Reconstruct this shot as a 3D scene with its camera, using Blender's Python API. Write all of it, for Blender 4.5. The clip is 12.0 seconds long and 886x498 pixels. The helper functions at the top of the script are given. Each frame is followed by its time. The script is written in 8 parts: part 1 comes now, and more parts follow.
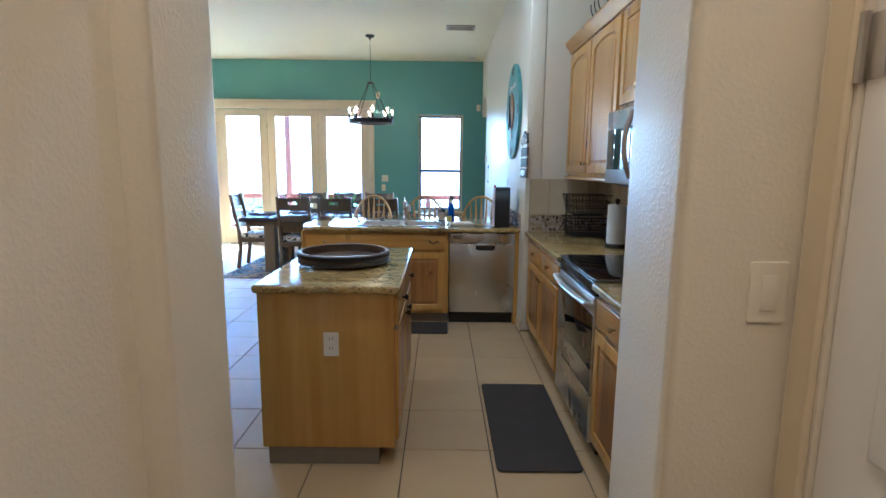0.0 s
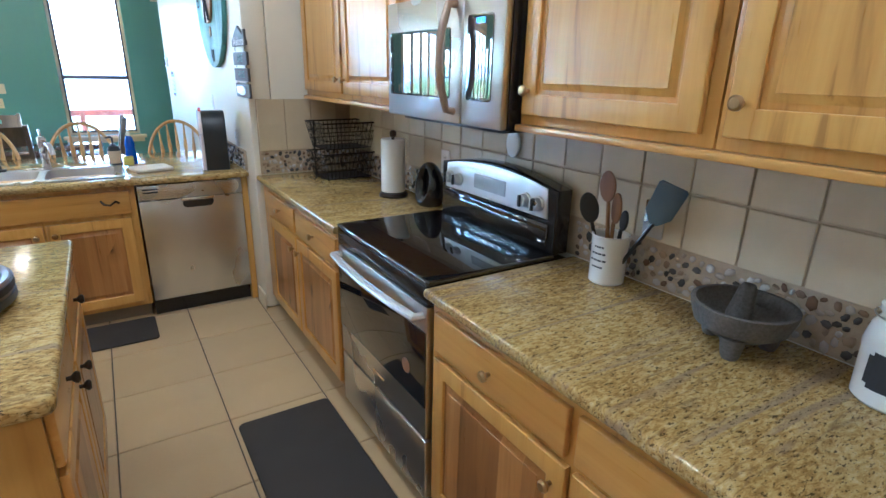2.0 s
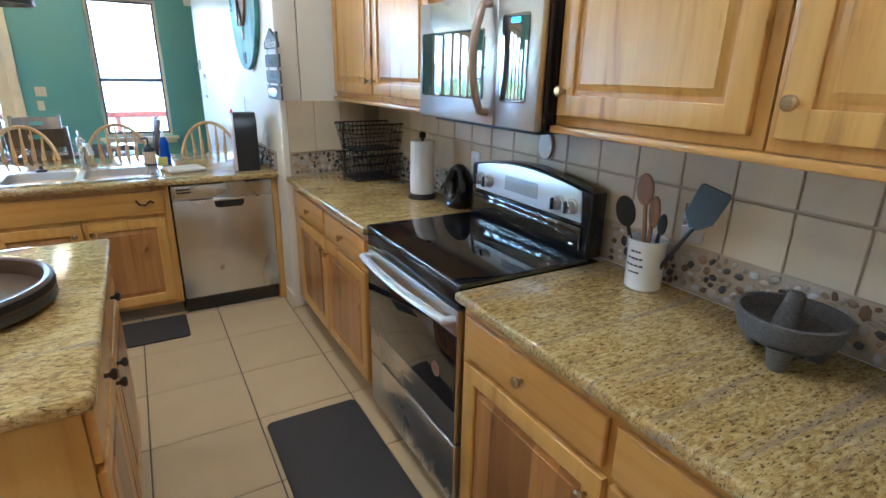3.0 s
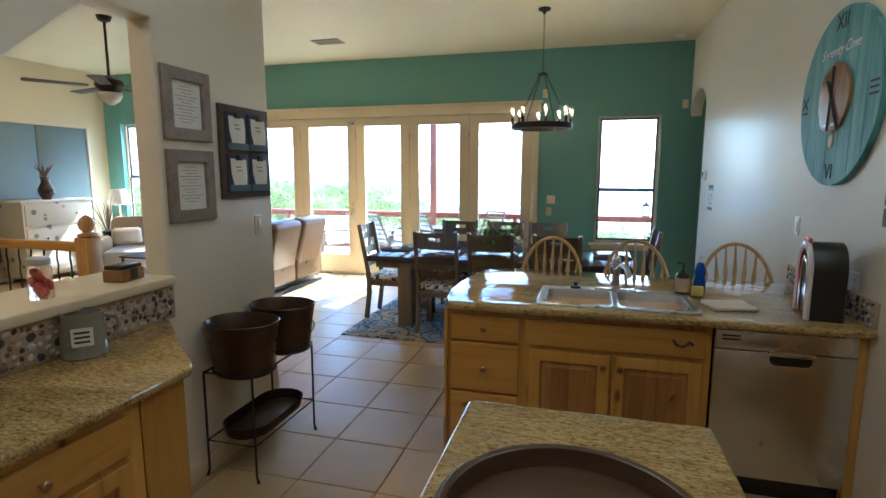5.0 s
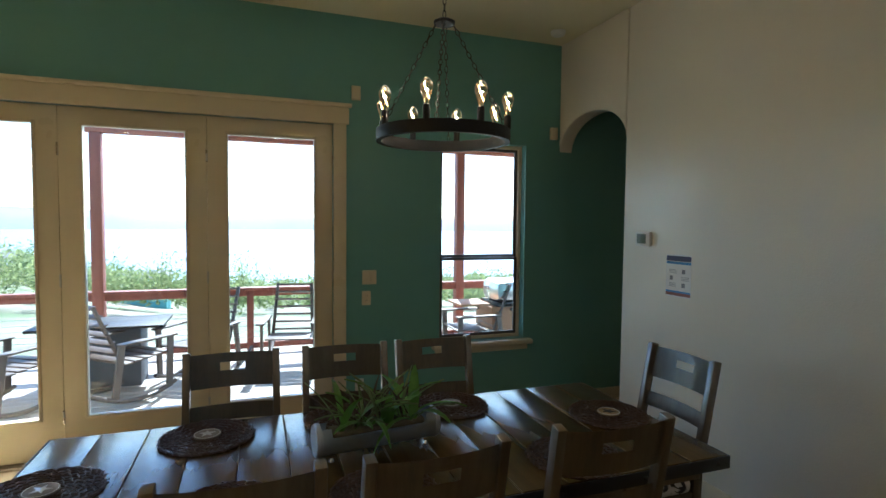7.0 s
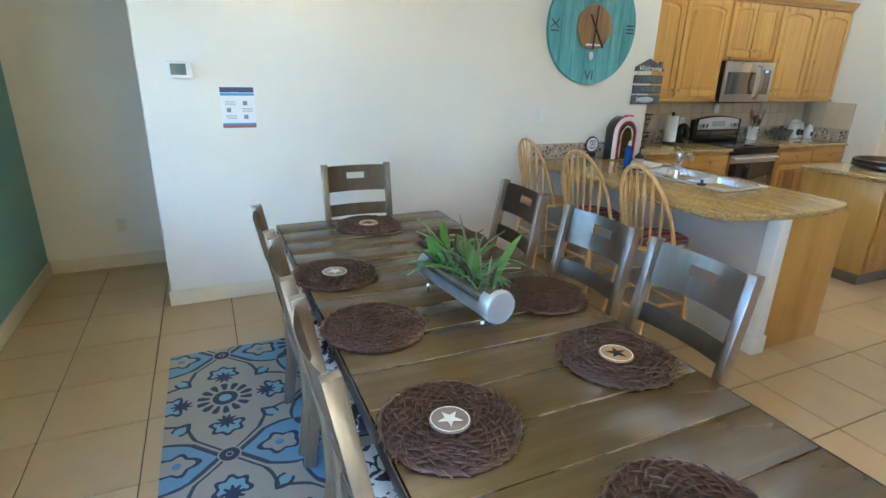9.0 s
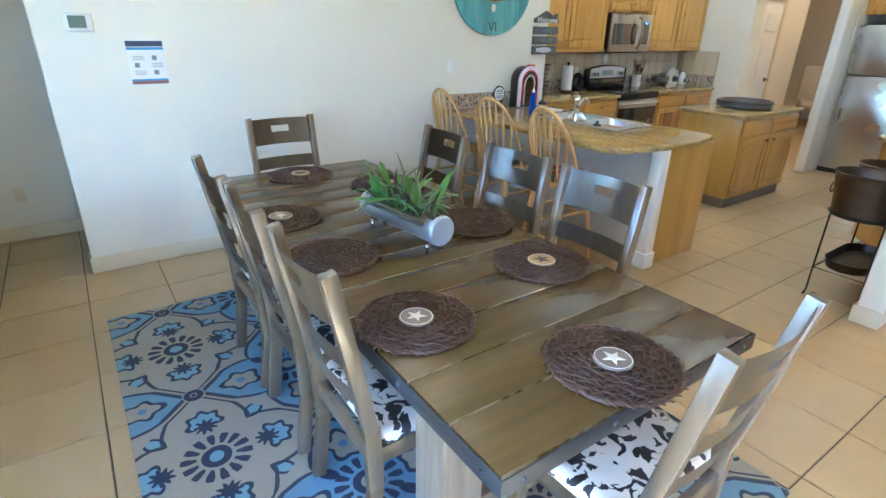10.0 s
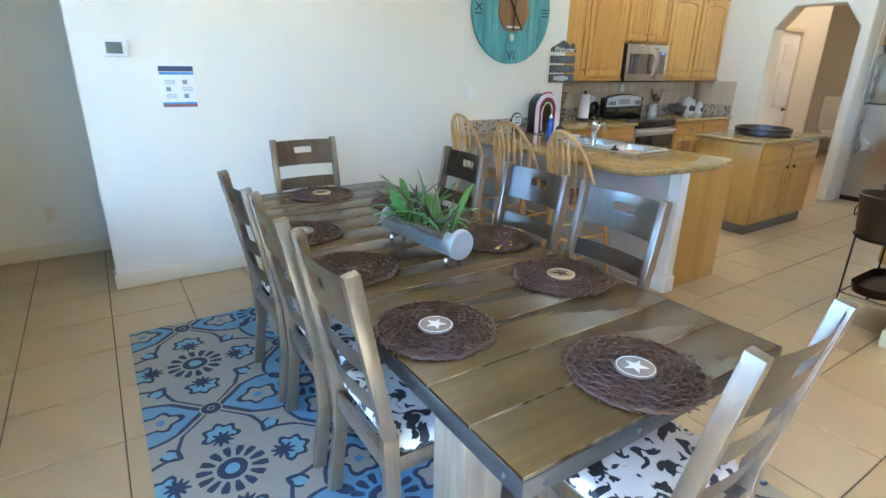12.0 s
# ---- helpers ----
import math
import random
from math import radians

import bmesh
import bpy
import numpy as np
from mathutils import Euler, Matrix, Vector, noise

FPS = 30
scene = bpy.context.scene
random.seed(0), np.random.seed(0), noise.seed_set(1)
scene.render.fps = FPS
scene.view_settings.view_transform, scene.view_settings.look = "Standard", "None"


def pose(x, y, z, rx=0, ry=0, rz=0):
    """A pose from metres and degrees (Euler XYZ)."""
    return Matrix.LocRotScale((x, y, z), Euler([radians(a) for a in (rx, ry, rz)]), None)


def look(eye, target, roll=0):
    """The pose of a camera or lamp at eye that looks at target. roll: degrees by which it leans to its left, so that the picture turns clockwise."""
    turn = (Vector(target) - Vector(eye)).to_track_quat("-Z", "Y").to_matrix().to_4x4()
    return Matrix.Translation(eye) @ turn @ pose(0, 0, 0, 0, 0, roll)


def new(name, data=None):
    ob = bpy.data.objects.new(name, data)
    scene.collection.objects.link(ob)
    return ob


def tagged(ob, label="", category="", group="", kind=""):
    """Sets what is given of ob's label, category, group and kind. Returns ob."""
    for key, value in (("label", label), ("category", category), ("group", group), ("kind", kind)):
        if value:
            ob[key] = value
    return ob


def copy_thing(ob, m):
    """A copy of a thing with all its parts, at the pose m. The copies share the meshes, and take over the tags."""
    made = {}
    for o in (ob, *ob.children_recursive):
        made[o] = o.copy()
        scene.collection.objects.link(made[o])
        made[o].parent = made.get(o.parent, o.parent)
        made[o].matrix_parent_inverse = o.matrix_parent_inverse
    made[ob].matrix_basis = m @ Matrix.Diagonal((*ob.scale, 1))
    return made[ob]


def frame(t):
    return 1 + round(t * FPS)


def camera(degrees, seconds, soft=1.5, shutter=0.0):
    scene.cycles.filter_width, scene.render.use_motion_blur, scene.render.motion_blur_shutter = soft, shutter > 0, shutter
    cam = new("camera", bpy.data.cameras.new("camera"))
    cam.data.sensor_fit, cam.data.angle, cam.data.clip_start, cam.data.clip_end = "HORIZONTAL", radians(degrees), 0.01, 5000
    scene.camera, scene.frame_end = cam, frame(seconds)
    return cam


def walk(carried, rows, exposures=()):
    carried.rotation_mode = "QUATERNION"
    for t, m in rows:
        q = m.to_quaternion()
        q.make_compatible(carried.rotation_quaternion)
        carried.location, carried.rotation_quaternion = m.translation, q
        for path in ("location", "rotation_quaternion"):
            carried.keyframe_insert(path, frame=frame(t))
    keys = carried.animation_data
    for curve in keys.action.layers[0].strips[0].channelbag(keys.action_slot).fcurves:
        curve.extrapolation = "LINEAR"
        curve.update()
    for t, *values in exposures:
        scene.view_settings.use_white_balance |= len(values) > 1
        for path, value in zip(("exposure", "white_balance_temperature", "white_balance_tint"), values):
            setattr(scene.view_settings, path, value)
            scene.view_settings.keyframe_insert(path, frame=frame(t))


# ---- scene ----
cam = camera(80.7, 12.0)
PATH = [
    (0, (0.789, 1.239, 1.463), (0.799, 3.215, 1.153), 0.6),
    (0.5, (0.77, 1.837, 1.51), (1.018, 3.785, 1.133), 0.6),
    (1, (0.773, 2.209, 1.524), (1.498, 4.0, 1.009), 1.2),
    (1.5, (0.776, 2.394, 1.544), (1.743, 4.04, 0.945), 1.3),
    (2, (0.774, 2.438, 1.543), (1.798, 4.033, 0.905), 1.3),
    (2.5, (0.774, 2.454, 1.543), (1.815, 4.031, 0.888), 1.2),
    (2.7, (0.77, 2.455, 1.541), (1.808, 4.033, 0.883), 1.2),
    (3.5, (0.735, 2.53, 1.535), (1.35, 4.37, 1.0), 0.8),
    (4.3, (0.604, 2.708, 1.509), (0.667, 4.665, 1.103), -0.0),
    (4.5, (0.529, 2.778, 1.573), (0.387, 4.735, 1.186), 0.3),
    (5, (0.238, 3.288, 1.606), (-0.282, 5.198, 1.322), 0.1),
    (5.5, (-0.162, 3.917, 1.588), (-0.715, 5.832, 1.424), 0.3),
    (6, (-0.487, 4.792, 1.61), (-0.807, 6.763, 1.513), 0.4),
    (6.5, (-0.711, 5.805, 1.668), (-0.629, 7.803, 1.638), 0.4),
    (7.0, (-1.1, 6.7, 1.7), (-0.43, 8.58, 1.6), 0.6),
    (7.5, (-1.75, 7.72, 1.74), (-0.26, 9.04, 1.5), 1.0),
    (8.0, (-2.2, 8.62, 1.76), (-0.25, 9.05, 1.4), 1.4),
    (8.3, (-2.269, 9.024, 1.746), (-0.309, 9.121, 1.358), 1.7),
    (8.5, (-2.271, 9.251, 1.701), (-0.34, 9.016, 1.234), 1.8),
    (9, (-2.345, 9.627, 1.648), (-0.624, 8.847, 0.994), 1.5),
    (9.5, (-2.465, 9.831, 1.613), (-0.912, 8.82, 0.86), 1.3),
    (10, (-2.521, 9.881, 1.618), (-1.017, 8.821, 0.833), 1.2),
    (10.5, (-2.522, 9.881, 1.609), (-1.025, 8.815, 0.821), 1.1),
    (11, (-2.526, 9.871, 1.599), (-1.033, 8.803, 0.807), 0.9),
    (11.5, (-2.513, 9.858, 1.571), (-1.023, 8.786, 0.777), 0.8),
    (12, (-2.545, 9.913, 1.555), (-0.971, 8.881, 0.88), 1.1),
]
EXPOSURES = [(0, 3.6, 4050, 8), (1, 3.75, 4080, 8), (1.5, 4.1, 4130, 8), (2.5, 4.35, 4150, 8), (4.5, 3.35, 4500, 8), (6.5, 1.55, 5050, 4), (8.5, 3.6, 4450, 4), (9.5, 4.15, 4350, 5), (12, 4.2, 4250, 5)]
walk(cam, [(t, look(eye, target, roll)) for t, eye, target, roll in PATH], EXPOSURES)

# ---- world, sun ----
world = bpy.data.worlds.new("sky")
scene.world = world
world.use_nodes = True
_wn = world.node_tree.nodes
_sky = _wn.new("ShaderNodeTexSky")
_sky.sky_type = "NISHITA"
_sky.sun_disc = False
SUN_EL, SUN_DIR = 47.0, (0.28, 0.95)
_sky.sun_elevation = radians(SUN_EL)
_sky.sun_rotation = math.atan2(SUN_DIR[0], SUN_DIR[1])
_sky.air_density, _sky.dust_density, _sky.ozone_density = 1.0, 0.5, 1.0
world.node_tree.links.new(_sky.outputs[0], _wn["Background"].inputs[0])
_wn["Background"].inputs[1].default_value = 0.15
_sun = bpy.data.lights.new("sun", "SUN")
_sun.energy, _sun.angle, _sun.color = 5.0, radians(0.6), (1.0, 0.93, 0.82)
sun = new("sun", _sun)
_n = math.hypot(*SUN_DIR)
sun.matrix_world = look((0, 40, 40), (-40 * SUN_DIR[0] / _n, 40 - 40 * SUN_DIR[1] / _n, 40 - 40 * math.tan(radians(SUN_EL))))


# ---- node maths ----
class Val:
    """A value in a node tree, with arithmetic."""
    def __init__(self, tree, sock):
        self.tree, self.sock = tree, sock

    def op(self, kind, *others, clamp=False):
        n = self.tree.nodes.new("ShaderNodeMath")
        n.operation, n.use_clamp = kind, clamp
        for k, v in enumerate((self,) + others):
            if isinstance(v, Val):
                self.tree.links.new(v.sock, n.inputs[k])
            else:
                n.inputs[k].default_value = v
        return Val(self.tree, n.outputs[0])

    def __add__(self, o): return self.op("ADD", o)
    def __sub__(self, o): return self.op("SUBTRACT", o)
    def __mul__(self, o): return self.op("MULTIPLY", o)
    def __truediv__(self, o): return self.op("DIVIDE", o)
    def lt(self, o): return self.op("LESS_THAN", o)
    def gt(self, o): return self.op("GREATER_THAN", o)
    def abs(self): return self.op("ABSOLUTE")
    def cos(self): return self.op("COSINE")
    def sqrt(self): return self.op("SQRT")
    def ramp(self, a, b): return (self - a).op("DIVIDE", b - a, clamp=True)
    def pick(self, a, b): return b + (a - b) * self if isinstance(a, Val) else self * (a - b) + b


class Mat:
    """A procedural material under construction."""
    def __init__(self, name):
        self.m = bpy.data.materials.new(name)
        self.m.use_nodes = True
        self.t = self.m.node_tree
        self.b = self.t.nodes["Principled BSDF"]
        self.co = self.t.nodes.new("ShaderNodeTexCoord").outputs["Object"]

    def put(self, key, v):
        s = self.b.inputs[key]
        if isinstance(v, Val):
            self.t.links.new(v.sock, s)
        elif hasattr(v, "is_linked"):
            self.t.links.new(v, s)
        else:
            s.default_value = (*v, 1) if isinstance(v, tuple) and len(v) == 3 else v
        return self

    def place(self, scale=(1, 1, 1), rot=(0, 0, 0), warp=0.0):
        n = self.t.nodes.new("ShaderNodeMapping")
        self.t.links.new(self.co, n.inputs[0])
        n.inputs["Scale"].default_value, n.inputs["Rotation"].default_value = scale, rot
        return n.outputs[0]

    def noise(self, scale=(1, 1, 1), detail=4.0, rough=0.6, rot=(0, 0, 0), distort=0.0):
        n = self.t.nodes.new("ShaderNodeTexNoise")
        self.t.links.new(self.place(scale, rot), n.inputs["Vector"])
        n.inputs["Scale"].default_value, n.inputs["Detail"].default_value = 1.0, detail
        n.inputs["Roughness"].default_value, n.inputs["Distortion"].default_value = rough, distort
        return Val(self.t, n.outputs["Fac"])

    def voronoi(self, scale=(1, 1, 1), out="Distance", feature="F1"):
        n = self.t.nodes.new("ShaderNodeTexVoronoi")
        n.feature = feature
        self.t.links.new(self.place(scale), n.inputs["Vector"])
        n.inputs["Scale"].default_value = 1.0
        return Val(self.t, n.outputs[out]) if out == "Distance" else n.outputs[out]

    def xyz(self):
        n = self.t.nodes.new("ShaderNodeSeparateXYZ")
        self.t.links.new(self.co, n.inputs[0])
        return [Val(self.t, o) for o in n.outputs]

    def random(self):
        return Val(self.t, self.t.nodes.new("ShaderNodeObjectInfo").outputs["Random"])

    def island(self):
        return Val(self.t, self.t.nodes.new("ShaderNodeNewGeometry").outputs["Random Per Island"])

    def mix(self, f, a, b, kind="MIX"):
        n = self.t.nodes.new("ShaderNodeMix")
        n.data_type, n.blend_type = "RGBA", kind
        for key, v in ((0, f), (6, a), (7, b)):
            if isinstance(v, Val):
                self.t.links.new(v.sock, n.inputs[key])
            elif hasattr(v, "is_linked"):
                self.t.links.new(v, n.inputs[key])
            else:
                n.inputs[key].default_value = (*v, 1) if isinstance(v, tuple) else v
        return n.outputs[2]

    def ramp(self, f, stops):
        n = self.t.nodes.new("ShaderNodeValToRGB")
        self.t.links.new(f.sock, n.inputs[0])
        e = n.color_ramp.elements
        while len(e) < len(stops):
            e.new(0.5)
        for el, (p, c) in zip(e, stops):
            el.position, el.color = p, (*c, 1)
        return n.outputs[0]

    def bump(self, f, strength=0.2, dist=0.002):
        n = self.t.nodes.new("ShaderNodeBump")
        self.t.links.new(f.sock, n.inputs["Height"])
        n.inputs["Strength"].default_value, n.inputs["Distance"].default_value = strength, dist
        self.t.links.new(n.outputs[0], self.b.inputs["Normal"])
        return self

    def done(self, rough=0.5, metal=0.0):
        if not self.b.inputs["Roughness"].is_linked:
            self.put("Roughness", rough)
        return self.put("Metallic", metal).m


def plain(name, c, rough=0.5, metal=0.0, var=0.12, scale=6.0, bump=0.0, bscale=60.0, grime=0.0):
    m = Mat(name)
    big, fine = m.noise((scale,) * 3, 3), m.noise((bscale,) * 3, 4)
    dark = tuple(v * (1 - 2 * var) for v in c)
    col = m.mix(big * 0.7 + fine * 0.3, dark, tuple(min(1.0, v * (1 + var)) for v in c))
    m.put("Base Color", col)
    m.put("Roughness", (big - 0.5) * 0.25 + rough)
    if bump:
        m.bump(fine, bump)
    return m.done(rough, metal)


def plaster(name, c, rough=0.32, bump=0.16):
    """Painted wall with a knocked-down orange-peel texture."""
    m = Mat(name)
    big, peel, fine = m.noise((0.7,) * 3, 3), m.noise((105.0,) * 3, 2, 0.5), m.noise((260.0,) * 3, 2)
    m.put("Base Color", m.mix(big, tuple(v * 0.95 for v in c), tuple(min(1, v * 1.03) for v in c)))
    m.put("Roughness", big * 0.05 + rough)
    return m.bump(peel.ramp(0.45, 0.7) + fine * 0.2, bump, 0.003).done()


def wood(name, axis, light, mid, dark, rough=0.35, knots=0.0, scale=1.0, streak=0.5, coat=0.0, boards=0.30, coat_rough=0.40, coat_ior=1.85):
    """Grain along an axis (0, 1, 2), with streaks and, where wanted, knots."""
    m = Mat(name)
    long_, wide = 1.3 * scale, 22.0 * scale
    sc = [wide, wide, wide]
    sc[axis] = long_
    fine = [v * 4 for v in sc]
    grain = m.noise(tuple(sc), 4, 0.55, distort=0.6)
    hair = m.noise(tuple(fine), 3, 0.6)
    broad = m.noise(tuple(v * 0.25 for v in sc), 2)
    f = grain * 0.5 + hair * 0.25 + broad * 0.35
    col = m.ramp(f, [(0.33, dark), (0.50, mid), (0.70, light)])
    if knots:
        ks = [7.0, 7.0, 7.0]
        ks[axis] = 3.2
        board = m.t.nodes.new("ShaderNodeTexWhiteNoise")
        board.noise_dimensions = "1D"
        across = m.xyz()[1 if axis == 0 else 0]
        m.t.links.new(((across + (broad - 0.5) * 0.03) * 10.5).op("FLOOR").sock, board.inputs["W"])
        col = m.mix(Val(m.t, board.outputs["Value"]) * boards, col, dark)
        k = m.voronoi(tuple(ks)) + (grain - 0.5) * 0.14
        spot = (k.ramp(0.05, 0.13) * -1.0 + 1.0) * (m.noise((2.6,) * 3, 1).gt(0.50))
        halo = (k.ramp(0.08, 0.34) * -1.0 + 1.0) * (m.noise((2.6,) * 3, 1).gt(0.50))
        col = m.mix(halo * 0.5, col, dark)
        crack = grain.ramp(0.31, 0.38) * -1.0 + 1.0
        col = m.mix(spot * knots, col, tuple(v * 0.22 for v in dark))
        col = m.mix(crack * 0.5, col, tuple(v * 0.5 for v in dark))
    rnd = m.random()
    col = m.mix(rnd * 0.35, col, mid, "MULTIPLY") if streak else col
    m.put("Base Color", col)
    m.put("Roughness", hair * 0.15 + (rough - 0.07))
    if coat:
        m.put("Coat Weight", coat).put("Coat Roughness", coat_rough).put("Coat IOR", coat_ior)
    return m.bump(hair + grain, 0.12, 0.001).done()


PINE = ((0.67, 0.41, 0.092), (0.59, 0.335, 0.060), (0.43, 0.215, 0.036))
LACQUER = dict(rough=0.30, knots=0.9, coat=0.35, coat_rough=0.20, coat_ior=1.5)
pine_z = wood("pine_upright", 2, *PINE, boards=0.18, **LACQUER)
pine_y = wood("pine_along", 1, *PINE, boards=0.18, **LACQUER)
pine_x = wood("pine_across", 0, *PINE, boards=0.18, **LACQUER)
pine_streaked = wood("streaked_pine", 1, (0.60, 0.33, 0.085), (0.45, 0.22, 0.05), (0.18, 0.075, 0.018), boards=0.75, **LACQUER)
maple_ply = wood("honey_plywood", 2, (0.58, 0.355, 0.080), (0.50, 0.285, 0.052), (0.38, 0.19, 0.034), rough=0.32, scale=0.6)
maple_ply_y = wood("honey_plywood_end", 1, (0.58, 0.365, 0.080), (0.50, 0.295, 0.052), (0.38, 0.20, 0.034), rough=0.32, scale=0.6)
oak = wood("golden_oak", 2, (0.66, 0.44, 0.165), (0.56, 0.35, 0.115), (0.42, 0.225, 0.065), rough=0.28)
espresso = wood("grey_brown_stain", 2, (0.165, 0.115, 0.058), (0.11, 0.076, 0.038), (0.055, 0.04, 0.023), rough=0.34, coat=1.0, coat_rough=0.26, coat_ior=1.98)
def table_top_mat():
    """Satin olive-brown planks with pale worn joints and scratches."""
    m = Mat("walnut_stain")
    grain, hair = m.noise((24, 1.5, 24), 4, 0.6, distort=0.6), m.noise((110, 6, 110), 3)
    broad = m.noise((2.2, 1.4, 2), 3, 0.6)
    col = m.ramp(grain * 0.4 + hair * 0.12 + broad * 0.48, [(0.34, (0.062, 0.038, 0.012)), (0.52, (0.094, 0.058, 0.018)), (0.72, (0.14, 0.086, 0.026))])
    col = m.mix(m.random() * 0.3, col, (0.08, 0.055, 0.018))
    f = ((m.xyz()[0] + 1.326 + 0.18943 * 4) / 0.18943).op("FRACT")
    gap = (f - 0.5).abs() * -1.0 + 0.5
    worn = gap.lt(0.019) * m.noise((2, 5, 3), 3).ramp(0.42, 0.56)
    col = m.mix(worn * 0.75, col, (0.42, 0.33, 0.20))
    nick = m.noise((60, 16, 30), 2, 0.5, (0, 0, 0.5)).gt(0.80)
    col = m.mix(nick * 0.7, col, (0.40, 0.31, 0.19))
    m.put("Base Color", col)
    return m.done(0.27)


table_wood = table_top_mat()
table_leg_wood = wood("weathered_leg", 2, (0.36, 0.30, 0.21), (0.26, 0.21, 0.14), (0.16, 0.12, 0.08), rough=0.45)
tray_wood = wood("barrel_wood", 0, (0.12, 0.075, 0.043), (0.08, 0.048, 0.028), (0.04, 0.024, 0.016), rough=0.32)
deck_wood = wood("deck_boards", 0, (0.58, 0.52, 0.45), (0.50, 0.44, 0.38), (0.36, 0.30, 0.25), rough=0.7)
redwood = wood("red_stain", 2, (0.36, 0.12, 0.07), (0.28, 0.085, 0.05), (0.18, 0.05, 0.03), rough=0.6)
grey_frame_wood = wood("greywash_frame", 2, (0.34, 0.29, 0.26), (0.27, 0.225, 0.20), (0.18, 0.145, 0.13), rough=0.55)
dark_board = wood("dark_board", 2, (0.12, 0.095, 0.075), (0.08, 0.062, 0.05), (0.045, 0.035, 0.03), rough=0.6)
sign_wood = wood("sign_slat", 1, (0.16, 0.15, 0.14), (0.10, 0.095, 0.09), (0.05, 0.048, 0.046), rough=0.6)
log_wood = wood("log_slice", 1, (0.40, 0.235, 0.075), (0.30, 0.165, 0.05), (0.15, 0.075, 0.024), rough=0.4)

cream = plaster("cream_wall", (0.77, 0.715, 0.59))
cream_smooth = plaster("ceiling_paint", (0.76, 0.69, 0.46), 0.6, 0.12)
teal = plaster("teal_wall", (0.165, 0.36, 0.325), 0.42, 0.15)
bluegrey = plaster("blue_grey_panel", (0.17, 0.225, 0.235), 0.55, 0.15)
almond = plain("almond_paint", (0.70, 0.61, 0.42), 0.32, var=0.03, scale=2)
white_paint = plain("white_paint", (0.78, 0.76, 0.71), 0.35, var=0.03, scale=3)
black_plastic = plain("black_plastic", (0.018, 0.018, 0.019), 0.35, var=0.1)
black_enamel = plain("black_enamel", (0.012, 0.012, 0.013), 0.16, var=0.1)
black_iron = plain("black_iron", (0.022, 0.021, 0.021), 0.5, 0.4, bump=0.15)
bronze_dark = plain("dark_bronze", (0.045, 0.032, 0.024), 0.4, 0.7)
brass = plain("antique_brass", (0.42, 0.30, 0.15), 0.3, 1.0)
chrome = plain("chrome", (0.75, 0.75, 0.76), 0.1, 1.0, var=0.03)
nickel = plain("brushed_nickel", (0.58, 0.56, 0.53), 0.28, 1.0, var=0.05)
rubber_mat = plain("black_mat", (0.035, 0.028, 0.023), 0.75, bump=0.4, bscale=220)
paper = plain("paper", (0.80, 0.79, 0.76), 0.8, var=0.04)
ceramic = plain("white_ceramic", (0.80, 0.79, 0.76), 0.14, var=0.03)
ink = plain("dark_ink", (0.03, 0.03, 0.035), 0.6)
copper = plain("aged_copper", (0.10, 0.068, 0.048), 0.34, 0.75, var=0.25, scale=5)
galvanized = plain("galvanized_steel", (0.62, 0.65, 0.68), 0.36, 0.55, var=0.15, scale=14)
lava = plain("lava_stone", (0.15, 0.138, 0.125), 0.9, var=0.48, scale=110, bump=1.0, bscale=160)
leather = plain("tan_leather", (0.15, 0.09, 0.042), 0.32, var=0.18, scale=4, bump=0.25, bscale=40)
fabric_tan = plain("tan_upholstery", (0.34, 0.255, 0.16), 0.9, var=0.15, bump=0.3, bscale=150)
fabric_grey = plain("grey_upholstery", (0.42, 0.42, 0.43), 0.9, var=0.2, scale=9)
fabric_cream = plain("cream_cloth", (0.68, 0.62, 0.52), 0.9, var=0.08, bump=0.3, bscale=180)
plastic_grey = plain("resin_grey", (0.14, 0.105, 0.08), 0.5, var=0.08)
dirt = plain("dried_moss", (0.22, 0.18, 0.12), 0.95, var=0.4, scale=40, bump=0.8, bscale=160)
red_fruit = plain("red_sweets", (0.45, 0.07, 0.04), 0.35, var=0.25, scale=30)
stainless = (lambda m: m.put("Base Color", m.mix(m.noise((4, 4, 300)), (0.60, 0.59, 0.575), (0.66, 0.65, 0.635)))
             .put("Roughness", m.noise((3, 3, 3), 2) * 0.06 + 0.25).done(0.27, 1.0))(Mat("stainless_steel"))
silver_panel = plain("silver_panel", (0.66, 0.67, 0.69), 0.34, 0.55, var=0.03)
steel_dark = plain("dark_steel_band", (0.10, 0.105, 0.115), 0.38, 0.85, var=0.2, scale=10)


def glass(name, tint=(1, 1, 1), rough=0.0, ior=1.45):
    m = Mat(name)
    return m.put("Base Color", tint).put("Transmission Weight", 1.0).put("IOR", ior).done(rough)


window_glass = glass("window_glass", (0.97, 0.99, 0.98))
clear_glass = glass("clear_glass")
amber_glass = glass("amber_glass", (1.0, 0.86, 0.62))
blue_glass = glass("blue_soap", (0.03, 0.16, 0.75), 0.05)
mirror_glass = (lambda m: m.put("Base Color", (0.02, 0.022, 0.025)).put("IOR", 2.9).done(0.03))(Mat("mirrored_glass"))
black_glass = (lambda m: m.put("Base Color", (0.006, 0.006, 0.007)).put("IOR", 2.1).done(0.03))(Mat("black_glass"))


def glow(name, c, strength):
    m = Mat(name)
    return m.put("Base Color", (0.02, 0.02, 0.02)).put("Emission Color", c).put("Emission Strength", strength).done(0.4)


filament = glow("lit_filament", (1.0, 0.50, 0.14), 14.0)
display_blue = glow("display_digits", (0.15, 0.35, 1.0), 0.4)


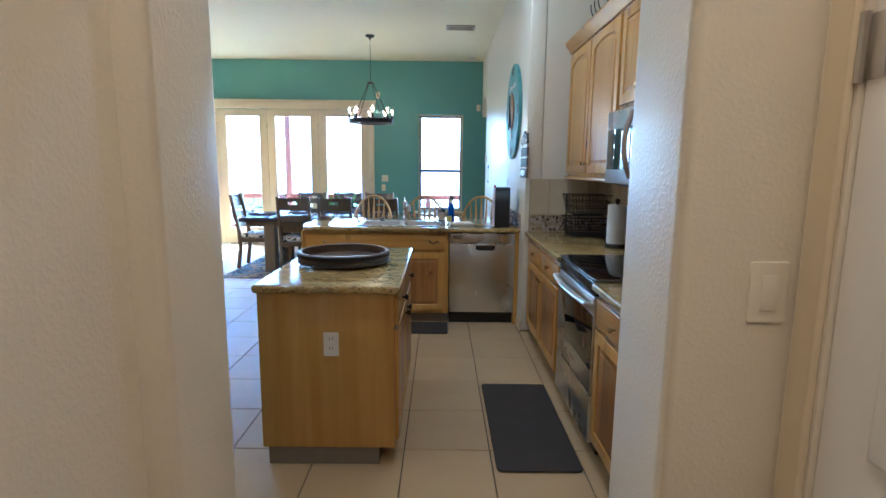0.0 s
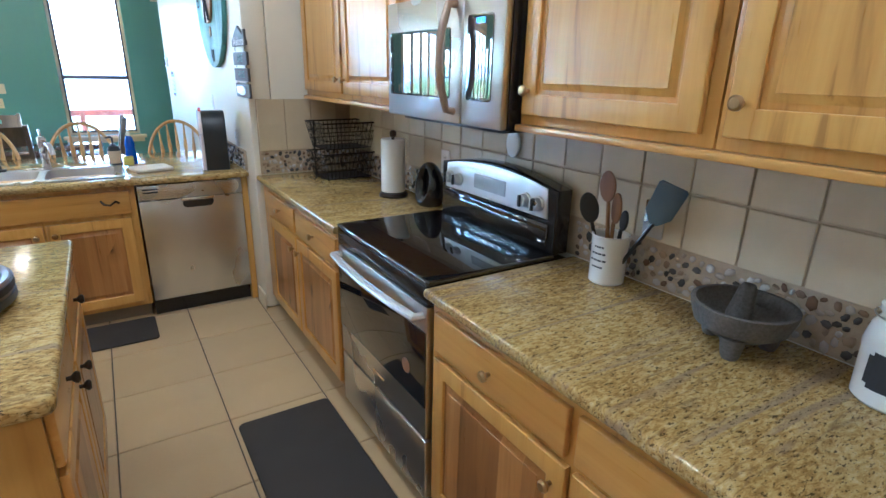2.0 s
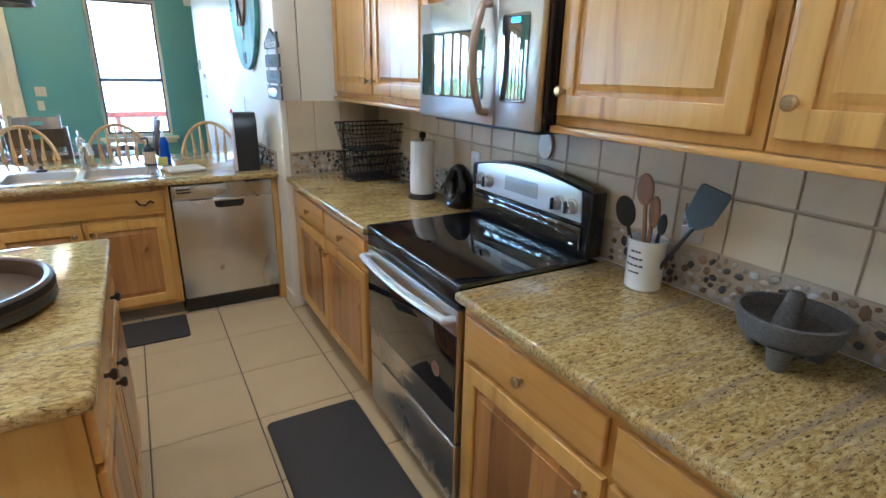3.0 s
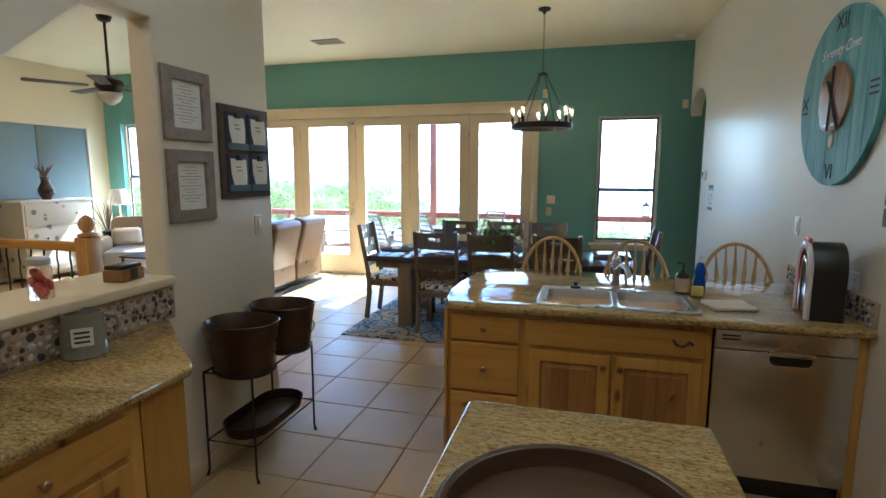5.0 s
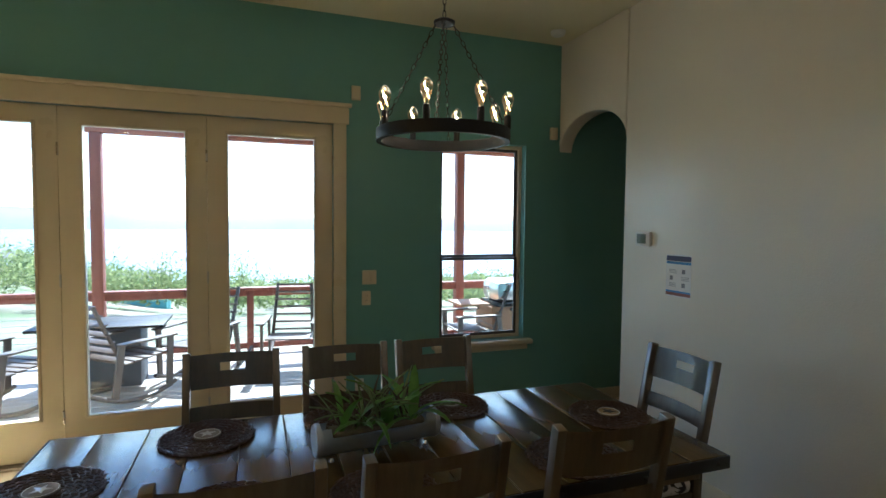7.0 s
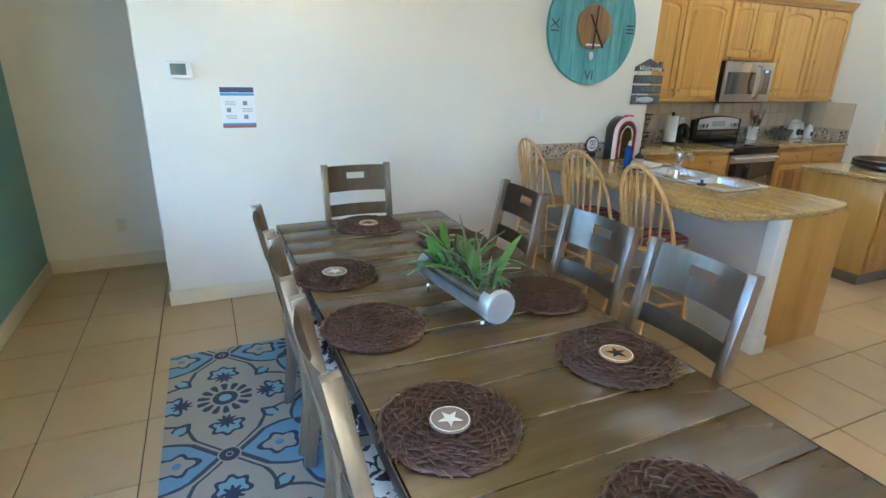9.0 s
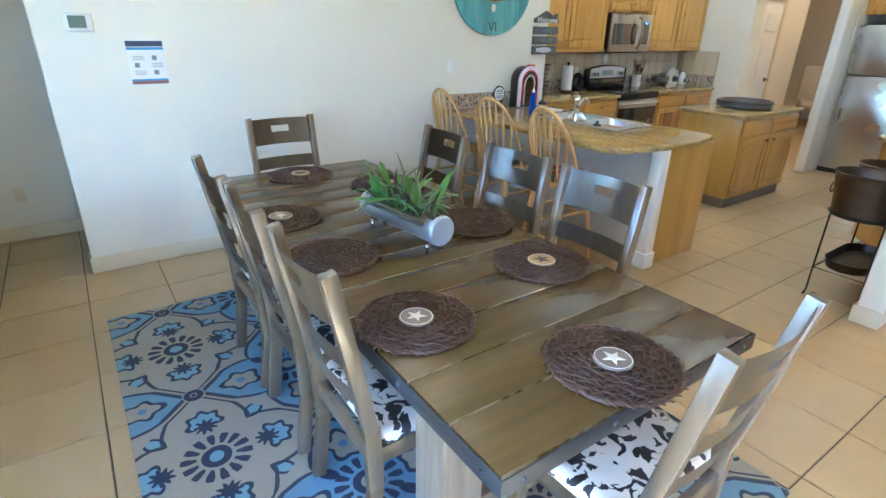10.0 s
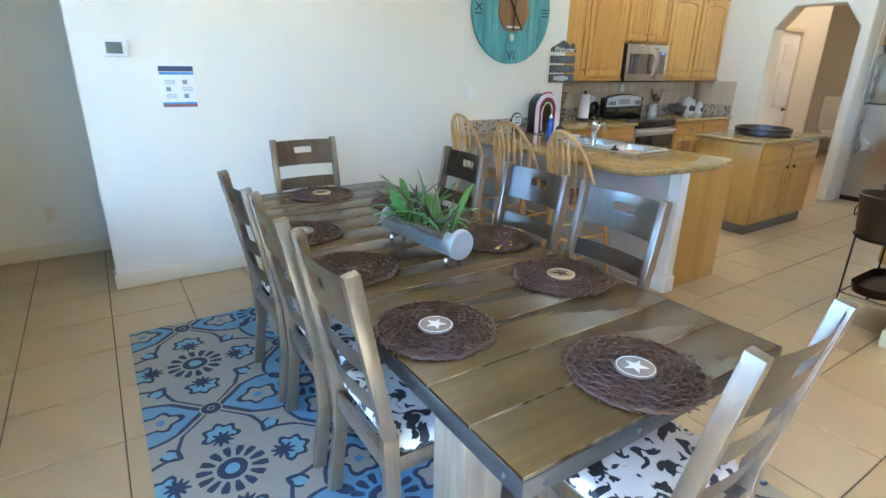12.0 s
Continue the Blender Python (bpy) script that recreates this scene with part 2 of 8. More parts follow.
def granite_mat():
    m = Mat("golden_granite")
    turn = (0, 0, 1.1)
    base = m.noise((38, 95, 80), 4, 0.7, turn, 0.6)
    big = m.noise((2.4, 6.0, 6), 3, 0.6, turn, 1.2)
    fleck = m.noise((58, 180, 150), 3, 0.6, turn, 0.5)
    grit = m.noise((150, 190, 180), 2, 0.6, turn)
    dots = m.voronoi((120, 150, 140))
    gold = m.ramp(base * 0.7 + big * 0.35, [(0.36, (0.16, 0.09, 0.022)), (0.47, (0.34, 0.22, 0.062)), (0.57, (0.48, 0.345, 0.115)), (0.72, (0.60, 0.485, 0.25))])
    vein = m.noise((0.9, 9, 8), 3, 0.65, turn, 1.1)
    col = m.mix(vein.ramp(0.57, 0.66) * 0.7, gold, (0.26, 0.195, 0.125))
    col = m.mix((vein - 0.5).abs().ramp(0.0, 0.02) * -0.45 + 0.45, col, (0.13, 0.085, 0.05))
    col = m.mix(fleck.ramp(0.57, 0.63) * (grit.ramp(0.3, 0.5)) * 0.9, col, (0.04, 0.028, 0.016))
    col = m.mix((dots.ramp(0.10, 0.2) * -0.8 + 0.8) * grit.gt(0.5), col, (0.05, 0.036, 0.026))
    m.put("Base Color", col)
    m.put("Roughness", base * 0.06 + 0.06)
    return m.bump(base, 0.03, 0.001).done()


granite = granite_mat()


def tile_mat(name, a, b, rough, bump=0.25, sc=1.0):
    m = Mat(name)
    rnd = m.random()
    big = m.noise((3.2 * sc,) * 3, 3, 0.5, (0.4, 0.3, 0.2))
    mid = m.noise((14 * sc, 9 * sc, 12 * sc), 3, 0.55, (0.4, 0.3, 0.2))
    speck = m.noise((90 * sc,) * 3, 3, 0.6)
    col = m.mix(big * 0.6 + mid * 0.25 + speck * 0.15, a, b)
    col = m.mix(rnd * 0.16, col, tuple(v * 0.6 for v in a))
    m.put("Base Color", col)
    m.put("Roughness", big * 0.06 + (rough - 0.03))
    return m.bump(mid + big * 2.0 + speck * 0.3, bump * 0.25, 0.006).done()


floor_tile_mat = tile_mat("floor_tile", (0.41, 0.292, 0.142), (0.53, 0.392, 0.205), 0.37, 1.0)
splash_tile_mat = tile_mat("splash_tile", (0.53, 0.43, 0.27), (0.68, 0.57, 0.385), 0.22, 0.15, 2.0)
grout = plain("grout", (0.12, 0.095, 0.07), 0.9, var=0.2, scale=20)
grout_light = plain("tan_grout", (0.46, 0.36, 0.24), 0.9, var=0.15, scale=30)


def pebble_mat():
    m = Mat("river_pebbles")
    r = m.random()
    col = m.ramp(r, [(0.0, (0.03, 0.035, 0.045)), (0.22, (0.07, 0.07, 0.075)), (0.34, (0.20, 0.11, 0.06)), (0.5, (0.45, 0.34, 0.22)),
                     (0.75, (0.55, 0.50, 0.44)), (1.0, (0.66, 0.63, 0.58))])
    return m.put("Base Color", m.mix(m.noise((60,) * 3) * 0.4, col, (0.2, 0.17, 0.14))).done(0.22)


pebble = pebble_mat()


def cowhide_mat():
    m = Mat("cowhide_print")
    n = m.noise((17, 17, 17), 2, 0.5, distort=0.9)
    return m.put("Base Color", m.mix(n.ramp(0.535, 0.55), (0.74, 0.70, 0.66), (0.025, 0.022, 0.03))).done(0.55)


cowhide = cowhide_mat()


def stripe_mat():
    m = Mat("striped_cushion")
    x, y, z = m.xyz()
    f = (x * 9.0).op("FRACT")
    return m.put("Base Color", m.ramp(f, [(0.0, (0.20, 0.035, 0.04)), (0.30, (0.22, 0.04, 0.045)), (0.34, (0.60, 0.52, 0.45)), (0.40, (0.11, 0.10, 0.09)),
                                          (0.62, (0.13, 0.12, 0.10)), (0.68, (0.60, 0.52, 0.45)), (0.74, (0.20, 0.035, 0.04))])).done(0.9)


striped = stripe_mat()


def rug_mat():
    """Medallions on a diagonal lattice: cream and blue fields, navy outlines and petals."""
    m = Mat("medallion_rug")
    x, y, z = m.xyz()
    wob = (m.noise((9,) * 3, 2) - 0.5) * 0.014
    P = 0.9
    def cell(a, off):
        return ((a + off + 50 * P).op("MODULO", P) - P / 2)
    ua, va = cell(x + wob, P / 2), cell(y + wob, P / 2)
    ub, vb = cell(x + wob, 0.0), cell(y + wob, 0.0)
    da = (ua.abs() + va.abs()) / (P / 2)
    in_a = da.lt(1.0)
    u, v = in_a.pick(ua, ub), in_a.pick(va, vb)
    r = (u * u + v * v).sqrt()
    th = v.op("ARCTAN2", u)
    d = (u.abs() + v.abs()) / (P / 2)
    au, av = u.abs(), v.abs()
    swap = au.gt(av)
    p, q = swap.pick(au, av), swap.pick(av, au)
    # scalloped edge: points at the knots, a lobe on each side, a notch on the diagonals
    e = q / (p + q + 0.0001)
    only_b = in_a * -1.0 + 1.0
    rim = ((e * -1.0 + 0.5) / 0.21).op("MINIMUM", 1.0).op("MAXIMUM", 0.0).op("POWER", 0.65) * 0.25 + 0.75 - only_b * 0.075
    outline = (d - rim).abs().lt(0.034)
    inside = d.lt(rim)
    # four flowers on the axes: a crown with a dark calyx towards the middle
    fx = p - 0.232
    fr = (fx * fx + q * q).sqrt()
    fth = q.op("ARCTAN2", fx)
    crown_r = fr / ((fth * 7.0).cos() * 0.13 + 1.0)
    crown = crown_r.lt(0.066) * fx.gt(-0.03)
    crown_line = (crown_r - 0.066).abs().lt(0.009) * fx.gt(-0.035)
    cx = fx + 0.03
    cth = q.op("ARCTAN2", cx)
    calyx = ((cx * cx + q * q).sqrt() / ((cth * 9.0).cos() * 0.28 + 1.0)).lt(0.040) * in_a
    seed = ((fx - 0.005) * (fx - 0.005) + q * q).sqrt().lt(0.020) * only_b
    bloom_r = (fx * fx * 0.55 + q * q).sqrt() / ((fth * 5.0).cos() * 0.16 + 1.0)
    bloom, bloom_line = bloom_r.lt(0.058) * only_b, (bloom_r - 0.060).abs().lt(0.008) * only_b
    # leaves on the diagonals
    lx, ly = (p + q) * 0.7071 - 0.285, (p - q) * 0.7071
    le = (lx * lx) / 0.0030 + ly.abs() / 0.030
    leaf, leafline = le.lt(1.0) * in_a, (le - 1.0).abs().lt(0.22) * in_a
    bx = (p + q) * 0.7071 - 0.165
    bleaf = ((bx * bx) / 0.0021 + (ly * ly) / 0.0006).lt(1.0) * only_b
    # middle: a ring of round-ended petals about a dark disc
    pw = (th * 14.0).cos() - (r - 0.108).abs() * 22.0
    rays = pw.gt(-0.5) * r.gt(0.074) * r.lt(0.134)
    disc, eye = r.lt(0.060), r.lt(0.030)
    # small ringed knots where the points meet
    kx = p - P / 2
    kr = (kx * kx + q * q).sqrt()
    knot, knot_ring, knot_eye = kr.lt(0.050), (kr - 0.030).abs().lt(0.013), kr.lt(0.012)
    weave = m.noise((160, 240, 60), 2)
    rib = (y * 900.0).cos()
    cream_c, blue_c, light_c, navy_c = (0.37, 0.335, 0.26), (0.135, 0.245, 0.42), (0.22, 0.37, 0.48), (0.014, 0.026, 0.07)
    worn = m.noise((5, 5, 5), 3)
    fill = m.mix(inside * only_b, cream_c, m.mix(worn, blue_c, light_c))
    fill = m.mix(crown * in_a, fill, light_c)
    fill = m.mix(bloom, fill, cream_c)
    fill = m.mix(seed, fill, blue_c)
    fill = m.mix(leaf, fill, light_c)
    for k in (crown_line * in_a, calyx, bloom_line, leafline, bleaf, rays, disc, outline * 0.95):
        fill = m.mix(k, fill, navy_c)
    fill = m.mix(eye, fill, m.mix(in_a, cream_c, light_c))
    fill = m.mix(knot, fill, cream_c)
    fill = m.mix(knot_ring + knot_eye, fill, navy_c)
    fill = m.mix(weave * 0.28 + rib * 0.03, fill, (0.17, 0.17, 0.17))
    m.put("Base Color", fill)
    return m.bump(weave + rib * 0.3, 0.5, 0.003).done(0.95)


rug_weave = rug_mat()


def clock_mat():
    m = Mat("turquoise_boards")
    streak = m.noise((14, 1.3, 14), 4, 0.7)
    chips = m.noise((7, 7, 5), 5, 0.75)
    col = m.ramp(streak, [(0.3, (0.07, 0.20, 0.205)), (0.5, (0.13, 0.325, 0.325)), (0.7, (0.23, 0.44, 0.42))])
    return m.put("Base Color", m.mix(chips.ramp(0.62, 0.72) * 0.7, col, (0.16, 0.11, 0.07))).done(0.55)


clock_boards = clock_mat()


def wicker_mat():
    m = Mat("woven_rattan")
    n = m.noise((90,) * 3, 3)
    return m.put("Base Color", m.mix(n, (0.03, 0.014, 0.009), (0.125, 0.064, 0.037))).bump(n, 0.6, 0.002).done(0.5)


wicker = wicker_mat()
leaf_green = plain("succulent_leaf", (0.26, 0.50, 0.10), 0.32, var=0.35, scale=12)
leaf_dull = plain("dusty_leaf", (0.38, 0.47, 0.22), 0.5, var=0.35, scale=12)
leaf_dry = plain("dry_stem", (0.20, 0.15, 0.125), 0.8, var=0.3, scale=20)
def foliage_mat():
    """Leaves that let the light through."""
    m = Mat("oak_foliage")
    col = m.mix(m.island(), (0.10, 0.145, 0.045), (0.37, 0.40, 0.17))
    m.put("Base Color", col)
    tr = m.t.nodes.new("ShaderNodeBsdfTranslucent")
    m.t.links.new(col, tr.inputs[0])
    mx = m.t.nodes.new("ShaderNodeMixShader")
    mx.inputs[0].default_value = 0.5
    m.t.links.new(m.b.outputs[0], mx.inputs[1])
    m.t.links.new(tr.outputs[0], mx.inputs[2])
    m.t.links.new(mx.outputs[0], m.t.nodes["Material Output"].inputs[0])
    return m.done(0.7)


foliage = foliage_mat()
scrub = (lambda m: m.put("Base Color", m.mix(m.noise((0.06,) * 3, 5).ramp(0.35, 0.65), (0.10, 0.13, 0.05), (0.40, 0.34, 0.25))).done(0.95))(Mat("hill_scrub"))
# hills across the lake: distance haze is put into this pale blue-grey
hazed_hill = plain("hazed_hills", (0.26, 0.29, 0.34), 0.95, var=0.3, scale=0.004)
lake = (lambda m: m.put("Base Color", (0.20, 0.29, 0.37)).bump(m.noise((0.3, 0.05, 0.3), 3), 0.5, 0.3).done(0.45))(Mat("lake_water"))


# ---- mesh helpers ----
def box(bm, x0, x1, y0, y1, z0, z1, bevel=0.0, seg=2):
    """A box between two corners, its edges rounded."""
    x0, x1, y0, y1, z0, z1 = min(x0, x1), max(x0, x1), min(y0, y1), max(y0, y1), min(z0, z1), max(z0, z1)
    m = Matrix.LocRotScale(((x0 + x1) / 2, (y0 + y1) / 2, (z0 + z1) / 2), None, (x1 - x0, y1 - y0, z1 - z0))
    made = bmesh.ops.create_cube(bm, size=1.0, matrix=m)["verts"]
    if bevel:
        edges = list({e for v in made for e in v.link_edges})
        bmesh.ops.bevel(bm, geom=edges, offset=min(bevel, 0.49 * min(x1 - x0, y1 - y0, z1 - z0)), segments=seg, profile=0.5, affect="EDGES")
    return bm


def rod(bm, a, b, r0, r1=None, seg=12):
    """A round bar from a to b."""
    a, b = Vector(a), Vector(b)
    r1 = r0 if r1 is None else r1
    m = Matrix.Translation((a + b) / 2) @ (b - a).to_track_quat("Z", "Y").to_matrix().to_4x4()
    bmesh.ops.create_cone(bm, cap_ends=True, segments=seg, radius1=r0, radius2=r1, depth=(b - a).length, matrix=m)
    return bm


def bar(bm, a, b, w, d, up=(0, 0, 1), bevel=0.0):
    """A square bar from a to b, w wide and d deep."""
    a, b = Vector(a), Vector(b)
    z = (b - a).normalized()
    x = Vector(up).cross(z)
    x = x.normalized() if x.length > 1e-4 else Vector((1, 0, 0))
    y = z.cross(x)
    rot = Matrix((x, y, z)).transposed().to_4x4()
    m = Matrix.Translation((a + b) / 2) @ rot @ Matrix.Diagonal((w, d, (b - a).length, 1))
    made = bmesh.ops.create_cube(bm, size=1.0, matrix=m)["verts"]
    if bevel:
        bmesh.ops.bevel(bm, geom=list({e for v in made for e in v.link_edges}), offset=bevel, segments=2, profile=0.5, affect="EDGES")
    return bm


def lathe(bm, profile, centre=(0, 0, 0), seg=32, sx=1.0, sy=1.0, m=None):
    """A turned form: rows of (radius, height)."""
    rings = []
    m = m or Matrix.Translation(centre)
    for r, z in profile:
        if r < 1e-5:
            rings.append([bm.verts.new(m @ Vector((0, 0, z)))])
        else:
            rings.append([bm.verts.new(m @ Vector((r * sx * math.cos(2 * math.pi * k / seg), r * sy * math.sin(2 * math.pi * k / seg), z))) for k in range(seg)])
    for a, b in zip(rings, rings[1:]):
        for k in range(seg):
            q = [a[k % len(a)], a[(k + 1) % len(a)], b[(k + 1) % len(b)], b[k % len(b)]]
            q = list(dict.fromkeys(q))
            if len(q) > 2:
                bm.faces.new(q)
    bmesh.ops.recalc_face_normals(bm, faces=bm.faces)
    return bm


def tube(bm, pts, r, seg=8, closed=False, flat=1.0):
    """A round section swept along points; r a number or one a point."""
    pts = [Vector(p) for p in pts]
    n = len(pts)
    rs = r if isinstance(r, (list, tuple)) else [r] * n
    rings, ref = [], None
    for k, p in enumerate(pts):
        a, b = (pts[k - 1], pts[(k + 1) % n]) if closed else (pts[max(k - 1, 0)], pts[min(k + 1, n - 1)])
        t = (b - a).normalized()
        if ref is None:
            ref = t.cross(Vector((0, 0, 1)) if abs(t.z) < 0.9 else Vector((1, 0, 0))).normalized()
        ref = (ref - t * ref.dot(t)).normalized()
        other = t.cross(ref)
        rings.append([bm.verts.new(p + rs[k] * (ref * math.cos(2 * math.pi * j / seg) + other * flat * math.sin(2 * math.pi * j / seg))) for j in range(seg)])
    for k in range(n if closed else n - 1):
        a, b = rings[k], rings[(k + 1) % n]
        for j in range(seg):
            bm.faces.new((a[j], a[(j + 1) % seg], b[(j + 1) % seg], b[j]))
    if not closed:
        bm.faces.new(rings[0][::-1])
        bm.faces.new(rings[-1])
    return bm


def slab(outline, depth, bevel=0.0, holes=(), m=None, res=2):
    """A flat board with a drawn outline and holes, its rims rounded, as a bmesh: outline in x and y, thickness up from 0."""
    cu = bpy.data.curves.new("outline", "CURVE")
    cu.dimensions, cu.fill_mode = "2D", "BOTH"
    cu.extrude, cu.bevel_depth, cu.bevel_resolution = max(depth / 2 - bevel, 0.0002), bevel, res
    cu.offset = -bevel
    for ring in (outline, *holes):
        sp = cu.splines.new("POLY")
        sp.points.add(len(ring) - 1)
        sp.use_cyclic_u = True
        for p, q in zip(sp.points, ring):
            p.co = (q[0], q[1], 0, 1)
    ob = bpy.data.objects.new("outline", cu)
    scene.collection.objects.link(ob)
    me = bpy.data.meshes.new_from_object(ob.evaluated_get(bpy.context.evaluated_depsgraph_get()))
    bpy.data.objects.remove(ob)
    bpy.data.curves.remove(cu)
    bm = bmesh.new()
    bm.from_mesh(me)
    bpy.data.meshes.remove(me)
    bmesh.ops.remove_doubles(bm, verts=bm.verts, dist=1e-5)
    bmesh.ops.transform(bm, matrix=(m or Matrix()) @ Matrix.Translation((0, 0, depth / 2)), verts=bm.verts)
    return bm


def text_bm(words, size, m, depth=0.002, italic=0.0):
    cu = bpy.data.curves.new("words", "FONT")
    cu.body, cu.size, cu.extrude, cu.align_x, cu.align_y, cu.shear = words, size, depth, "CENTER", "CENTER", italic
    cu.resolution_u = 3
    ob = bpy.data.objects.new("words", cu)
    scene.collection.objects.link(ob)
    me = bpy.data.meshes.new_from_object(ob.evaluated_get(bpy.context.evaluated_depsgraph_get()))
    bpy.data.objects.remove(ob)
    bm = bmesh.new()
    bm.from_mesh(me)
    bpy.data.meshes.remove(me)
    bmesh.ops.transform(bm, matrix=m, verts=bm.verts)
    return bm


def mesh_of(name, bm, material, smooth=True, angle=35):
    me = bpy.data.meshes.new(name)
    bm.normal_update()
    bm.to_mesh(me)
    bm.free()
    me.materials.append(material)
    if smooth:
        me.polygons.foreach_set("use_smooth", [True] * len(me.polygons))
        me.set_sharp_from_angle(angle=radians(angle))
    return me


def part(name, bm, material, parent=None, label="", smooth=True, at=None):
    ob = new(name, mesh_of(name, bm, material, smooth))
    ob.parent = parent
    if at is not None:
        ob.matrix_basis = at
    if label:
        ob["label"] = label
    return ob


def thing(name, label, category, at=None, group="", kind=""):
    ob = new(name)
    ob.empty_display_size = 0.1
    if at is not None:
        ob.matrix_basis = at
    return tagged(ob, label, category, group, kind)


def solid(name, bm, material, label, category, group="", kind="", at=None, smooth=True):
    ob = new(name, mesh_of(name, bm, material, smooth))
    if at is not None:
        ob.matrix_basis = at
    return tagged(ob, label, category, group, kind)


def B(*dims, bevel=0.0, seg=2):
    return box(bmesh.new(), *dims, bevel=bevel, seg=seg)


def boxes(rows, bevel=0.0):
    bm = bmesh.new()
    for r in rows:
        box(bm, *r, bevel=bevel)
    return bm


def turned(profile, seg=32, centre=(0, 0, 0), sx=1.0, sy=1.0, m=None):
    return lathe(bmesh.new(), profile, centre, seg, sx, sy, m)


def swept(pts, r, seg=8, closed=False, flat=1.0):
    return tube(bmesh.new(), pts, r, seg, closed, flat)


def arc(cx, cy, rx, ry, a0, a1, n=12):
    return [(cx + rx * math.cos(radians(a0 + (a1 - a0) * k / n)), cy + ry * math.sin(radians(a0 + (a1 - a0) * k / n))) for k in range(n + 1)]


def round_rect(x0, x1, y0, y1, r, n=5):
    return (arc(x1 - r, y1 - r, r, r, 0, 90, n) + arc(x0 + r, y1 - r, r, r, 90, 180, n)
            + arc(x0 + r, y0 + r, r, r, 180, 270, n) + arc(x1 - r, y0 + r, r, r, 270, 360, n))


# frames that stand upright: local x along the wall, local y up, local z out of it
FACE_W = Matrix(((0, 0, -1, 0), (-1, 0, 0, 0), (0, 1, 0, 0), (0, 0, 0, 1)))   # looks to -x, local x runs to -y
FACE_E = Matrix(((0, 0, 1, 0), (1, 0, 0, 0), (0, 1, 0, 0), (0, 0, 0, 1)))     # looks to +x, local x runs to +y
FACE_S = Matrix(((1, 0, 0, 0), (0, 0, -1, 0), (0, 1, 0, 0), (0, 0, 0, 1)))    # looks to -y, local x runs to +x
FACE_N = Matrix(((-1, 0, 0, 0), (0, 0, 1, 0), (0, 1, 0, 0), (0, 0, 0, 1)))    # looks to +y, local x runs to -x


def on(face, x, y, z):
    return Matrix.Translation((x, y, z)) @ face


# ---- the large structure ----
CEIL = 3.32
NORTH, EAST, KIT = 10.90, 1.52, 2.18
PILLAR = -1.68

tagged(part("floor", B(-8.3, 3.7, -2.7, 11.05, -0.2, -0.006), grout), "dark grout bed under beige floor tiles", "floor", kind="structure")
FLOOR = bpy.data.objects["floor"]
tagged(part("ceiling", B(-8.3, 3.7, -2.7, 11.05, CEIL, CEIL + 0.15), cream_smooth), "cream painted flat ceiling", "ceiling", kind="structure")


def wall(name, rows, material, label, bevel=0.012):
    return tagged(part(name, boxes(rows, bevel), material), label, "wall", kind="structure")


N0, N1 = NORTH, NORTH + 0.15
DOORS = (-5.16, -0.53, 0.0, 2.47)     # the row of glazed doors
WIN = (0.37, 1.18, 0.66, 2.40)        # dining window
LWIN = (-7.76, -6.85, 0.75, 2.47)     # living room window
SWIN = (-6.15, -5.42, 0.75, 2.15)     # small living room window
wall("wall_north", [(-8.3, LWIN[0], N0, N1, 0, CEIL), (LWIN[0], LWIN[1], N0, N1, 0, LWIN[2]), (LWIN[0], LWIN[1], N0, N1, LWIN[3], CEIL),
                    (LWIN[1], SWIN[0], N0, N1, 0, CEIL), (SWIN[0], SWIN[1], N0, N1, 0, SWIN[2]), (SWIN[0], SWIN[1], N0, N1, SWIN[3], CEIL),
                    (SWIN[1], DOORS[0], N0, N1, 0, CEIL), (DOORS[0], DOORS[1], N0, N1, DOORS[3], CEIL), (DOORS[1], WIN[0], N0, N1, 0, CEIL),
                    (WIN[0], WIN[1], N0, N1, 0, WIN[2]), (WIN[0], WIN[1], N0, N1, WIN[3], CEIL), (WIN[1], 2.65, N0, N1, 0, CEIL)],
     teal, "teal textured wall with glazed doors and windows", 0.0)
wall("wall_east", [(EAST, EAST + 0.14, 5.80, 9.98, 0, CEIL)], cream, "cream textured wall with rounded corners", 0.02)
wall("wall_stub", [(EAST + 0.14, KIT + 0.12, 5.80, 5.94, 0, CEIL)], cream, "cream wall closing the counter run", 0.0)
wall("wall_kitchen_east", [(KIT, KIT + 0.12, 2.30, 5.80, 0, CEIL)], cream, "cream kitchen wall behind the range", 0.0)
wall("wall_hall_end", [(2.50, 2.65, 5.94, 10.90, 0, CEIL), (1.66, 2.50, 5.94, 6.0, 0, CEIL)], cream, "cream end wall of the side hall", 0.0)
# arch between wall and north wall
_c = (9.98 + 10.90) / 2
_arch = [(9.98, CEIL), (9.98, 2.36)] + [(_c - 0.46 * math.cos(radians(a)), 2.36 + 0.28 * math.sin(radians(a))) for a in range(0, 181, 12)] + [(10.90, CEIL)]
tagged(part("wall_arch", slab([(p[0], p[1]) for p in _arch], 0.14, 0.012, m=on(FACE_E, EAST, 0, 0)), cream), "cream arched opening to the side hall", "wall", kind="structure")
# kitchen south wall with the opening to the hall
OP0, OP1, OPT = 0.28, 1.22, 2.28
_so = [(0.165, 0), (OP0, 0), (OP0, 2.02), (OP0 + 0.2, OPT), (OP1 - 0.2, OPT), (OP1, 2.02), (OP1, 0), (2.30, 0), (2.30, CEIL), (0.165, CEIL)]
tagged(part("wall_south", slab(_so, 0.28, 0.022, m=on(FACE_S, 0, 2.46, 0), res=3), cream), "cream wall with a clipped-corner opening", "wall", kind="structure")
wall("wall_hall_west", [(0.16, 0.22, -2.6, 2.1795, 0, CEIL)], cream, "cream wall of the entry hall", 0.0)
HX = 1.45
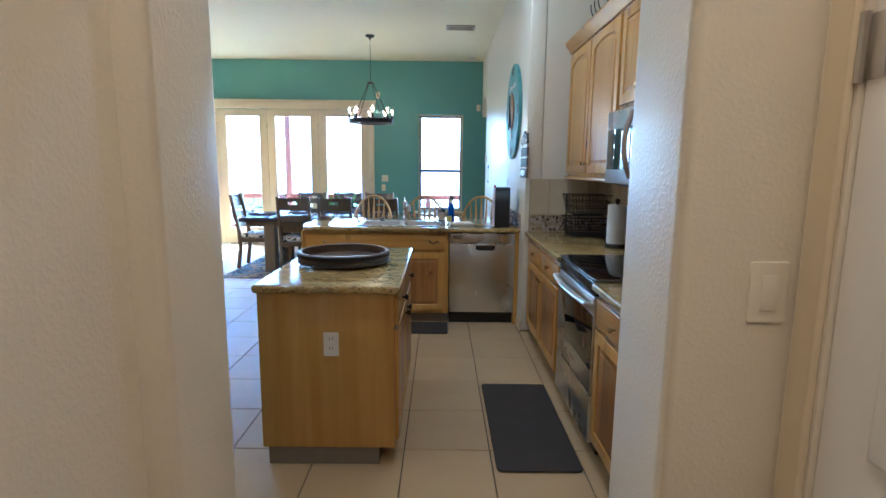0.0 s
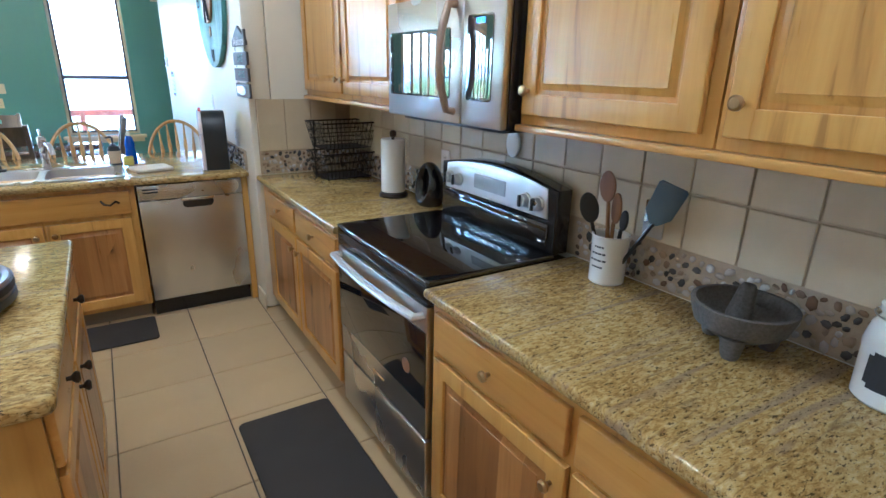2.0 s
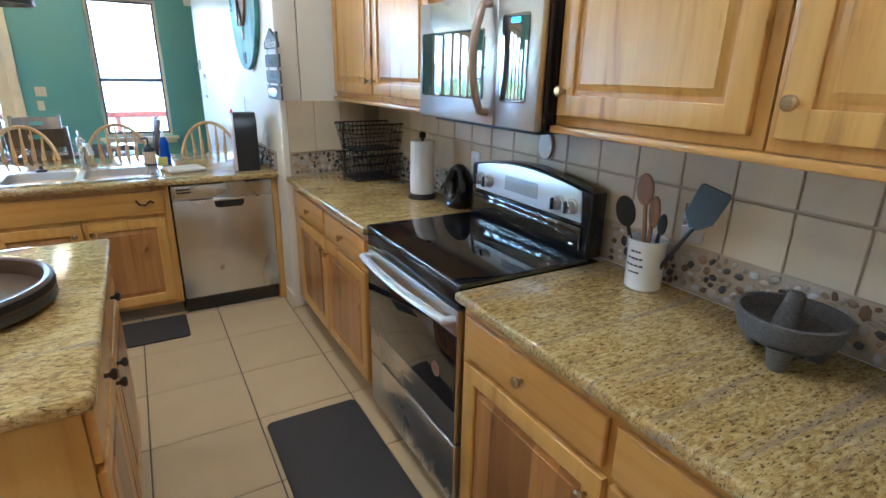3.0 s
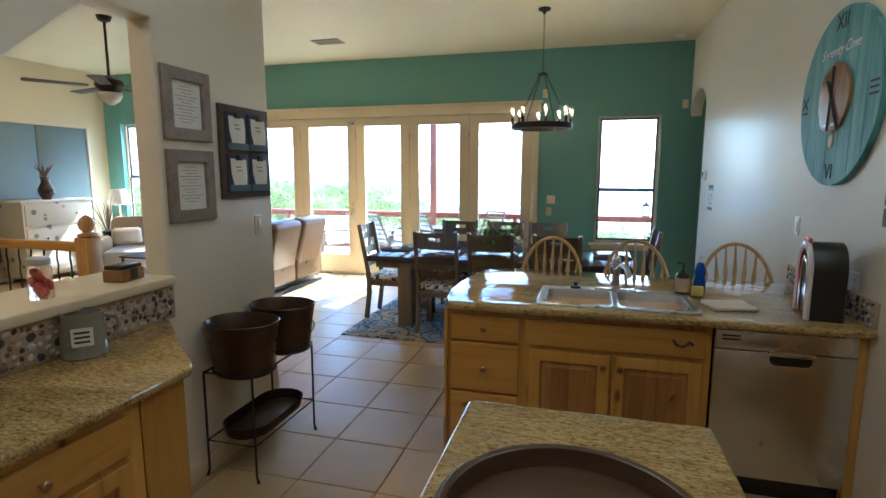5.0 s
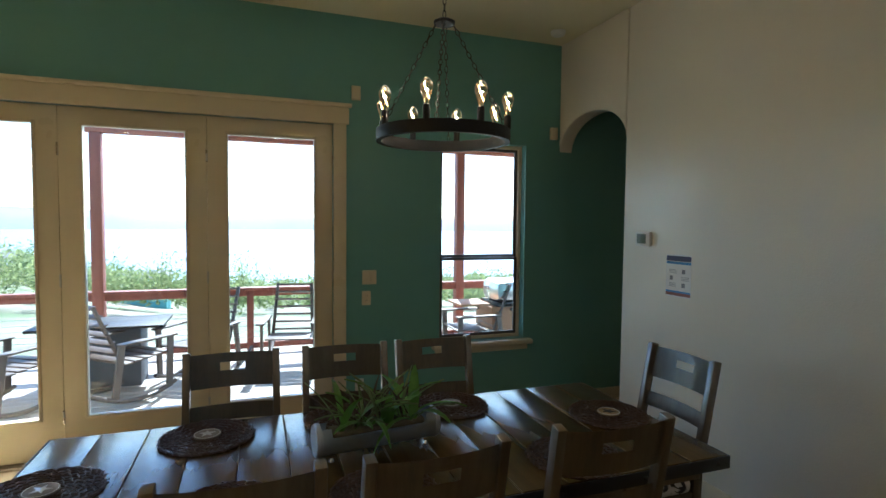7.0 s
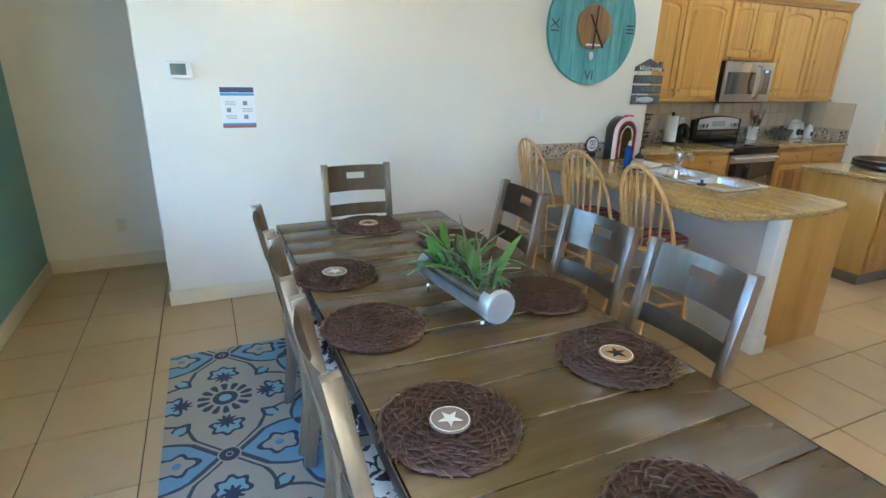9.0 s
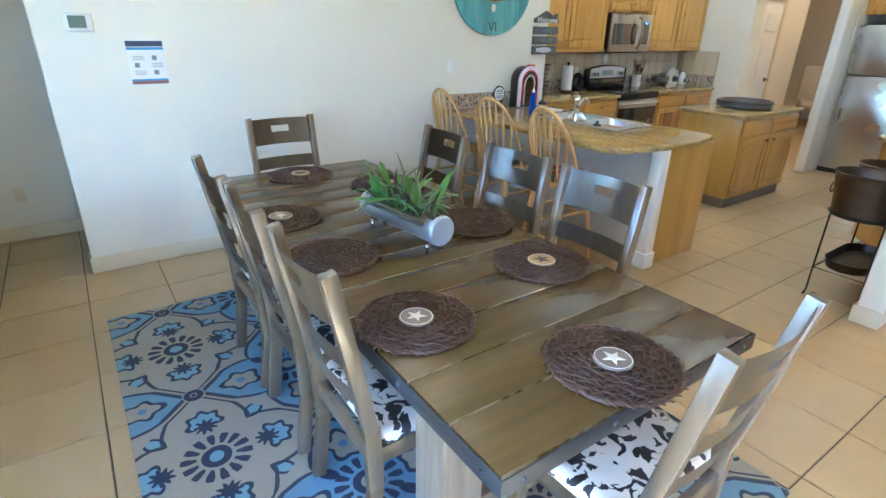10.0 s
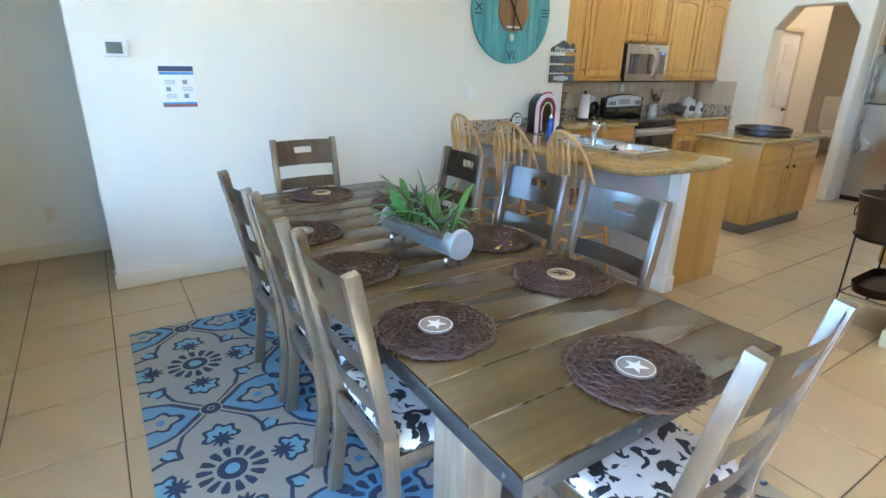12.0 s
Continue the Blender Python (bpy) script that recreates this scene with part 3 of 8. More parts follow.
DY0, DY1, DH = 1.195, 2.095, 2.04
wall("wall_hall_east", [(HX, HX + 0.12, DY1, 2.18, 0, CEIL), (HX, HX + 0.12, DY0, DY1, DH, CEIL), (HX, HX + 0.12, 0.45, DY0, 0, CEIL)], cream, "cream wall of the entry hall with a door", 0.0)
wall("wall_back", [(0.16, 3.6, -2.7, -2.55, 0, CEIL), (3.55, 3.7, -2.55, 2.18, 0, CEIL), (1.57, 3.55, 2.06, 2.18, 0, CEIL)], cream, "cream walls of the room behind the hall", 0.0)
# recess of the fridge and the west wall
wall("wall_fridge_recess", [(-1.82, 0.16, 1.18, 1.30, 0, CEIL), (-0.95, -0.83, 1.30, 2.2, 0, CEIL)], cream, "cream recess behind the fridge", 0.0)
_wo = [(1.18, 0), (6.20, 0), (6.20, CEIL), (1.18, CEIL)]
_hole = [(4.42, 1.05), (5.32, 1.05), (5.32, 2.30), (5.02, 2.30), (4.42, 1.78)]
tagged(part("wall_west", slab(_wo, 0.14, 0.015, holes=[_hole], m=on(FACE_E, PILLAR - 0.14, 0, 0)), cream), "cream textured pillar wall with a pass-through", "wall", kind="structure")
wall("wall_living", [(-8.3, -8.1, 1.0, 10.90, 0, CEIL), (-8.1, -1.82, 1.0, 1.18, 0, CEIL)], plaster("yellow_cream_wall", (0.70, 0.60, 0.38)), "yellow-cream living room walls", 0.0)
tagged(part("trim_ledge", slab(round_rect(-2.08, PILLAR + 0.03, 4.40, 5.335, 0.015), 0.045, 0.008, m=Matrix.Translation((0, 0, 1.075))), almond), "cream painted ledge of the pass-through", "ledge", kind="structure")


def baseboard(rows):
    tagged(part("baseboard", boxes(rows, 0.004), almond), "cream painted baseboard", "baseboard", kind="structure")


H, T = 0.11, 0.014
baseboard([(EAST - T, EAST, 7.2, 9.98, 0, H), (EAST - T, EAST + 0.14, 9.98, 9.98 + T, 0, H), (DOORS[1] + 0.1, 2.5, NORTH - T, NORTH, 0, H), (2.5 - T, 2.5, 6.0, NORTH - T, 0, H),
           (EAST - T, EAST, 5.80 - T, 5.97, 0, H), (PILLAR, PILLAR + T, 5.35, 6.20 + T, 0, H), (PILLAR - 0.14, PILLAR, 6.20, 6.20 + T, 0, H),
           (-8.1, DOORS[0] - 0.1, NORTH - T, NORTH, 0, H), (0.22, 0.22 + T, -2.5, 2.16, 0, H), (HX - T, HX, 0.45, DY0 - 0.08, 0, H), (1.24, HX, 2.18 - T, 2.18, 0, H)])


# ---- glazed doors ----
def door_leaf(x0, x1, closer, handle):
    d = thing("door", "cream painted glazed patio door", "door", pose((x0 + x1) / 2, NORTH + 0.035, 0.03), "row of glazed doors", "structure")
    w, h = (x1 - x0) / 2 - 0.001, 2.438
    gl = (w - 0.145, 0.29, 2.31)
    fr = slab([(-w, 0), (w, 0), (w, h), (-w, h)], 0.045, 0.003, [[(-gl[0], gl[1]), (gl[0], gl[1]), (gl[0], gl[2]), (-gl[0], gl[2])]], FACE_S @ Matrix.Translation((0, 0, -0.045)))
    part("door_frame", fr, almond, d)
    bead = slab(round_rect(-gl[0] - 0.02, gl[0] + 0.02, gl[1] - 0.02, gl[2] + 0.02, 0.004, 1), 0.016, 0.004,
                [round_rect(-gl[0], gl[0], gl[1], gl[2], 0.002, 1)], FACE_S @ Matrix.Translation((0, 0, -0.006)))
    part("glazing_bead", bead, almond, d)
    p = part("pane", B(-gl[0], gl[0], 0.018, 0.024, gl[1], gl[2]), window_glass, d, smooth=False)
    p.visible_shadow = False
    for z in (0.25, 1.2, 2.1):
        part("hinge", swept([(w, -0.006, z), (w, -0.006, z + 0.09)], 0.007), nickel, d)
    if closer:
        part("door_closer", B(w - 0.11, w - 0.02, -0.035, 0.0, 2.335, 2.385, bevel=0.006), nickel, d)
    if handle:
        part("handle_plate", B(w - 0.10, w - 0.045, -0.012, 0.0, 0.86, 1.04, bevel=0.004), nickel, d)
        part("lever", swept([(w - 0.072, -0.01, 0.95), (w - 0.072, -0.05, 0.95), (w - 0.17, -0.055, 0.95)], 0.009), nickel, d)
        part("deadbolt", turned([(0, 0), (0.03, 0), (0.026, 0.014), (0, 0.016)], 20, m=on(FACE_S, w - 0.072, 0, 1.10)), nickel, d)
    return d


LEAVES = (-5.159, -4.215, -3.256, -2.372, -1.447, -0.531)
for k in range(5):
    door_leaf(LEAVES[k], LEAVES[k + 1], k == 1, k == 1)
tagged(part("trim_doors", boxes([(-5.27, -5.16, N0 - 0.022, N0 + 0.03, 0, 2.47), (-0.53, -0.43, N0 - 0.022, N0 + 0.03, 0, 2.47),
                                 (-5.29, -0.41, N0 - 0.026, N0 + 0.03, 2.47, 2.60), (-5.31, -0.39, N0 - 0.045, N0, 2.60, 2.63)], 0.006), almond), "cream casing round the glazed doors", "trim", kind="structure")
tagged(part("door_sill", B(-5.16, -0.53, N0 - 0.02, N1 + 0.03, 0.0, 0.028, bevel=0.006), nickel), "metal sill under the glazed doors", "sill", kind="structure")


def window(name, x0, x1, z0, z1, mid, dark):
    w = thing(name, "single-hung window with dark sashes and cream sill", "window", pose(x0, NORTH, z0), kind="structure")
    W, Hh = x1 - x0, z1 - z0
    m = FACE_S
    part("window_frame", slab([(0, 0), (W, 0), (W, Hh), (0, Hh)], 0.06, 0.003, [[(0.03, 0.03), (W - 0.03, 0.03), (W - 0.03, Hh - 0.03), (0.03, Hh - 0.03)]], m @ Matrix.Translation((0, 0, -0.14))), almond, w)
    for a, b, off in ((0.03, mid - z0, -0.11), (mid - z0, Hh - 0.03, -0.135)):
        s = part("sash", slab([(0.03, a), (W - 0.03, a), (W - 0.03, b), (0.03, b)], 0.022, 0.002, [[(0.055, a + 0.025), (W - 0.055, a + 0.025), (W - 0.055, b - 0.025), (0.055, b - 0.025)]],
                              m @ Matrix.Translation((0, 0, off))), dark, w, "dark bronze sash")
        p = part("pane", slab([(0.05, a + 0.02), (W - 0.05, a + 0.02), (W - 0.05, b - 0.02), (0.05, b - 0.02)], 0.005, 0.0, m=m @ Matrix.Translation((0, 0, off + 0.008))), window_glass, s, smooth=False)
        p.visible_shadow = False
    part("window_sill", B(-0.07, W + 0.07, -0.07, 0.12, -0.045, -0.003, bevel=0.01), almond, w)
    part("apron", B(-0.04, W + 0.04, -0.016, -0.001, -0.10, -0.045, bevel=0.004), almond, w)
    return w


sash_dark = plain("bronze_sash", (0.10, 0.085, 0.07), 0.45)
window("window_1", *WIN, 1.395, sash_dark)
window("window_2", *LWIN, 1.55, sash_dark)
window("window_3", *SWIN, 1.40, sash_dark)

# hall door
hd = thing("door_hall", "white six-panel interior door with dark lever", "door", on(FACE_W, HX + 0.045, DY1, 0), kind="structure")
_w = DY1 - DY0
part("door_leaf", slab([(0.003, 0.01), (_w - 0.003, 0.01), (_w - 0.003, DH - 0.004), (0.003, DH - 0.004)], 0.036, 0.003), white_paint, hd)
for x0, x1, z0, z1 in [(a, b, c, d) for a, b in ((0.11, _w / 2 - 0.05), (_w / 2 + 0.05, _w - 0.11)) for c, d in ((0.2, 0.80), (1.02, 1.52), (1.64, 1.88))]:
    part("panel", slab([(x0, z0), (x1, z0), (x1, z1), (x0, z1)], 0.018, 0.012, m=Matrix.Translation((0, 0, 0.028))), white_paint, hd)
part("lever", swept([(_w - 0.07, 0.98, 0.036), (_w - 0.07, 0.98, 0.085), (_w - 0.18, 0.985, 0.09)], 0.010), bronze_dark, hd, "dark bronze lever handle")
part("rose", turned([(0, 0), (0.03, 0), (0.028, 0.01), (0, 0.012)], 20, m=Matrix.Translation((_w - 0.07, 0.98, 0.036))), bronze_dark, hd)
for z in (0.2, 1.605):
    part("hinge", boxes([(-0.035, 0.0, z, z + 0.1, 0.034, 0.040), (0.004, 0.04, z, z + 0.1, 0.036, 0.041)], 0.001), nickel, hd)
    part("hinge_pin", swept([(0.0, z - 0.004, 0.046), (0.0, z + 0.104, 0.046)], 0.008), nickel, hd)
tagged(part("trim_door", slab([(-0.062, 0), (-0.062, DH + 0.062), (_w + 0.062, DH + 0.062), (_w + 0.062, 0), (_w + 0.005, 0), (_w + 0.005, DH + 0.005), (-0.005, DH + 0.005), (-0.005, 0)], 0.018, 0.006,
                              m=on(FACE_W, HX + 0.001, DY1, 0)), almond), "cream casing of the hall door", "trim", kind="structure")


# ---- kitchen joinery ----
knob_profile = [(0.006, 0), (0.006, 0.010), (0.010, 0.014), (0.0155, 0.02), (0.016, 0.026), (0.011, 0.031), (0, 0.032)]


def chamfered(outline, z0, z1, inset, m):
    """A raised field: a flat top with sloping sides down to a wider foot."""
    cx = (min(p[0] for p in outline) + max(p[0] for p in outline)) / 2
    cy = (min(p[1] for p in outline) + max(p[1] for p in outline)) / 2
    hw = max(p[0] for p in outline) - cx
    hh = max(p[1] for p in outline) - cy
    bm = bmesh.new()
    foot = [bm.verts.new(m @ Vector((cx + (x - cx) * (1 + inset / hw), cy + (y - cy) * (1 + inset / hh), z0))) for x, y in outline]
    edge = [bm.verts.new(m @ Vector((x, y, z1 - 0.003))) for x, y in outline]
    top = [bm.verts.new(m @ Vector((cx + (x - cx) * (1 - 0.002 / hw), cy + (y - cy) * (1 - 0.002 / hh), z1))) for x, y in outline]
    n = len(outline)
    for lo, hi in ((foot, edge), (edge, top)):
        for k in range(n):
            bm.faces.new((lo[k], lo[(k + 1) % n], hi[(k + 1) % n], hi[k]))
    bm.faces.new(top)
    bmesh.ops.recalc_face_normals(bm, faces=bm.faces)
    return bm


def panel_front(parent, name, w, h, at, arched=False, flat=False, wood_mat=None, rail=0.058, field=None):
    """A cabinet door or drawer front with a frame and a raised panel; local x across, y up, z out."""
    if flat:
        return part(name, slab([(0, 0), (w, 0), (w, h), (0, h)], 0.02, 0.006, m=at), wood_mat or pine_x, parent)
    top = h - rail
    hole = [(rail, rail), (w - rail, rail)]
    if arched:
        hole += [(w - rail, top - 0.05)] + [(w / 2 + (w / 2 - rail) * math.cos(radians(a)), top - 0.05 + 0.05 * math.sin(radians(a))) for a in range(15, 180, 15)] + [(rail, top - 0.05)]
    else:
        hole += [(w - rail, top), (rail, top)]
    d = part(name, slab([(0, 0), (w, 0), (w, h), (0, h)], 0.02, 0.004, [hole], at), wood_mat or pine_y, parent)
    cx, cy = w / 2, h / 2
    grown = [(cx + (x - cx) * (1 + 0.012 / w), cy + (y - cy) * (1 + 0.012 / h)) for x, y in hole]
    part("panel", slab(grown, 0.010, 0.0, m=at), field or wood_mat or pine_y, d)
    inner = [(cx + (x - cx) * (1 - 0.034 / (w / 2)), cy + (y - cy) * (1 - 0.034 / (h / 2))) for x, y in hole]
    part("raised_field", chamfered(inner, 0.006, 0.0195, 0.026, at), field or wood_mat or pine_y, d)
    return d


def knob(parent, m, material=brass):
    part("knob", turned(knob_profile, 18, m=m), material, parent, "antique brass knob")


def pull(parent, m, length=0.1):
    pts = [(-length / 2, 0, 0)] + [(length / 2 * math.sin(radians(a)), 0, 0.012 + 0.018 * math.cos(radians(a))) for a in range(-80, 81, 20)] + [(length / 2, 0, 0)]
    part("bar_pull", swept([m @ Vector(p) for p in pts], 0.006), bronze_dark, parent, "dark bronze bar pull")


def base_unit(name, at, w, depth, fronts, label, h=0.875, toe=0.10, side=maple_ply, ends=(True, True)):
    """A floor cabinet; local x across the front, y up, z out; fronts: (kind, x0, x1, y0, y1, knob x, knob y)."""
    c = thing(name, label, "cabinet", at)
    part("body", boxes([(0, w, toe, h, -depth, 0)], 0.002), pine_y, c)
    part("toe_kick", boxes([(0.01, w - 0.01, 0.0, toe, -depth + 0.01, -0.075)]), plain("toe_kick_grey", (0.22, 0.19, 0.155), 0.6), c)
    for kind, x0, x1, y0, y1, kx, ky in fronts:
        m = Matrix.Translation((x0, y0, 0.001))
        f = panel_front(c, "door" if kind == "door" else "drawer_front", x1 - x0, y1 - y0, m, flat=kind == "drawer", wood_mat=pine_x if kind == "drawer" else pine_y, field=pine_streaked)
        if kx is not None:
            knob(f, Matrix.Translation((kx, ky, 0.021)))
    return c


FX = 1.565
# far run on the range wall: local x runs from y = 5.79 towards the range
base_unit("base_cabinet", on(FACE_W, FX, 5.79, 0), 1.29, 0.60, [
    ("drawer", 0.16, 0.67, 0.715, 0.845, 0.415, 0.78), ("drawer", 0.70, 1.27, 0.715, 0.845, 0.985, 0.78),
    ("door", 0.16, 0.68, 0.13, 0.69, 0.645, 0.62), ("door", 0.70, 1.27, 0.13, 0.69, 0.735, 0.62)], "honey pine base cabinet with brass knobs beside the range")
base_unit("base_cabinet", on(FACE_W, FX, 3.715, 0), 1.255, 0.60, [
    ("drawer", 0.035, 0.605, 0.715, 0.845, 0.32, 0.78), ("drawer", 0.635, 1.235, 0.715, 0.845, 0.93, 0.78),
    ("door", 0.035, 0.615, 0.13, 0.69, 0.575, 0.62), ("door", 0.635, 1.235, 0.13, 0.69, 0.675, 0.62)], "honey pine base cabinet with brass knobs by the doorway")

EDGE = 0.014
CT0, CT1 = 0.876, 0.914


def countertop(name, outline, label, holes=()):
    return solid(name, slab(outline, CT1 - CT0, EDGE, holes, Matrix.Translation((0, 0, CT0)), res=3), granite, label, "countertop")


countertop("countertop", [(1.53, 4.488), (2.178, 4.488), (2.178, 5.798), (1.53, 5.798)], "polished golden granite countertop beyond the range")
countertop("countertop", [(1.53, 2.462), (2.178, 2.462), (2.178, 3.722), (1.53, 3.722)], "polished golden granite countertop by the doorway")


def upper_unit(y0, y1, z0, z1, doors, label):
    """A wall cabinet on the range wall; doors: (y left, y right, knob side) as the room sees them."""
    c = thing("wall_cabinet", label, "cabinet", on(FACE_W, 1.875, y1, 0), "wall cabinets over the counter")
    w = y1 - y0
    part("body", boxes([(0, w, z0, z1, -0.30, 0)], 0.002), pine_y, c)
    for a, b, side in doors:
        f = panel_front(c, "door", a - b, z1 - z0 - 0.05, Matrix.Translation((y1 - a, z0 + 0.03, 0.001)), arched=z1 - z0 > 0.7, rail=0.06)
        kx = y1 - (b + 0.03 if side == "r" else a - 0.03)
        knob(f, Matrix.Translation((kx, z0 + 0.10, 0.021)))
    return c


UZ0, UZ1 = 1.40, 2.40
upper_unit(4.495, 5.76, UZ0, UZ1, [(5.74, 5.15, "r"), (5.125, 4.52, "l")], "honey pine wall cabinet with arched panels over the far counter")
upper_unit(3.725, 4.49, 1.81, UZ1, [(4.475, 4.115, "r"), (4.10, 3.74, "l")], "short honey pine wall cabinet above the microwave")
upper_unit(3.085, 3.72, UZ0, UZ1, [(3.70, 3.115, "l")], "honey pine wall cabinet beside the microwave")
upper_unit(2.465, 3.08, UZ0, UZ1, [(3.06, 2.48, "l")], "honey pine wall cabinet by the doorway")
rail = thing("light_rail", "honey pine trim strip under the wall cabinets", "trim")
part("strip", boxes([(1.85, 1.885, 4.50, 5.76, UZ0 - 0.022, UZ0 - 0.001)], 0.004), pine_y, rail)
part("strip", boxes([(1.85, 1.885, 2.465, 3.72, UZ0 - 0.022, UZ0 - 0.001)], 0.004), pine_y, rail)
crown = thing("crown_moulding", "honey pine crown moulding on the wall cabinets", "trim")
prof = [(0, 0), (0.018, 0), (0.022, 0.02), (0.05, 0.05), (0.058, 0.07), (0.062, 0.085), (0, 0.085)]
part("moulding", slab(prof, 3.31, 0.0, m=Matrix(((-1, 0, 0, 1.872), (0, 0, 1, 2.465), (0, 1, 0, UZ1 + 0.001), (0, 0, 0, 1)))), pine_y, crown)
part("return", slab(prof, 0.30, 0.0, m=Matrix(((0, 0, 1, 1.872), (1, 0, 0, 5.762), (0, 1, 0, UZ1 + 0.001), (0, 0, 0, 1)))), pine_x, crown)

# ---- range ----
st = thing("range", "black and stainless electric range with glass top", "range", pose(0, 0, 0))
SY0, SY1, SX = 3.728, 4.484, 1.56
part("body", boxes([(SX + 0.03, 2.15, SY0, SY1, 0.06, 0.905)], 0.004), black_enamel, st)
part("cooktop", slab(round_rect(SX - 0.015, 2.09, SY0 - 0.002, SY1 + 0.002, 0.012), 0.02, 0.006, m=Matrix.Translation((0, 0, 0.908))), black_glass, st, "black glass cooktop")
part("front_trim", boxes([(SX - 0.012, SX + 0.03, SY0, SY1, 0.84, 0.906)], 0.006), black_enamel, st)
od = part("oven_door", boxes([(SX - 0.012, SX + 0.03, SY0 + 0.004, SY1 - 0.004, 0.33, 0.835)], 0.006), stainless, st)
part("oven_window", boxes([(SX - 0.016, SX - 0.010, SY0 + 0.006, SY1 - 0.006, 0.46, 0.745)], 0.002), black_glass, od, "dark oven glass")
part("badge", turned([(0, 0), (0.028, 0), (0.028, 0.002), (0, 0.0025)], 24, m=on(FACE_W, SX - 0.0165, 3.86, 0.565)), plain("bronze_badge", (0.35, 0.2, 0.13), 0.4, 0.5), od)
part("maker_plate", boxes([(SX - 0.0135, SX - 0.011, 4.05, 4.15, 0.39, 0.402)]), nickel, od)
part("handle", swept([(SX - 0.012, SY1 - 0.03, 0.80)] + [(SX - 0.045 - 0.02 * math.sin(math.pi * k / 10), SY1 - 0.03 - (SY1 - SY0 - 0.06) * k / 10, 0.80) for k in range(11)] + [(SX - 0.012, SY0 + 0.03, 0.80)],
                     0.017, 10, flat=0.8), silver_panel, od, "stainless bar handle")
part("drawer", boxes([(SX - 0.012, SX + 0.03, SY0 + 0.004, SY1 - 0.004, 0.07, 0.32)], 0.006), stainless, st)
part("foot_plinth", boxes([(SX + 0.04, 2.1, SY0 + 0.01, SY1 - 0.01, 0.0, 0.06)]), black_plastic, st)
bgp = [(0, 0), (0, 0.16)] + [(SY1 - SY0 - (SY1 - SY0) * (1 - k / 12), 0.235 + 0.045 * math.sin(math.pi * k / 12)) for k in range(13)] + [(SY1 - SY0, 0.16), (SY1 - SY0, 0)]
bg = part("backguard", slab(bgp, 0.075, 0.01, m=on(FACE_W, 2.15, SY1, 0.926)), black_enamel, st)
ctl = [(0.04, 0.125)] + [(0.05, 0.235)] + [(0.05 + (SY1 - SY0 - 0.1) * k / 10, 0.232 + 0.036 * math.sin(math.pi * (k + 0.6) / 11.2)) for k in range(1, 10)] + [(SY1 - SY0 - 0.05, 0.235), (SY1 - SY0 - 0.04, 0.125)]
part("control_panel", slab(ctl, 0.008, 0.002, m=on(FACE_W, 2.078, SY1, 0.926)), silver_panel, bg, "stainless control panel")
part("gloss_band", boxes([(2.062, 2.075, SY0 + 0.03, SY1 - 0.03, 0.955, 1.035)], 0.004), black_glass, bg)
for y in (4.40, 4.335, 3.885, 3.815):
    kb = part("control_knob", turned([(0, 0), (0.029, 0), (0.029, 0.006), (0.024, 0.009), (0.023, 0.028), (0.019, 0.032), (0, 0.033)], 24, m=on(FACE_W, 2.069, y, 1.10)), nickel, bg, "dark knob with chrome face")
    part("grip", boxes([(2.028, 2.04, y - 0.005, y + 0.005, 1.078, 1.122)], 0.002), black_plastic, kb)
part("clock_window", boxes([(2.066, 2.071, 4.01, 4.22, 1.085, 1.145)], 0.002), plain("display_panel", (0.42, 0.45, 0.48), 0.2), bg, "oven clock window")

# ---- microwave ----
mw = thing("microwave", "stainless over-the-range microwave with curved handle", "microwave")
MY0, MY1, MZ0, MZ1, MX = 3.728, 4.486, 1.375, 1.80, 1.80
part("body", boxes([(MX + 0.03, 2.17, MY0, MY1, MZ0, MZ1)], 0.004), black_enamel, mw)
md = part("door", boxes([(MX, MX + 0.028, 3.95, MY1, MZ0 + 0.004, MZ1 - 0.002)], 0.006), stainless, mw)
part("door_window", slab(round_rect(0.03, 0.47, 0.085, 0.315, 0.01), 0.004, 0.001, m=on(FACE_W, MX, MY1, MZ0)), mirror_glass, md, "dark door glass")
part("handle", swept([(MX, 3.99, MZ0 + 0.045)] + [(MX - 0.03 - 0.035 * math.sin(math.pi * k / 10), 3.99, MZ0 + 0.05 + 0.33 * k / 10) for k in range(11)] + [(MX, 3.99, MZ1 - 0.04)], 0.014, 10), plain("pale_bronze", (0.42, 0.33, 0.25), 0.3, 0.8), md, "bronze curved handle")
mp = part("keypad", boxes([(MX, MX + 0.028, MY0, 3.945, MZ0 + 0.004, MZ1 - 0.002)], 0.006), stainless, mw)
part("keypad_glass", slab(round_rect(0.015, 0.15, 0.085, 0.345, 0.012), 0.004, 0.001, m=on(FACE_W, MX, 3.93, MZ0)), mirror_glass, mp)
part("digits", text_bm("10:22", 0.022, on(FACE_W, MX - 0.005, 3.845, 1.70), 0.0004), display_blue, mp, "blue clock digits", smooth=False)
part("vent", boxes([(MX + 0.05, 2.1, MY0 + 0.05, MY1 - 0.05, MZ0 - 0.012, MZ0 + 0.002)], 0.003), black_plastic, mw)

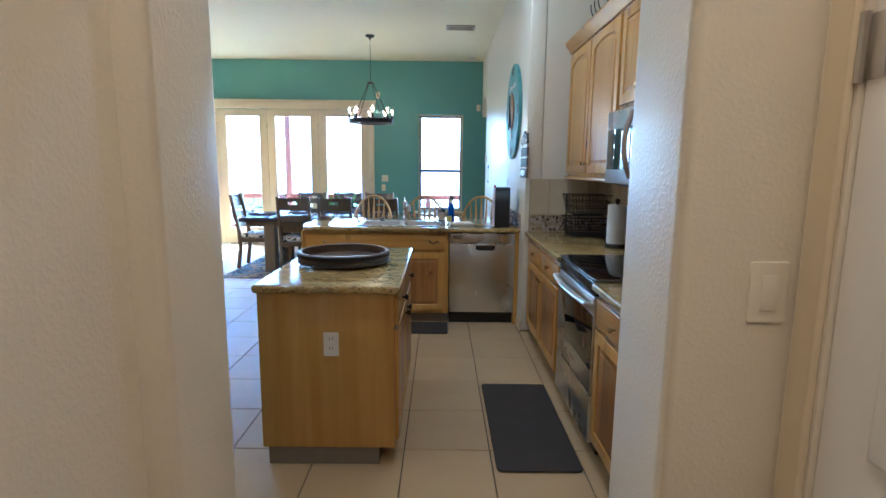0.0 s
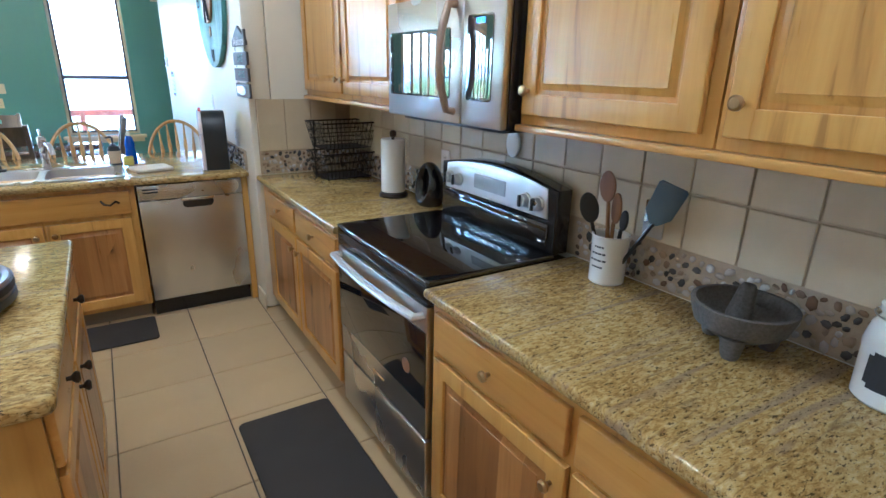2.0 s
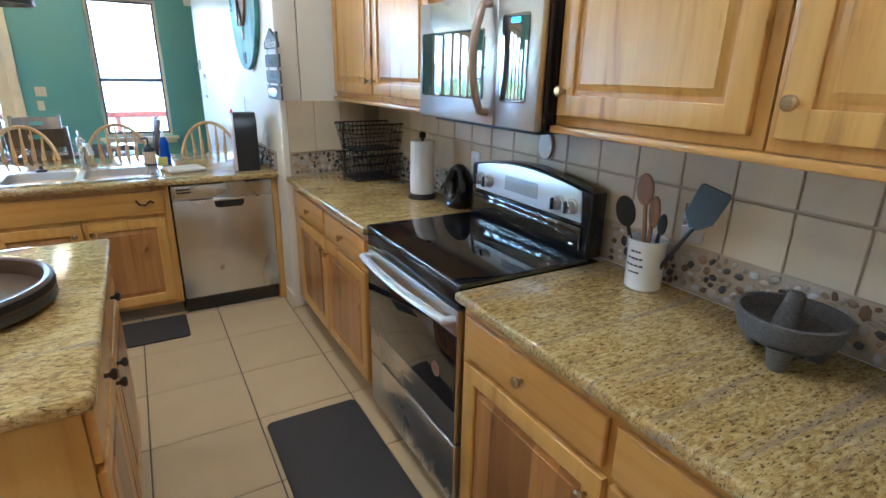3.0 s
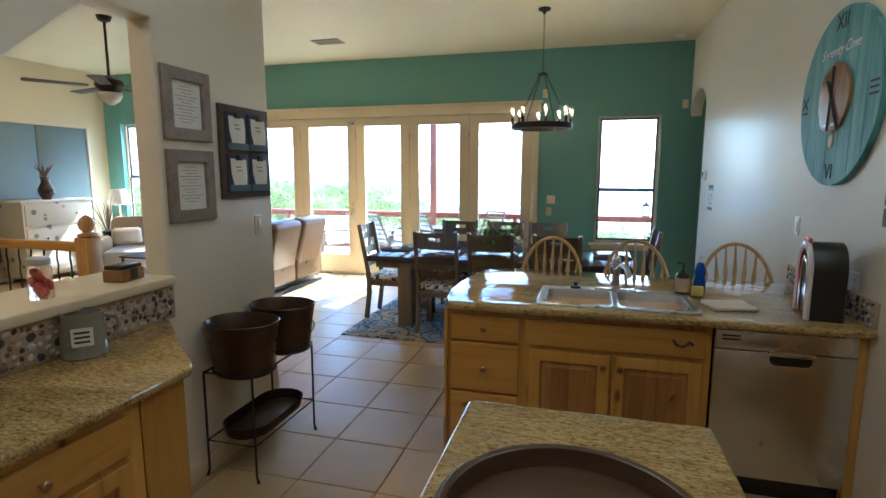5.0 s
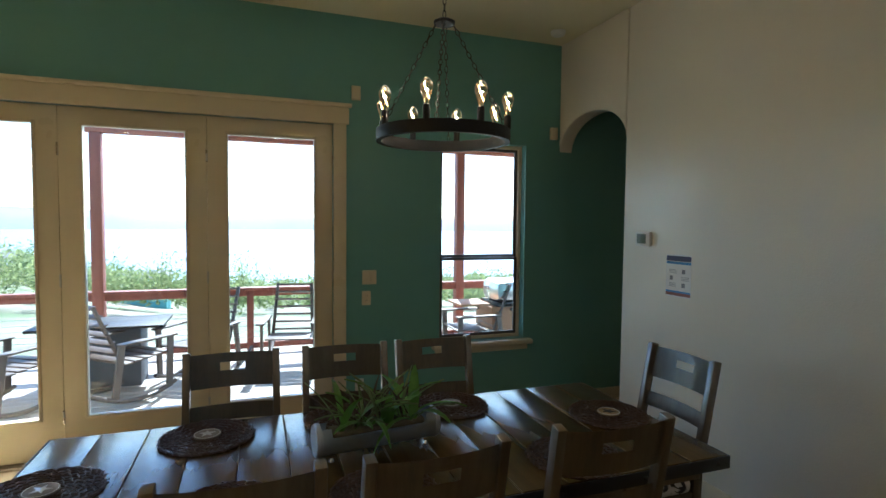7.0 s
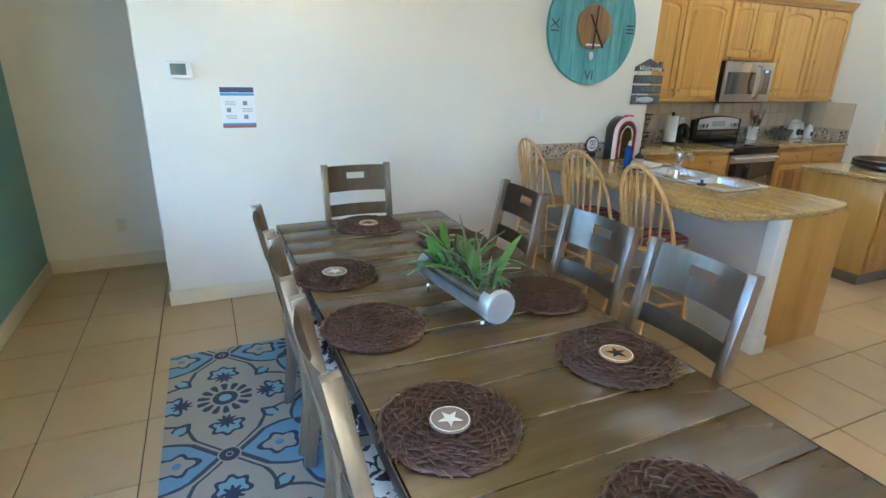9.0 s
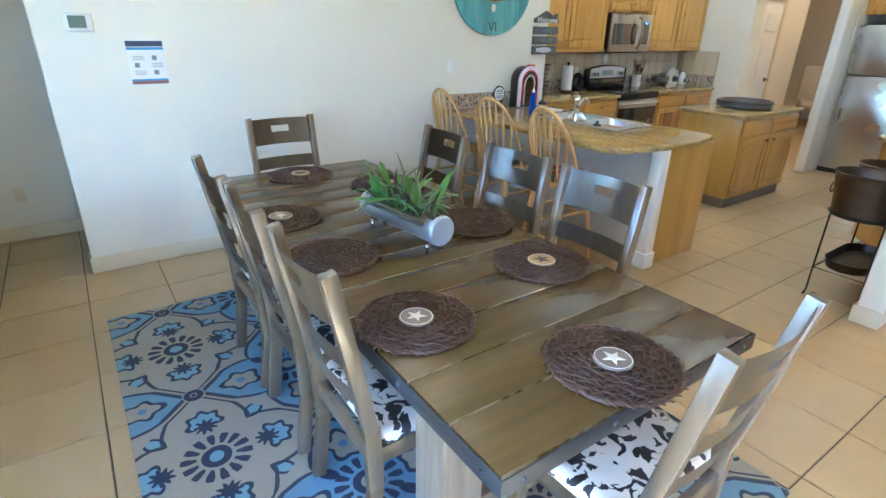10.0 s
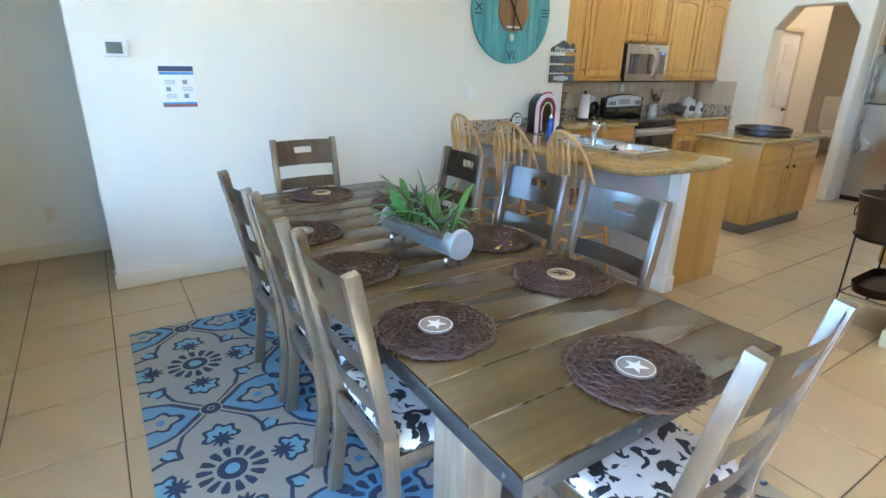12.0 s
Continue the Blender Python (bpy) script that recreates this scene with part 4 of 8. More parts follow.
# ---- peninsula ----
PY = 6.02
pen = base_unit("peninsula_cabinet", on(FACE_S, -0.475, PY, 0), 1.34, 0.58, [
    ("drawer", 0.02, 0.395, 0.705, 0.845, 0.207, 0.775), ("drawer", 0.02, 0.395, 0.415, 0.69, 0.207, 0.55), ("drawer", 0.02, 0.395, 0.13, 0.40, 0.207, 0.27),
    ("drawer", 0.43, 1.31, 0.705, 0.845, None, 0), ("door", 0.455, 0.865, 0.13, 0.68, 0.83, 0.62), ("door", 0.88, 1.30, 0.13, 0.68, 0.915, 0.62)],
    "honey pine sink cabinet of the peninsula")
part("tip_out_pull", swept([(1.16, 0.795, 0.022), (1.175, 0.775, 0.035), (1.205, 0.768, 0.04), (1.235, 0.79, 0.035), (1.25, 0.775, 0.022)], 0.006), bronze_dark, pen, "dark curved pull")
endp = thing("peninsula_end_panel", "honey plywood end panel of the peninsula", "panel")
part("panel", boxes([(-0.492, -0.476, 6.0, 6.60, 0.0, 0.874)], 0.002), maple_ply, endp)
bp = thing("peninsula_back", "mottled stone-look panel under the breakfast bar", "panel", kind="structure")
part("panel", boxes([(-0.47, 1.515, 6.605, 6.66, 0.0, 0.874)], 0.002), tile_mat("stone_cladding", (0.40, 0.36, 0.32), (0.58, 0.53, 0.47), 0.4), bp)
part("outlet_plate", slab(round_rect(-0.035, 0.035, -0.058, 0.058, 0.006), 0.006, 0.002, m=on(FACE_N, 0.55, 6.66, 0.45)), white_paint, bp)
post = thing("bar_post", "white painted post under the breakfast bar", "post")
part("shaft", boxes([(-0.515, -0.425, 6.575, 6.665, 0.0, 0.874)], 0.006), white_paint, post)
part("base_block", boxes([(-0.527, -0.413, 6.563, 6.677, 0.0, 0.12)], 0.006), white_paint, post)

_out = ([(1.518, 5.955), (1.518, 7.06), (-0.30, 7.09)] + arc(-0.30, 6.97, 0.15, 0.12, 95, 160, 5) + [(-0.50, 6.80), (-0.535, 6.55), (-0.54, 6.30), (-0.51, 6.12)] + arc(-0.40, 6.055, 0.085, 0.10, 190, 270, 6))
SKX0, SKX1, SKY0, SKY1 = 0.0, 0.83, 6.06, 6.54
bowls = ((0.045, 0.395, 6.10, 6.46), (0.435, 0.785, 6.10, 6.46))
pt = countertop("peninsula_countertop", _out, "polished golden granite bar top with a curved end",
                [round_rect(SKX0 + 0.02, SKX1 - 0.02, SKY0 + 0.02, SKY1 - 0.02, 0.03)])
sink = thing("sink", "stainless double-bowl sink set in the granite", "sink")
part("rim", slab(round_rect(SKX0, SKX1, SKY0, SKY1, 0.04), 0.008, 0.003, [round_rect(*b, 0.05) for b in bowls], Matrix.Translation((0, 0, CT1 + 0.0005))), stainless, sink)
for b in bowls:
    bm = bmesh.new()
    rings = []
    for z, g in ((0.0, 0.0), (-0.02, 0.004), (-0.15, 0.015), (-0.175, 0.035), (-0.18, 0.08)):
        rings.append([bm.verts.new((x, y, CT1 + 0.004 + z)) for x, y in round_rect(b[0] + g, b[1] - g, b[2] + g, b[3] - g, 0.05)])
    for ra, rb in zip(rings, rings[1:]):
        for k in range(len(ra)):
            bm.faces.new((ra[k], ra[(k + 1) % len(ra)], rb[(k + 1) % len(rb)], rb[k]))
    bm.faces.new(rings[-1])
    bmesh.ops.recalc_face_normals(bm, faces=bm.faces)
    for f in bm.faces:
        f.normal_flip()
    bw = part("bowl", bm, stainless, sink)
    part("drain", turned([(0, 0.004), (0.03, 0.003), (0.042, 0.006), (0.042, 0)], 24, ((b[0] + b[1]) / 2, (b[2] + b[3]) / 2, CT1 - 0.175)), chrome, bw)
fc = thing("faucet", "chrome single-lever kitchen faucet", "faucet", pose(0.43, 6.50, CT1 + 0.008))
part("deck_plate", slab(round_rect(-0.12, 0.12, -0.028, 0.028, 0.027), 0.008, 0.003), nickel, fc)
part("body", turned([(0.026, 0), (0.026, 0.01), (0.022, 0.02), (0.021, 0.15), (0.024, 0.155), (0.024, 0.19), (0.015, 0.205), (0, 0.207)], 24), nickel, fc)
part("spout", swept([(0, -0.01, 0.11), (0.015, -0.06, 0.15), (0.03, -0.11, 0.168), (0.045, -0.16, 0.165), (0.055, -0.19, 0.14), (0.058, -0.2, 0.115)], [0.016, 0.015, 0.014, 0.014, 0.015, 0.015], 12), nickel, fc)
part("lever", swept([(0, 0, 0.20), (-0.005, 0.02, 0.225), (-0.01, 0.05, 0.235)], 0.007), nickel, fc)
solid("sink_stopper", turned([(0.03, 0), (0.032, 0.012), (0.012, 0.016), (0.01, 0.03), (0.014, 0.036), (0, 0.04)], 20), black_plastic, "black rubber sink stopper on the sink rim", "stopper", at=pose(0.20, 6.505, CT1 + 0.009))

# dishwasher
dw = thing("dishwasher", "stainless dishwasher with pocket handle", "dishwasher")
DX0, DX1 = 0.875, 1.475
part("body", boxes([(DX0 + 0.01, DX1 - 0.01, PY + 0.01, 6.58, 0.10, 0.872)]), black_plastic, dw)
dd = part("door", boxes([(DX0, DX1, PY - 0.012, PY + 0.012, 0.115, 0.765)], 0.005), stainless, dw)
cp = part("control_strip", boxes([(DX0, DX1, PY - 0.012, PY + 0.012, 0.77, 0.862)], 0.004), stainless, dw)
part("handle_pocket", slab(round_rect(0.24, 0.42, 0.705, 0.765, 0.028), 0.006, 0.002, m=on(FACE_S, DX0, PY - 0.0115, 0.0)), black_plastic, dd)
part("handle_lip", slab(round_rect(0.23, 0.43, 0.75, 0.77, 0.009), 0.014, 0.004, m=on(FACE_S, DX0, PY - 0.012, 0.0)), chrome, dd)
for k in range(2):
    part("vent_slot", boxes([(DX0 + 0.03, DX0 + 0.11, PY - 0.0135, PY - 0.011, 0.832 - 0.018 * k, 0.840 - 0.018 * k)]), black_plastic, cp)
for k in range(6):
    part("button", boxes([(DX0 + 0.15 + 0.055 * k, DX0 + 0.162 + 0.055 * k, PY - 0.014, PY - 0.011, 0.815, 0.825)], 0.001), nickel, cp)
part("toe_panel", boxes([(DX0, DX1, PY + 0.04, PY + 0.06, 0.0, 0.112)]), black_enamel, dw)
filler = thing("filler_strip", "honey pine filler beside the dishwasher", "trim")
part("strip", boxes([(DX1 + 0.004, 1.517, PY, 6.6, 0.0, 0.874)], 0.001), pine_z, filler)

# ---- island ----
isl = base_unit("island_cabinet", on(FACE_E, 0.57, 3.63, 0), 1.13, 0.63, [
    ("drawer", 0.02, 0.55, 0.715, 0.85, None, 0), ("drawer", 0.58, 1.11, 0.715, 0.85, None, 0),
    ("door", 0.02, 0.555, 0.13, 0.69, None, 0), ("door", 0.575, 1.11, 0.13, 0.69, None, 0)], "honey pine island cabinet with plywood ends")
for x in (0.285, 0.845):
    knob(isl, Matrix.Translation((x, 0.785, 0.022)), bronze_dark)
for x in (0.50, 0.63):
    knob(isl, Matrix.Translation((x, 0.64, 0.022)), bronze_dark)
part("end_panel", boxes([(-0.012, -0.001, 0.10, 0.875, -0.64, 0.004)], 0.002), maple_ply_y, isl)
part("end_panel", boxes([(1.131, 1.142, 0.10, 0.875, -0.64, 0.004)], 0.002), maple_ply_y, isl)
WEST_SIDE = Matrix.Translation((1.13, 0, -0.631)) @ Matrix.Rotation(math.pi, 4, "Y")
for x0 in (0.02, 0.575):
    f = panel_front(isl, "drawer_front", 0.535, 0.135, WEST_SIDE @ Matrix.Translation((x0, 0.715, 0.001)), flat=True)
    f = panel_front(isl, "door", 0.535, 0.56, WEST_SIDE @ Matrix.Translation((x0, 0.13, 0.001)))
    knob(f, WEST_SIDE @ Matrix.Translation((0.50 if x0 < 0.1 else 0.63, 0.64, 0.021)), bronze_dark)
op = part("outlet_plate", slab(round_rect(-0.036, 0.036, -0.058, 0.058, 0.006), 0.006, 0.002, m=Matrix.Translation((-0.012, 0.627, -0.295)) @ Matrix.Rotation(-math.pi / 2, 4, "Y")), white_paint, isl, "white duplex outlet")
for s in (-0.024, 0.024):
    for q in (-0.007, 0.007):
        part("slot", boxes([(-0.0195, -0.0178, 0.627 + s, 0.627 + s + 0.012, -0.295 + q - 0.0012, -0.295 + q + 0.0012)]), ink, op)
countertop("island_countertop", round_rect(-0.09, 0.605, 3.59, 4.80, 0.025), "polished golden granite island top")

# round serving tray on a turntable
tr = thing("serving_tray", "round dark barrel-wood tray on a turntable", "tray", pose(0.235, 4.20, CT1))
part("turntable", turned([(0, 0), (0.10, 0), (0.105, 0.006), (0.105, 0.014), (0, 0.016)], 32), black_plastic, tr)
part("base", turned([(0, 0.016), (0.245, 0.016), (0.247, 0.03), (0, 0.032)], 48), tray_wood, tr)
part("side", turned([(0.232, 0.031), (0.236, 0.072), (0.243, 0.076), (0.250, 0.076), (0.256, 0.07), (0.257, 0.02), (0.246, 0.016)], 48), tray_wood, tr)
for z, metal_, lab_ in ((0.026, steel_dark, "dull steel hoop"), (0.058, black_iron, "black iron hoop")):
    part("hoop", turned([(0.257, z - 0.011), (0.2605, z - 0.010), (0.2605, z + 0.010), (0.257, z + 0.011)], 48), metal_, tr, lab_)

# ---- west counter ----
wc = base_unit("base_cabinet", on(FACE_E, -1.16, 2.30, 0), 2.30, 0.50, [
    ("drawer", 1.05, 1.62, 0.715, 0.845, 1.335, 0.78), ("drawer", 1.66, 2.24, 0.715, 0.845, 1.95, 0.78), ("door", 1.05, 1.62, 0.13, 0.69, 1.58, 0.62), ("door", 1.66, 2.24, 0.13, 0.69, 1.70, 0.62),
    ("drawer", 0.05, 1.02, 0.715, 0.845, 0.53, 0.78), ("door", 0.05, 0.52, 0.13, 0.69, 0.48, 0.62), ("door", 0.54, 1.02, 0.13, 0.69, 0.58, 0.62)], "honey pine base cabinet under the pass-through")
countertop("countertop", [(PILLAR + 0.002, 2.26), (-1.12, 2.26), (-1.12, 4.80), (-1.16, 4.85), (PILLAR + 0.002, 5.30)], "polished golden granite countertop with an angled end")
ep = thing("cabinet_end", "honey plywood angled cabinet end", "panel")
part("panel", slab([(-1.16, 4.605), (-1.16, 4.80), (-1.66, 5.22), (-1.675, 5.22), (-1.675, 4.605)], 0.775, 0.002, m=Matrix.Translation((0, 0, 0.1))), maple_ply, ep)
part("toe_kick", slab([(-1.24, 4.605), (-1.24, 4.72), (-1.66, 5.10), (-1.675, 4.605)], 0.1, 0.0), plain("toe_kick_dark", (0.2, 0.17, 0.14), 0.6), ep)

# ---- fridge ----
fr = thing("fridge", "stainless top-freezer refrigerator in a recess", "refrigerator")
part("body", boxes([(-0.63, 0.152, 1.36, 2.06, 0.03, 1.72)], 0.01), plain("fridge_grey", (0.30, 0.30, 0.31), 0.5, 0.3), fr)
for z0, z1, hz0, hz1 in ((0.06, 1.17, 0.62, 1.12), (1.185, 1.73, 1.22, 1.62)):
    d = part("door", boxes([(-0.63, 0.152, 2.062, 2.125, z0, z1)], 0.014), stainless, fr)
    part("handle", swept([(0.11, 2.125, hz0), (0.11, 2.165, hz0 + 0.03), (0.11, 2.17, (hz0 + hz1) / 2), (0.11, 2.165, hz1 - 0.03), (0.11, 2.125, hz1)], 0.012, 10), nickel, d)
part("toe_grille", boxes([(-0.60, 0.15, 2.05, 2.10, 0.0, 0.058)]), black_plastic, fr)
fcab = thing("wall_cabinet", "honey pine cabinet above the fridge", "cabinet", on(FACE_N, 0.17, 2.05, 0), "wall cabinets over the counter")
part("body", boxes([(0, 0.80, 1.84, 2.40, -0.6, 0)], 0.002), pine_y, fcab)
for x in (0.02, 0.41):
    panel_front(fcab, "door", 0.37, 0.5, Matrix.Translation((x, 1.87, 0.001)))


# ---- dining ----
def slat(bm, x0, x1, z0, z1, y, bow, th, lean, slot=None):
    """A bowed back slat, with a hand slot if wanted."""
    xs = [x0 + (x1 - x0) * k / 12 for k in range(13)]
    zs = [z0, z1] if not slot else [z0, slot[2], slot[3], z1]
    if slot:
        xs = sorted(set(xs) | {slot[0], slot[1]})
    mid, half = (x0 + x1) / 2, (x1 - x0) / 2
    v = [[bm.verts.new((x, y - bow * (1 - ((x - mid) / half) ** 2) - lean * (z - 0.45), z)) for x in xs] for z in zs]
    faces = []
    for j in range(len(zs) - 1):
        for i in range(len(xs) - 1):
            if slot and j == 1 and slot[0] - 1e-6 <= xs[i] and xs[i + 1] <= slot[1] + 1e-6:
                continue
            faces.append(bm.faces.new((v[j][i], v[j][i + 1], v[j + 1][i + 1], v[j + 1][i])))
    bmesh.ops.solidify(bm, geom=faces, thickness=th)
    bmesh.ops.recalc_face_normals(bm, faces=bm.faces)
    return bm


def dining_chair(at, label):
    """Ladder-back chair; faces +y, stands on z = 0."""
    c = thing("dining_chair", label, "chair", at, "chairs round the dining table")
    lean = 0.20
    for s in (-1, 1):
        bm = bmesh.new()
        bar(bm, (s * 0.205, -0.235, 0), (s * 0.205, -0.195, 0.30), 0.034, 0.05, (0, 1, 0), 0.004)
        bar(bm, (s * 0.205, -0.197, 0.28), (s * 0.205, -0.205, 0.52), 0.034, 0.052, (0, 1, 0), 0.004)
        bar(bm, (s * 0.205, -0.203, 0.50), (s * 0.205, -0.303, 1.045), 0.034, 0.045, (0, 1, 0), 0.004)
        part("back_leg", bm, espresso, c)
        part("front_leg", boxes([(s * 0.205 - 0.024, s * 0.205 + 0.024, 0.17, 0.218, 0, 0.44)], 0.005), espresso, c)
        part("side_rail", boxes([(s * 0.205 - 0.012, s * 0.205 + 0.012, -0.2, 0.18, 0.375, 0.435)], 0.003), espresso, c)
    part("front_rail", boxes([(-0.19, 0.19, 0.182, 0.206, 0.375, 0.435)], 0.003), espresso, c)
    part("back_rail", boxes([(-0.19, 0.19, -0.215, -0.19, 0.375, 0.435)], 0.003), espresso, c)
    part("top_slat", slat(bmesh.new(), -0.19, 0.19, 0.868, 1.030, -0.193, 0.028, 0.02, lean, (-0.058, 0.058, 0.946, 0.985)), espresso, c)
    for z in (0.715, 0.57):
        part("slat", slat(bmesh.new(), -0.19, 0.19, z, z + 0.075, -0.193, 0.022, 0.018, lean), espresso, c)
    bm = slab(round_rect(-0.225, 0.225, -0.185, 0.225, 0.05), 0.06, 0.024, m=Matrix.Translation((0, 0, 0.435)), res=3)
    part("seat_cushion", bm, cowhide, c, "black and white cowhide print seat cushion")
    return c


# rug
RUG0 = 0.012
rg = thing("rug", "cream, blue and navy medallion rug under the dining table", "rug", pose(0.197, 9.69, 0.001))
part("weave", slab(round_rect(-2.09 - 0.197, 0.735 - 0.197, 7.92 - 9.69, 9.965 - 9.69, 0.01), 0.010, 0.004), rug_weave, rg)

lab = "grey-brown ladder-back chair with cowhide seat"
first = dining_chair(pose(-1.15, 8.39, RUG0), lab + " on the rug")
for x, y, rz in ((-0.62, 8.385, 2), (0.02, 8.395, -3), (-1.22, 9.15, 180), (-0.675, 9.15, 178), (-0.165, 9.155, 181)):
    copy_thing(first, pose(x, y, RUG0, 0, 0, rz))
w = copy_thing(first, pose(-1.85, 8.76, RUG0, 0, 0, -88))
w["label"] = lab + " at the end by the sofa"
e = copy_thing(first, pose(0.64, 8.77, RUG0, 0, 0, 90))
e["label"] = lab + " at the end by the wall"

# table
tb = thing("dining_table", "large rustic brown plank table with dark metal edge", "table", pose(-0.61, 8.795, RUG0))
TW, TD, TZ = 1.33, 0.515, 0.748
n = 14
random.seed(3)
cuts = [-TW + 0.004 + (2 * TW - 0.008) * k / n for k in range(n + 1)]
for a, b in zip(cuts, cuts[1:]):
    part("plank", boxes([(a + 0.0018, b - 0.0018, -TD + 0.004, TD - 0.004, TZ - 0.035, TZ + random.uniform(-0.0008, 0.0008))], 0.003), table_wood, tb)
for y in (-TD, TD):
    s = 1 if y > 0 else -1
    bd = part("metal_band", boxes([(-TW - 0.004, TW + 0.004, y - 0.004 * (s < 0) - 0.0, y + 0.004 * (s > 0), TZ - 0.055, TZ - 0.002)], 0.001), steel_dark, tb, "dark steel edge band")
    for k in range(8):
        part("bolt", turned([(0, 0.007), (0.006, 0.006), (0.010, 0.0)], 10, m=on(FACE_N if s > 0 else FACE_S, -TW + 0.06 + (2 * TW - 0.12) * k / 7, y + 0.004 * s, TZ - 0.03)), steel_dark, bd)
for x in (-TW, TW):
    s = 1 if x > 0 else -1
    bd = part("metal_band", boxes([(x - 0.004 * (s < 0), x + 0.004 * (s > 0), -TD, TD, TZ - 0.055, TZ - 0.002)], 0.001), steel_dark, tb, "dark steel edge band")
    for k in range(4):
        part("bolt", turned([(0, 0.007), (0.006, 0.006), (0.010, 0.0)], 10, m=on(FACE_E if s > 0 else FACE_W, x + 0.004 * s, -TD + 0.06 + (2 * TD - 0.12) * k / 3, TZ - 0.03)), steel_dark, bd)
part("apron", boxes([(-TW + 0.06, TW - 0.06, s * 0.42 - 0.012, s * 0.42 + 0.012, TZ - 0.13, TZ - 0.036) for s in (-1, 1)] + [(s * 1.25 - 0.012, s * 1.25 + 0.012, -0.41, 0.41, TZ - 0.13, TZ - 0.036) for s in (-1, 1)]), table_leg_wood, tb)
for x in (-0.95, 0.95):
    for y in (-0.37, 0.37):
        part("leg", boxes([(x - 0.075, x + 0.075, y - 0.075, y + 0.075, 0, TZ - 0.036)], 0.008), table_leg_wood, tb)
    part("foot_rail", boxes([(x - 0.04, x + 0.04, -0.30, 0.30, 0.12, 0.22)], 0.006), table_leg_wood, tb)
TOP = RUG0 + TZ


def placemat(x, y, rz, star, label):
    """A woven round mat of twisted strands, with a star coaster on it."""
    pm = thing("placemat", label, "placemat", pose(x, y, TOP + 0.0005, 0, 0, rz), "placemats on the dining table")
    bm = bmesh.new()
    rnd = random.Random(int(x * 100) * 7 + int(y * 10))
    R = 0.185
    for ring in range(13):
        r = 0.02 + 0.0135 * ring
        nseg = max(7, int(r * 2 * math.pi / 0.034))
        for k in range(nseg):
            a = 2 * math.pi * (k + 0.5 * (ring % 2)) / nseg + rnd.uniform(-0.05, 0.05)
            tw = rnd.uniform(0.45, 0.75) * (1 if ring % 2 else -1)
            L = 0.027
            c = Vector((r * math.cos(a), r * math.sin(a), 0.006))
            d = Vector((-math.sin(a + tw), math.cos(a + tw), 0))
            tube(bm, [c - d * L, c + Vector((0, 0, 0.005)), c + d * L], [0.0022, 0.0036, 0.0022], 5)
    part("weave", bm, wicker, pm)
    part("edge_cord", swept([(R * (1 + 0.012 * math.sin(9 * t)) * math.cos(t), R * (1 + 0.012 * math.sin(9 * t)) * math.sin(t), 0.006 + 0.002 * math.sin(23 * t)) for t in [2 * math.pi * k / 60 for k in range(60)]], 0.0055, 6, True), wicker, pm)
    part("backing", turned([(0, 0.001), (0.18, 0.001), (0.18, 0.004), (0, 0.004)], 40), wicker, pm)
    if star:
        cs = thing("coaster", "round coaster with a %s star on a woven placemat" % star, "coaster", pose(x, y, TOP + 0.0125, 0, 0, rz), "star coasters")
        col = tan_hide if star == "dark" else slate
        part("disc", slab([(0.055 * (1 + 0.012 * math.cos(22 * t)) * math.cos(t), 0.055 * (1 + 0.012 * math.cos(22 * t)) * math.sin(t)) for t in [2 * math.pi * k / 88 for k in range(88)]], 0.006, 0.001), col, cs)
        sr = [((0.034 if k % 2 == 0 else 0.0135) * math.sin(math.pi * k / 5), (0.034 if k % 2 == 0 else 0.0135) * math.cos(math.pi * k / 5)) for k in range(10)]
        part("star", slab(sr, 0.0025, 0.0006, m=Matrix.Translation((0, 0, 0.0062))), bronze_dark if star == "dark" else ceramic, cs)
        part("stitching", swept([(0.051 * math.cos(t), 0.051 * math.sin(t), 0.0062 + 0.001 * (k % 2)) for k, t in enumerate([2 * math.pi * k / 48 for k in range(48)])], 0.0012, 4, True), paper, cs)
    return pm


tan_hide = plain("tan_hide", (0.42, 0.28, 0.12), 0.6, var=0.2, scale=30)
slate = plain("taupe_hide", (0.27, 0.23, 0.20), 0.6, var=0.2, scale=30)
pl = "dark brown woven rattan round placemat on the table"
for x, y, rz, s in ((0.53, 8.81, 90, "dark"), (-0.17, 9.17, 5, "white"), (-0.71, 9.15, 0, None), (-1.31, 9.125, 0, "white"), (-1.80, 8.785, -90, "white"),
                    (-1.205, 8.475, 180, "dark"), (-0.69, 8.42, 180, None), (0.10, 8.46, 180, "dark")):
    placemat(x, y, rz, s, pl)

# galvanized planter with succulents
gp = thing("trough_planter", "galvanized half-pipe planter with trailing succulents", "planter", pose(-0.64, 8.77, TOP + 0.002, 0, 0, 187))
R, L = 0.062, 0.26
bm = bmesh.new()
rows = []
for k in range(15):
    a = radians(-235 + 290 * k / 14)
    rows.append([bm.verts.new((x, R * math.cos(a), 0.085 + R * math.sin(a))) for x in (-L, -L + 0.005, -0.2, 0.2, L - 0.005, L)])
keep = []
for k in range(14):
    for i in range(5):
        open_top = (k < 2 or k > 11) and i == 2
        if not open_top:
            keep.append(bm.faces.new((rows[k][i], rows[k][i + 1], rows[k + 1][i + 1], rows[k + 1][i])))
bmesh.ops.solidify(bm, geom=keep, thickness=0.003)
part("pipe", bm, galvanized, gp)
